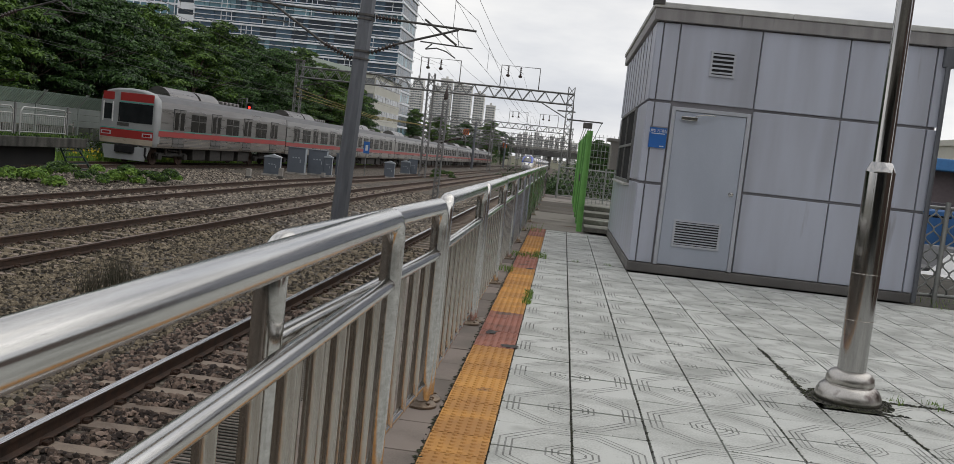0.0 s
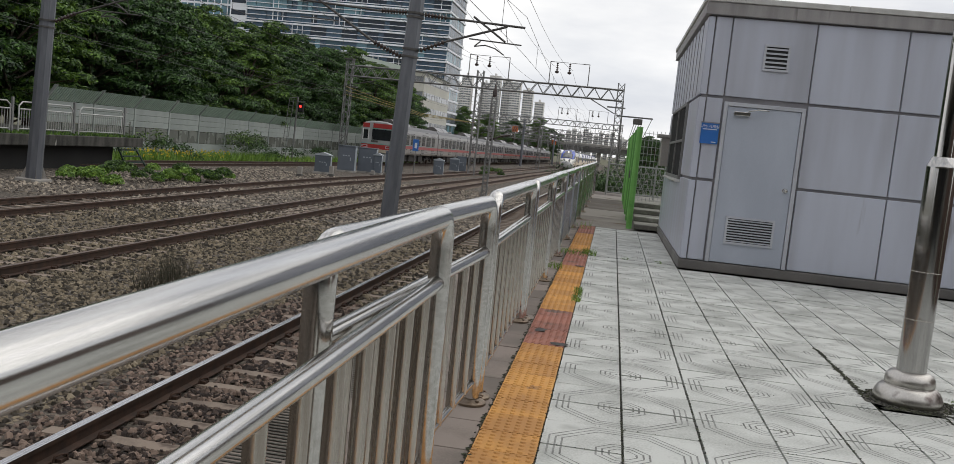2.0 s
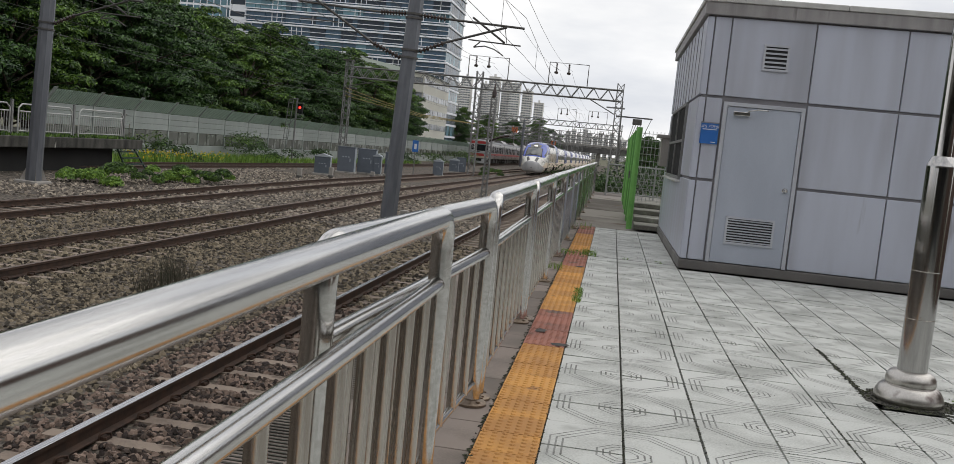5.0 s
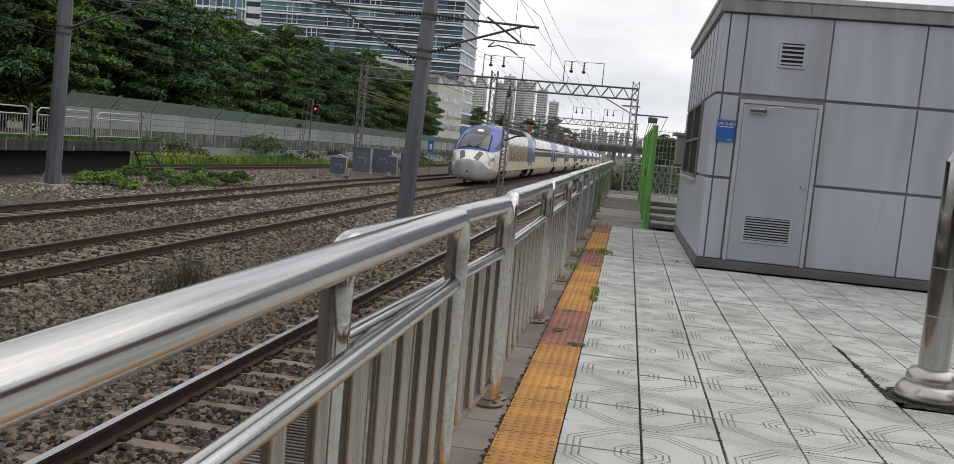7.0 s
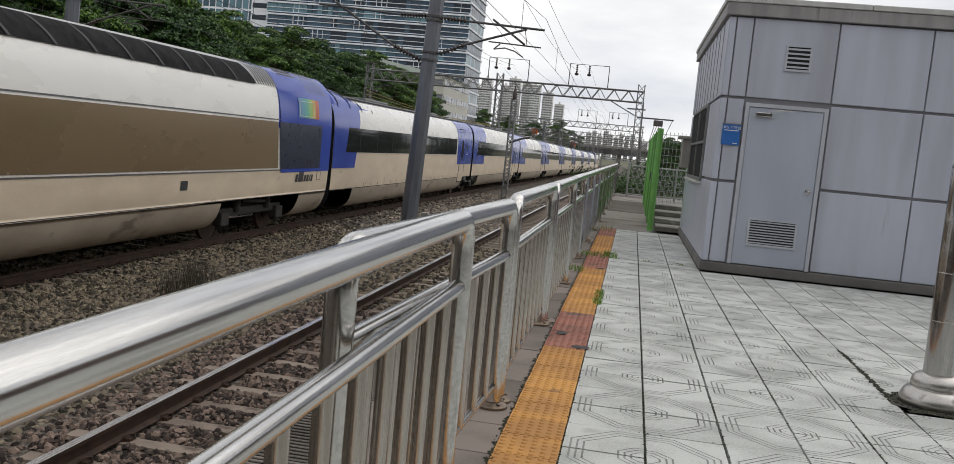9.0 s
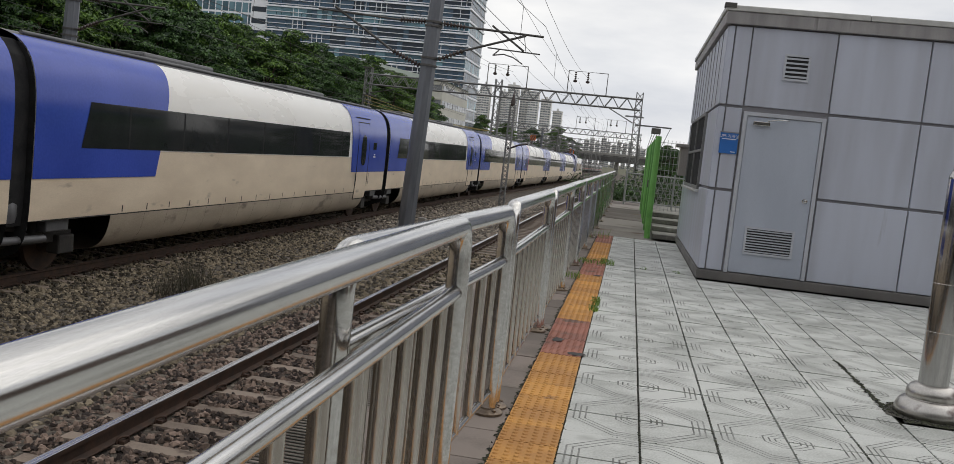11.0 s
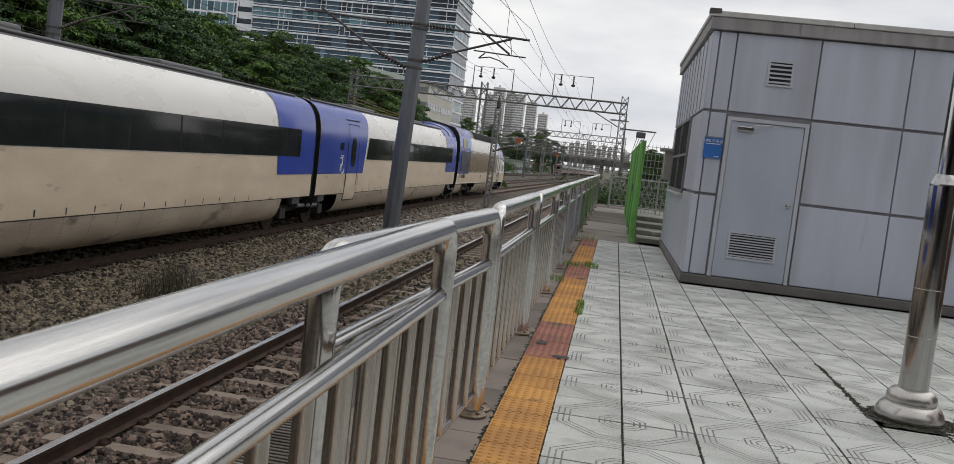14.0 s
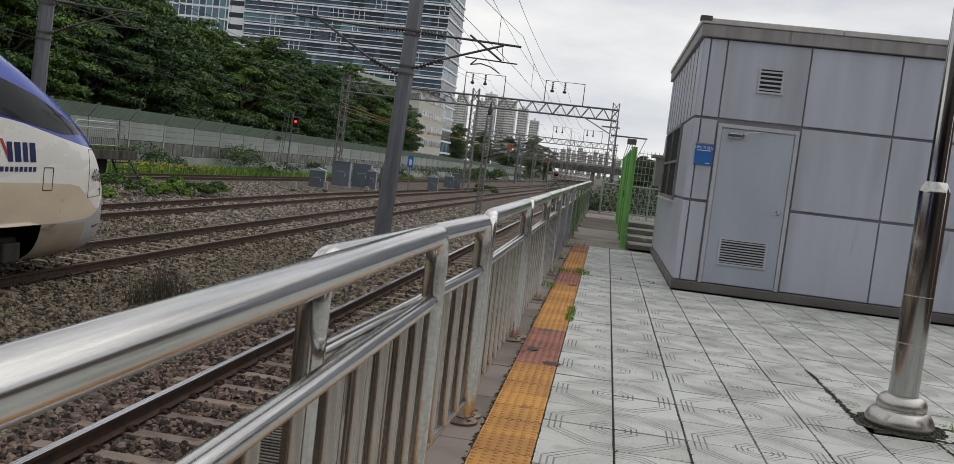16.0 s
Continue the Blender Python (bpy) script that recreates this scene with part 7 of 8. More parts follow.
def build_plants():
    kinds = [tree(11 + k, 10.2 + 0.5 * (k % 3), 3.1 + 0.25 * (k % 2), pose(-31, 33 + 6 * k, rail_z(33 + 6 * k)), LEAF if k % 2 == 0 else LEAFD, "broad-leaved green tree in full leaf behind the barrier") for k in range(4)]
    rng = random.Random(8)
    n = 0
    for row, (x0, ya, yb, step, s) in enumerate(((-29.8, 20, 127, 4.1, 0.86), (-34.0, 24, 146, 5.0, 1.04), (-39, 34, 164, 6.3, 1.2))):
        y = ya
        while y < yb:
            k = kinds[rng.randrange(4)]
            m = pose(x0 + rng.uniform(-1, 1), y, rail_z(y) - 0.2, rz=rng.uniform(0, 360))
            sc = s * rng.uniform(0.85, 1.12)
            c = copy_thing(k, m)
            c.scale = (sc * 1.08, sc * 1.08, sc)
            y += step * rng.uniform(0.8, 1.2)
            n += 1
    for k, (x, y, sc) in enumerate(((-46, 330, 1.5), (-38, 345, 1.4), (-30, 360, 1.5), (-52, 300, 1.3), (-60, 290, 1.4), (-26, 380, 1.3), (-70, 420, 1.9), (3.5, 95, 0.5), (6, 105, 0.55), (4.5, 120, 0.6), (9, 90, 0.55), (2.8, 60, 0.42), (5, 55, 0.45), (8, 66, 0.5), (14, 110, 0.7), (20, 130, 0.7), (11, 140, 0.7))):
        c = copy_thing(kinds[k % 4], pose(x, y, rail_z(y) - 0.3, rz=k * 70))
        c.scale = (sc, sc, sc)
        tagged(c, "dense green tree in the distance beyond the tracks")
    for k, (x, y, w, h) in enumerate(((-52, 296, 9, 5.5), (-38, 312, 8, 5.0), (-30, 335, 6, 4.5), (-24, 205, 2.5, 3.0), (-23.5, 180, 2.2, 2.6), (-23.6, 160, 2.4, 2.4), (-26, 250, 3.5, 3.6))):
        bush(140 + k, x, y, rail_z(y) - 0.4, w, h, LEAF if k in (3, 5) else LEAFD, "dense dark green thicket far along the line", 0.2, 420)
    # planting along the foot of the barrier
    bm = bmesh.new()
    grass(bm, -25.6, -23.6, 40, 66, 0, 5200, 0.55, 0.035, lambda y: rail_z(y) - 0.2)
    grass(bm, -25.6, -22.6, 66, 110, 0, 2600, 0.45, 0.05, lambda y: rail_z(y) - 0.2)
    o = part("tall_grass", bm, WEED)
    tagged(o, "bright green tall grass at the foot of the barrier", "grass", kind="stuff")
    bm = bmesh.new()
    r2 = random.Random(3)
    for _ in range(170):
        x, y = r2.uniform(-24.6, -23.5), r2.uniform(43, 55)
        z = rail_z(y) - 0.2 + r2.uniform(0.3, 0.75)
        a = r2.uniform(0, 3)
        s = 0.045
        bm.faces.new([bm.verts.new((x + s * math.cos(a + q), y + s * math.sin(a + q) * 0.6, z + s * math.sin(a + q))) for q in (0, 1.57, 3.14, 4.71)])
    o = part("wild_flowers", bm, FLOWER)
    tagged(o, "small yellow wild flowers in the grass", "flowers", kind="stuff")
    for k, (x, y, w, h, m) in enumerate(((-25.3, 47, 1.4, 1.9, LEAF), (-25.2, 50, 1.2, 1.4, LEAFD), (-25.2, 60, 1.3, 2.1, LEAF), (-25.1, 63, 1.4, 1.7, LEAFD), (-25.0, 68, 1.2, 1.2, LEAFD), (-25, 76, 1.3, 1.3, LEAFD), (-24.5, 90, 1.6, 1.3, LEAF), (-24, 102, 2.0, 1.4, LEAFD), (-23.5, 120, 2.2, 1.6, LEAF), (-23, 140, 2.4, 2.2, LEAF), (-25.4, 42.5, 1.0, 1.5, LEAFD))):
        bush(40 + k, x, y, rail_z(y) - 0.25, w, h, m, "leafy green shrub in front of the noise barrier", 0.09)
    for k, (x, y, w, h) in enumerate(((-17.9, 30.4, 1.4, 0.75), (-17.6, 32.0, 1.3, 0.8), (-17.4, 33.3, 0.8, 0.5), (-17.2, 34.7, 1.1, 0.72), (-17.0, 35.7, 1.0, 0.62), (-16.8, 36.6, 0.9, 0.6), (-16.5, 37.7, 0.5, 0.42), (-10.9, 87, 1.1, 0.9), (-11.5, 84, 0.8, 0.6))):
        bush(70 + k, x, y, rail_z(y) - 0.2, w, h, WEED if k % 3 == 0 else LEAF, "low leafy weeds growing in the ballast", 0.075, 1500)
    # dry weeds by the express track
    bm = bmesh.new()
    for cx, cy in ((-6.6, 13.6), (-6.45, 13.9), (-6.7, 13.2), (-6.9, 14.2)):
        grass(bm, cx - 0.18, cx + 0.18, cy - 0.25, cy + 0.25, rail_z(14) - 0.2, 90, 0.5, 0.006)
    o = part("dry_weeds", bm, DRYWEED)
    tagged(o, "thin dry weeds standing in the ballast", "weeds", kind="stuff")
    # weeds in the platform joints
    for k, (x, y, r, n, h) in enumerate(((-0.32, 12.7, 0.1, 70, 0.08), (-0.12, 12.68, 0.1, 70, 0.07), (0.02, 12.75, 0.07, 80, 0.12), (-0.36, 10.9, 0.08, 60, 0.1), (0.0, 9.2, 0.03, 40, 0.07), (0.0, 8.6, 0.03, 50, 0.08), (0.0, 8.95, 0.03, 30, 0.06), (-0.3, 17.3, 0.2, 50, 0.15), (2.6, 6.28, 0.04, 8, 0.07), (2.85, 6.28, 0.05, 10, 0.06), (0.5, 12.68, 0.05, 10, 0.035), (0.95, 12.68, 0.05, 10, 0.035), (5.5, 12.6, 0.3, 80, 0.12))):
        rng2 = np.random.default_rng(90 + k)
        verts, polys = [], []
        leaf_cloud(rng2, [(rng2.uniform(-r, r), rng2.uniform(-r, r) * 1.4, h * 0.35, h * 0.55) for _ in range(4)], n / (4 * (h * 0.55) ** 2), 0.011, verts, polys, 0.8)
        me = bpy.data.meshes.new("weed_tuft")
        me.from_pydata(verts, [], polys)
        me.materials.append(WEED)
        bm = bmesh.new()
        bm.from_mesh(me)
        grass(bm, -r * 1.3, r * 1.3, -r * 2.2, r * 2.2, 0, n, h * 0.8, 0.004)
        bm.to_mesh(me)
        bm.free()
        o = new("weed_tuft", me)
        o.matrix_basis = pose(x, y, 0.003)
        tagged(o, "small green weed growing from a paving joint", "weed", "weeds in the paving")
    for k, (x, y, w, h) in enumerate(((-0.75, 37.5, 1.0, 1.9), (0.0, 39.5, 1.2, 1.6), (2.2, 38.5, 1.8, 2.3), (1.0, 41, 1.5, 2.0), (4.2, 40, 1.5, 2.6), (-1.0, 42, 0.9, 2.2))):
        bush(110 + k, x, y, -0.9, w, h, LEAFD, "dark green shrub beyond the end fence", 0.07, 900)


# ---- end of the platform: green fence, grey fences ----
def build_end():
    g = thing("green_fence", pose(0.645, 18.37, 0), "bright green painted steel slat fence along the walkway", "fence")
    bm = bmesh.new()
    tube(bm, [(0, 0, 0), (0, 0, 2.02)], 0.06, 10)
    part("post", bm, GREEN, g)
    bm = bmesh.new()
    box(bm, -0.012, 0.012, -0.012, 0.03, 0.08, 1.96, 0, 0.004)
    slat = mesh_of("slat", bm, GREEN)
    for k in range(96):
        again("slat", slat, g, pose(random.uniform(-0.012, 0.012), 0.14 + k * 0.13, random.uniform(-0.01, 0.01), 0, random.uniform(-0.4, 0.4)))
    for k in range(1, 6):
        bm = bmesh.new()
        tube(bm, [(0.0, 2.3 * k, 0), (0.0, 2.3 * k, 2.02)], 0.05, 10)
        part("post", bm, GREEN, g)
    for zz in (0.3, 1.0, 1.75):
        bm = bmesh.new()
        box(bm, 0.03, 0.06, 0.05, 12.6, zz, zz + 0.05)
        part("cross_rail", bm, GREEN, g)
    bm = bmesh.new()
    box(bm, -0.07, -0.02, 2.4, 2.6, 0.95, 1.12, 0, 0.01)
    part("latch", bm, IRON, g)
    # ornamental grey fence across the end
    f = thing("ornamental_fence", pose(0, 33.5, -0.03), "grey metal fence with ring pattern across the platform end", "fence")
    for xx in (0.05, 1.75, 3.4):
        bm = bmesh.new()
        tube(bm, [(xx, 0, -0.2), (xx, 0, 1.25)], 0.035, 8)
        part("post", bm, WIREGREY, f)
    bm = bmesh.new()
    for zz in (0.12, 1.15):
        tube(bm, [(0.05, 0, zz), (3.4, 0, zz)], 0.025, 6)
    part("rail", bm, WIREGREY, f)
    bm = bmesh.new()
    tube(bm, [(0.115 * math.cos(a), 0, 0.115 * math.sin(a)) for a in (k * math.pi / 3 for k in range(7))], 0.012, 4, caps=False)
    ring = mesh_of("ring", bm, WIREGREY)
    for i in range(15):
        for j in range(5):
            again("ring", ring, f, pose(0.18 + i * 0.225 + (0.11 if j % 2 else 0), 0, 0.23 + j * 0.2))
    # tall mesh fence behind the house
    m = thing("mesh_fence", pose(0.75, 24.5, 0), "tall galvanised wire mesh fence", "fence")
    bm = bmesh.new()
    for k in range(28):
        tube(bm, [(k * 0.1, 0, 0), (k * 0.1, 0, 2.15)], 0.006, 4, caps=False)
    for k in range(12):
        tube(bm, [(0, 0, 0.1 + k * 0.18), (2.7, 0, 0.1 + k * 0.18)], 0.006, 4, caps=False)
    part("mesh", bm, WIREGREY, m)
    bm = bmesh.new()
    tube(bm, [(0, 0, 0), (0, 0, 2.2)], 0.03, 8)
    part("post", bm, WIREGREY, m)
    # steps beside the green fence
    s = thing("concrete_steps", pose(0.75, 18.4, 0), "low grey concrete steps beside the house", "steps")
    for k in range(4):
        bm = bmesh.new()
        box(bm, 0, 1.3, k * 0.9, 4.0, k * 0.1, 0.1 + k * 0.1, 0, 0.015)
        part("step", bm, DARKCONC, s)
    # ornamental fence and town beyond the house
    f2 = thing("ornamental_fence", pose(5.3, 12.6, 0.0), "grey wavy-bar metal fence beside the house", "fence")
    for yy in (0, 1.2, 2.4):
        bm = bmesh.new()
        tube(bm, [(yy * 0.9, yy * 0.25, -0.1), (yy * 0.9, yy * 0.25, 1.38)], 0.035, 8)
        part("post", bm, WIREGREY, f2)
    bm = bmesh.new()
    for zz in (0.12, 1.3):
        tube(bm, [(-0.3, 0, zz), (2.6, 0.7, zz)], 0.025, 6)
    part("rail", bm, WIREGREY, f2)
    bm = bmesh.new()
    for k in range(28):
        x = -0.28 + k * 0.105
        tube(bm, [(x + 0.05 * math.sin(q * 0.785 + (3.14 if k % 2 else 0)), x * 0.25 + 0.07, 0.12 + 0.0295 * q) for q in range(41)], 0.012, 5, caps=False)
    part("wavy_bars", bm, WIREGREY, f2)
    dp = thing("downpipe", pose(4.95, 12.43, 0), "dark grey rainwater downpipe at the house corner", "downpipe")
    bm = bmesh.new()
    tube(bm, [(0.02, 0, 0.02), (0.02, 0, 3.3)], 0.032, 10)
    box(bm, -0.05, 0.12, -0.03, 0.2, 3.1, 3.36, 0, 0.02)
    part("pipe", bm, POLEM, dp)


# ---- vehicles parked below the platform ----
def parked_car(m, length, width, height, paint, label, tall=False):
    t = thing("car", m, label, "car", "parked cars")
    h, l, w = height, length, width / 2
    side = [(0, 0.3), (0, 0.75), (0.1, 0.85), (0.28 * l, 0.55 * h + 0.1), (0.38 * l, h), (0.78 * l, h), (0.95 * l, 0.62 * h), (l, 0.58 * h), (l, 0.3)]
    if tall:
        side = [(0, 0.3), (0, 0.5 * h), (0.08 * l, 0.6 * h), (0.16 * l, h), (0.97 * l, h), (l, 0.95 * h), (l, 0.3)]
    bm = bmesh.new()
    rings = [[bm.verts.new((x * (0.86 if z > 0.62 * h else 1.0), y, z)) for y, z in side] for x in (-w, -w * 0.94, w * 0.94, w)]
    for r, k in ((rings[0], 0.97), (rings[3], 0.97)):
        for v in r:
            v.co.z = 0.3 + (v.co.z - 0.3) * k
    for q, r in zip(rings, rings[1:]):
        for k in range(len(side)):
            bm.faces.new((q[k], q[(k + 1) % len(side)], r[(k + 1) % len(side)], r[k]))
    bm.faces.new(rings[0])
    bm.faces.new(rings[3])
    body = part("body", bm, paint, t)
    ya, yb = (0.2 * l, 0.42 * l) if tall else (0.36 * l, 0.76 * l)
    for sx in (-1, 1):
        bm = bmesh.new()
        box(bm, sx * w * 0.87 - 0.02, sx * w * 0.87 + 0.02, ya, yb, 0.66 * h, 0.92 * h, 0, 0.01)
        part("side_window", bm, KGLASS, body)
    bm = bmesh.new()
    box(bm, -w * 0.75, w * 0.75, -0.02, 0.03, 0.56 if tall else 0.62, 0.74, 0, 0.01)
    part("grille", bm, RUBBER, body)
    for sx in (-1, 1):
        bm = bmesh.new()
        box(bm, sx * w * 0.8 - 0.14, sx * w * 0.8 + 0.1, -0.025, 0.05, 0.6, 0.74, 0, 0.02)
        part("headlight", bm, WHITEP, body)
        for yy in (0.18 * l, 0.8 * l):
            bm = bmesh.new()
            disc_x(bm, sx * (w - 0.2), sx * (w + 0.01), yy, 0.31, 0.31, 20)
            tyre = part("wheel", bm, RUBBER, t)
            bm = bmesh.new()
            disc_x(bm, sx * (w + 0.005), sx * (w + 0.02), yy, 0.31, 0.19, 14)
            part("rim", bm, GUARDRAIL, tyre)
    return t


def build_parked():
    ground = lambda y: rail_z(y) - 0.22
    parked_car(pose(9.3, 24.6, ground(25), rz=-78), 4.5, 1.8, 1.45, WHITEP, "white saloon car parked below the platform fence")
    parked_car(pose(9.9, 27.9, ground(28), rz=-78), 4.4, 1.8, 1.46, KROOF, "dark grey saloon car parked below the platform fence")
    parked_car(pose(11.4, 33.4, ground(33), rz=-80), 5.2, 1.9, 2.5, mat("van_blue", (0.05, 0.17, 0.42), (0.04, 0.13, 0.33), 0.3, 0, 1, 30), "blue delivery van parked below the platform fence", True)


# ---- far buildings ----
def block(name, x0, x1, y0, y1, z0, z1, floor, bay, wall, glass, label, category="building", band=0.55, roof=True, sides=("front", "right"), group="buildings beyond the line", vary=None, mull=True):
    t = thing(name, pose(0, 0, 0), label, category, group)
    bm = bmesh.new()
    box(bm, x0, x1, y0, y1, z0, z1)
    wl_ = part("wall", bm, wall, t)
    for side in sides:
        rows = bmesh.new()
        frames = bmesh.new()
        z = z0 + floor * 0.3
        length = (x1 - x0) if side == "front" else (y1 - y0)
        while z + floor * band < z1 - 0.3:
            n = max(1, int(length / bay))
            for k in range(n):
                a, b = (k + 0.08) * length / n, (k + 0.92) * length / n
                if side == "front":
                    box(rows, x0 + a, x0 + b, y0 - 0.06, y0 + 0.1, z, z + floor * band)
                else:
                    box(rows, x1 - 0.1, x1 + 0.06, y0 + a, y0 + b, z, z + floor * band)
            if side == "front":
                box(frames, x0, x1, y0 - 0.35, y0, z + floor * band + 0.1, z + floor * band + 0.35)
            z += floor
        part("glazing_strip", rows, glass, wl_, kind="stuff")
        if mull and side == "front":
            part("floor_ledge", frames, wall, wl_)
        else:
            frames.free()
    if roof:
        bm = bmesh.new()
        box(bm, x0 - 0.3, x1 + 0.3, y0 - 0.3, y1 + 0.3, z1, z1 + 0.6)
        box(bm, (x0 * 0.6 + x1 * 0.4), (x0 * 0.4 + x1 * 0.6), y0 + 2, y0 + 6, z1 + 0.6, z1 + 3.5)
        part("roof", bm, wall, t)
    return t


def build_city():
    rng = random.Random(21)
    # office tower: ribbon floors, deep bands of glass, a glazed end
    t = thing("office_tower", pose(0, 0, 0), "tall office tower with white floor bands and dark glass", "office tower", "buildings beyond the line")
    x0, x1, y0, y1, top = -107, -48.5, 250, 275, 66
    bm = bmesh.new()
    box(bm, x0 + 0.4, x1, y0 + 0.6, y1, -4, top)
    core = part("wall", bm, TOWERG, t)
    fl = 3.35
    bm = bmesh.new()
    box(bm, 0, 0.14, 0.1, 0.6, 0, fl - 1)
    mullion = mesh_of("mullion", bm, TOWERW)
    z = 2.0
    k = 0
    while z < top - 1:
        bm = bmesh.new()
        box(bm, x0, x1 + 0.3, y0 - 0.35, y0 + 0.6, z, z + 0.42)
        box(bm, x0, x1 + 0.3, y0 - 0.15, y0 + 0.6, z + 0.8, z + 0.98)
        box(bm, x0, x1 + 0.3, y0 - 0.1, y0 + 0.6, z + 2.05, z + 2.2)
        box(bm, x1, x1 + 0.5, y0, y1, z + 0.1, z + 0.65)
        part("floor_band", bm, TOWERW, core)
        bm = bmesh.new()
        x = x0
        while x < x1 - 1:
            w = rng.choice((1.5, 1.5, 3.0, 4.5))
            if rng.random() < 0.75:
                box(bm, x + 0.06, min(x + w, x1) - 0.06, y0 + 0.3, y0 + 0.6, z + 1.02, z + fl - 0.03)
            x += w
        y = y0 + 0.5
        while y < y1 - 2:
            box(bm, x1, x1 + 0.2, y + 0.08, y + 2.9, z + 0.7, z + fl + 0.05)
            y += 3
        part("glazing_strip", bm, TOWERT if k % 3 == 0 else TOWERG, core, kind="stuff")
        x = x0 + 2
        while x < x1 - 1:
            if rng.random() < 0.55:
                for q in range(rng.choice((1, 2, 3))):
                    again("mullion", mullion, core, pose(x + q * 1.5, y0, z + 1))
            x += 6
        z += fl
        k += 1
    block("office_annex", -112.5, -107.4, 252, 272, -4, 64, 3.35, 5.2, TOWERW, TOWERG, "white office annex with grouped square windows", "office building", 0.42, mull=False)
    block("glass_office", -150, -113, 256, 276, -4, 60, 3.35, 2.0, TOWERW, TOWERT, "blue glass office building with white mullions", "office building", 0.82, mull=False)
    # cream hall with pale gable roof
    c = block("cream_building", -78, -42.0, 196, 226, -4, 15.2, 3.2, 3.0, CREAMB, APTG, "cream mid-rise building with a pale low-pitched roof", "building", 0.4, False)
    bm = bmesh.new()
    vs = [bm.verts.new(p) for p in ((-78.5, 195.5, 15.2), (-41.5, 195.5, 15.2), (-41.5, 226, 15.2), (-78.5, 226, 15.2), (-60, 195.5, 18.2), (-60, 226, 18.2))]
    for f in ((0, 1, 4), (1, 2, 5, 4), (2, 3, 5), (3, 0, 4, 5)):
        bm.faces.new([vs[i] for i in f])
    part("roof", bm, ROOFPALE, c)
    # apartment slabs far down the line
    for x0, x1, y, top in ((-210, -199, 1112, 62), (-199, -190, 1100, 68), (-189, -177, 1090, 79), (-167, -156, 1100, 73), (-155, -142, 1085, 81), (-141, -131, 1100, 78), (-130, -118, 1090, 76), (-116, -104, 1105, 69), (-102, -91, 1120, 57), (-176, -168, 1150, 60), (-70, -63, 1300, 30), (-62, -56, 1310, 34), (-54, -48, 1300, 28), (-47, -40, 1330, 36), (-39, -33, 1300, 30), (-31, -25, 1310, 27), (-24, -18, 1300, 32), (-16, -10, 1320, 30), (-8, -2, 1300, 34), (4, 16, 1310, 26)):
        block("apartment_block", x0, x1, y, y + 14, -8, top, 2.9, 2.6, APTW, APTG, "high-rise apartment block far down the line, paled for haze", "apartment block", 0.5, mull=False, sides=("front",), group="apartment blocks")
    # road bridge over the line
    b = thing("road_bridge", pose(0, 0, 0), "road bridge crossing the tracks, underside shade put into its dark deck", "bridge")
    # darkness under the bridge is put into the deck's colour and depth
    bm = bmesh.new()
    box(bm, -75, 30, 395, 409, 2.0, 4.9, 0, 0.05)
    part("deck", bm, mat("bridge_shade_concrete", (0.15, 0.145, 0.14), (0.07, 0.068, 0.066), 0.9, 0, 0.3, 5), b)
    bm = bmesh.new()
    box(bm, -75, 30, 394.6, 395, 4.6, 5.6)
    part("parapet", bm, CONCRETE, b)
    for x in (-58, -34, -27, -6.5, 8, 22):
        bm = bmesh.new()
        box(bm, x - 0.8, x + 0.8, 397, 408, -6, 2.0, 0, 0.1)
        part("pier", bm, DARKCONC, b)
    bm = bmesh.new()
    for k in range(30):
        box(bm, -74 + 3.5 * k, -73.9 + 3.5 * k, 394.7, 394.8, 5.6, 7.2)
    for zz in (6.0, 6.6, 7.1):
        box(bm, -75, 30, 394.72, 394.78, zz, zz + 0.08)
    part("handrail", bm, LATTICE, b)
    w = thing("red_hoarding", pose(-33, 330, -3), "long dull red hoarding beside the line", "hoarding")
    bm = bmesh.new()
    box(bm, -14, 4, 0, 0.3, 2.2, 3.4, 0, 0.05)
    part("board", bm, MRED, w)
    bm = bmesh.new()
    for k in range(5):
        box(bm, -13.5 + 4 * k, -13.2 + 4 * k, 0.3, 0.6, 0, 3)
    part("post", bm, IRON, w)
    # low town to the side
    block("low_house", 9.5, 15, 34, 42, -1.6, 1.3, 2.7, 2.2, mat("brown_facade", (0.13, 0.11, 0.11), (0.08, 0.065, 0.065), 0.7, 0, 0.5, 8), APTG, "grey-brown low building beyond the fence", "building", 0.4, False, ("front",))
    block("blue_roofed_shop", 13, 22, 40, 52, -1.6, 2.6, 2.7, 2.4, mat("mauve_render", (0.2, 0.165, 0.175), (0.14, 0.115, 0.12), 0.8, 0, 0.5, 8), APTG, "dull mauve shop with a bright blue roof beyond the fence", "shop", 0.4, False, ("front",))
    bm = bmesh.new()
    box(bm, 12.5, 22.5, 39, 53, 2.6, 3.1, 0, 0.05)
    o = part("blue_roof", bm, mat("blue_roof_paint", (0.06, 0.22, 0.5), (0.05, 0.18, 0.42), 0.5), bpy.data.objects["blue_roofed_shop"])
    for k in range(9):
        x = 12 + k * 9
        block("town_house", x, x + 7, 75 + (k * 17) % 40, 90 + (k * 17) % 40, -1.6, 4 + (k * 7) % 6, 2.9, 2.5, CREAMB if k % 2 else APTW, APTG, "low pale town house beyond the line", "house", 0.4, True, ("front",), group="town houses")


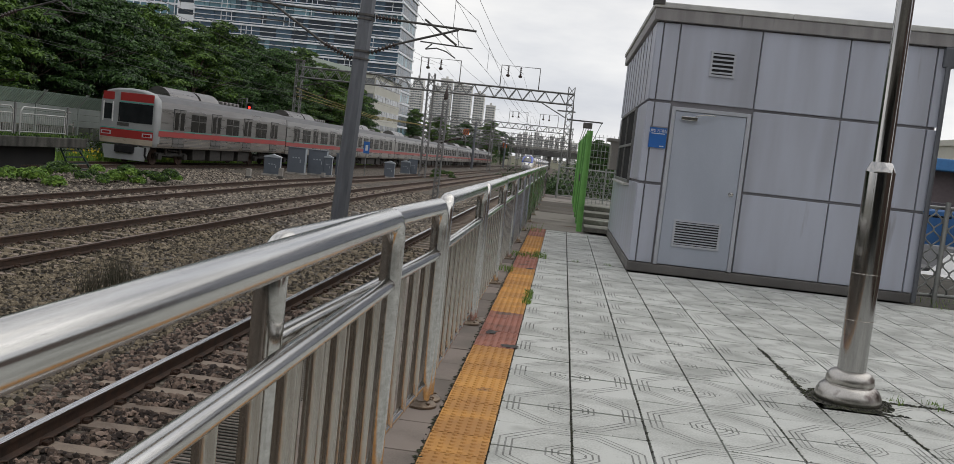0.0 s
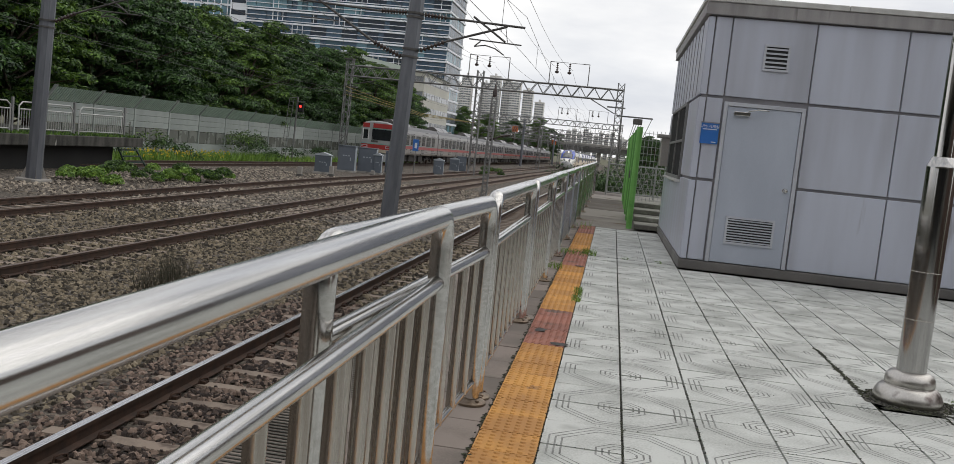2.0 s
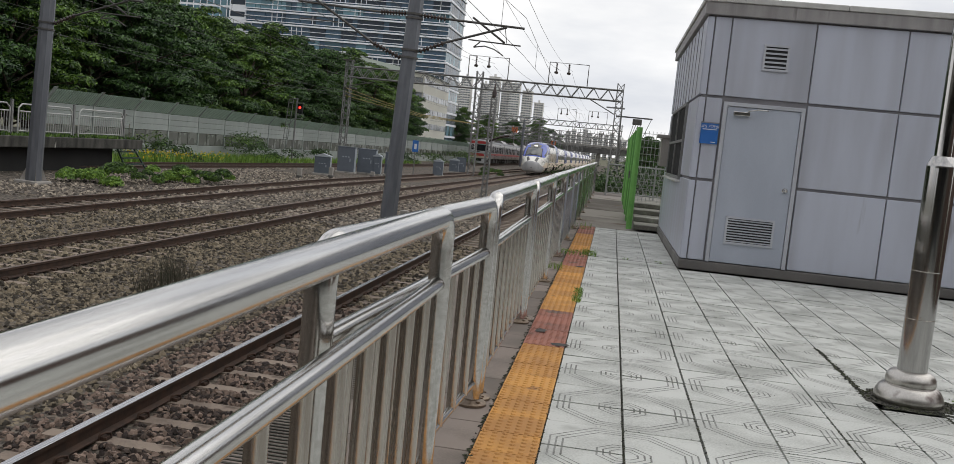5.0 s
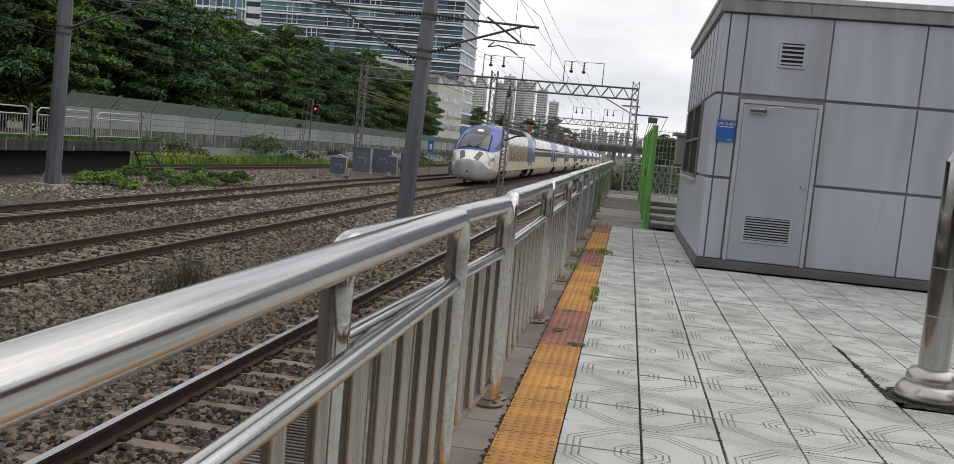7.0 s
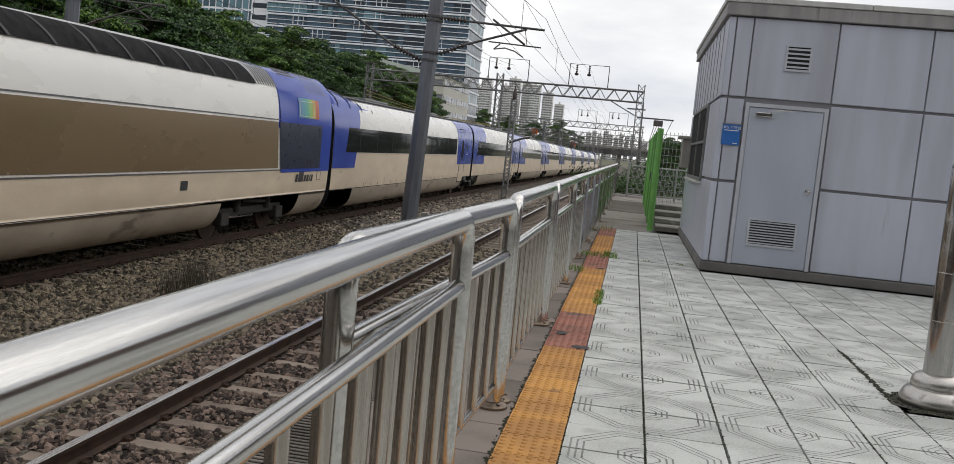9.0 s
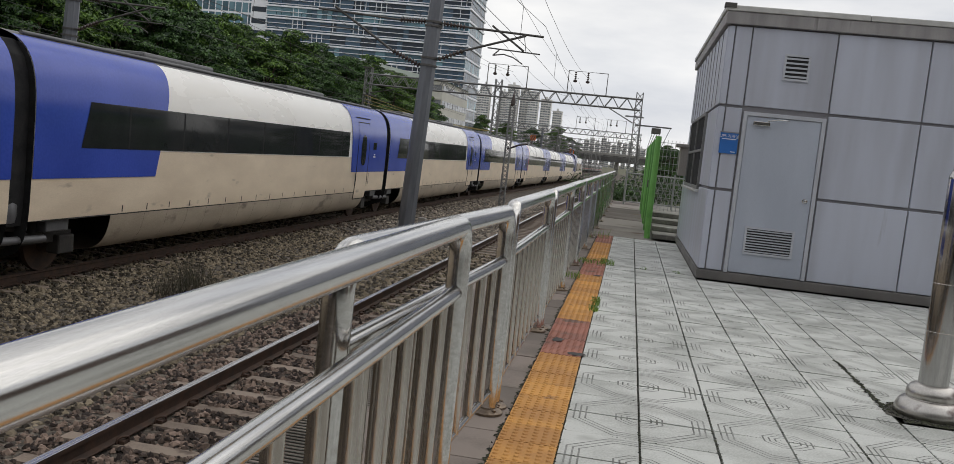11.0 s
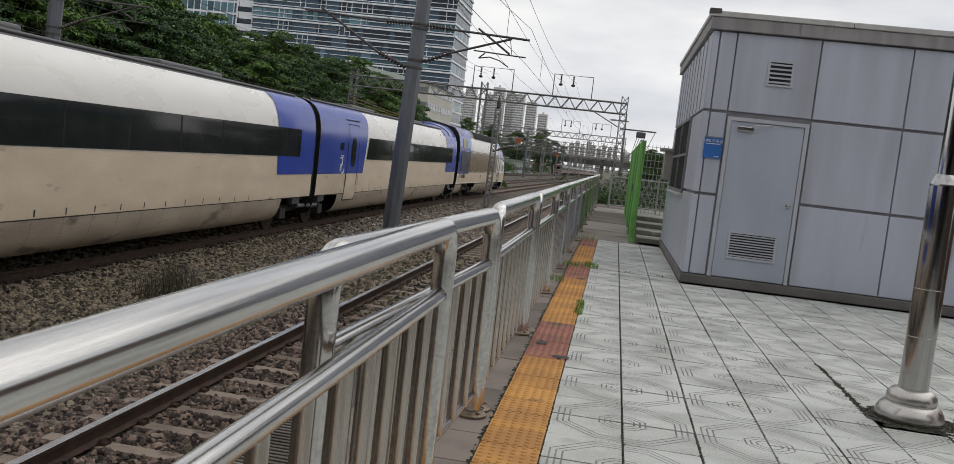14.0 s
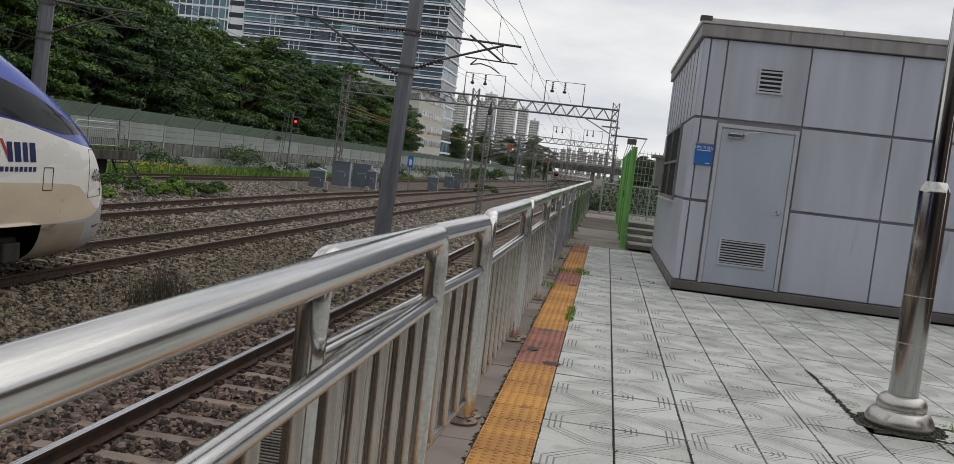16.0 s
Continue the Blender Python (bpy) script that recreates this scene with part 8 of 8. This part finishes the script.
def build_far():
    build_overhead()
    build_trackside()
    build_opposite()
    build_plants()
    build_end()
    build_parked()
    build_city()


build_ground()
for key, shiny in (("near", True), ("express", False), ("third", False), ("metro", False)):
    build_track(key, -20, 420 if key != "near" else 200, shiny)
build_ballast()
plat = build_platform()
build_dark_surround()
build_railing()
build_house()
build_lamp()
build_trains()
build_far()
build_paving(plat)
motions()
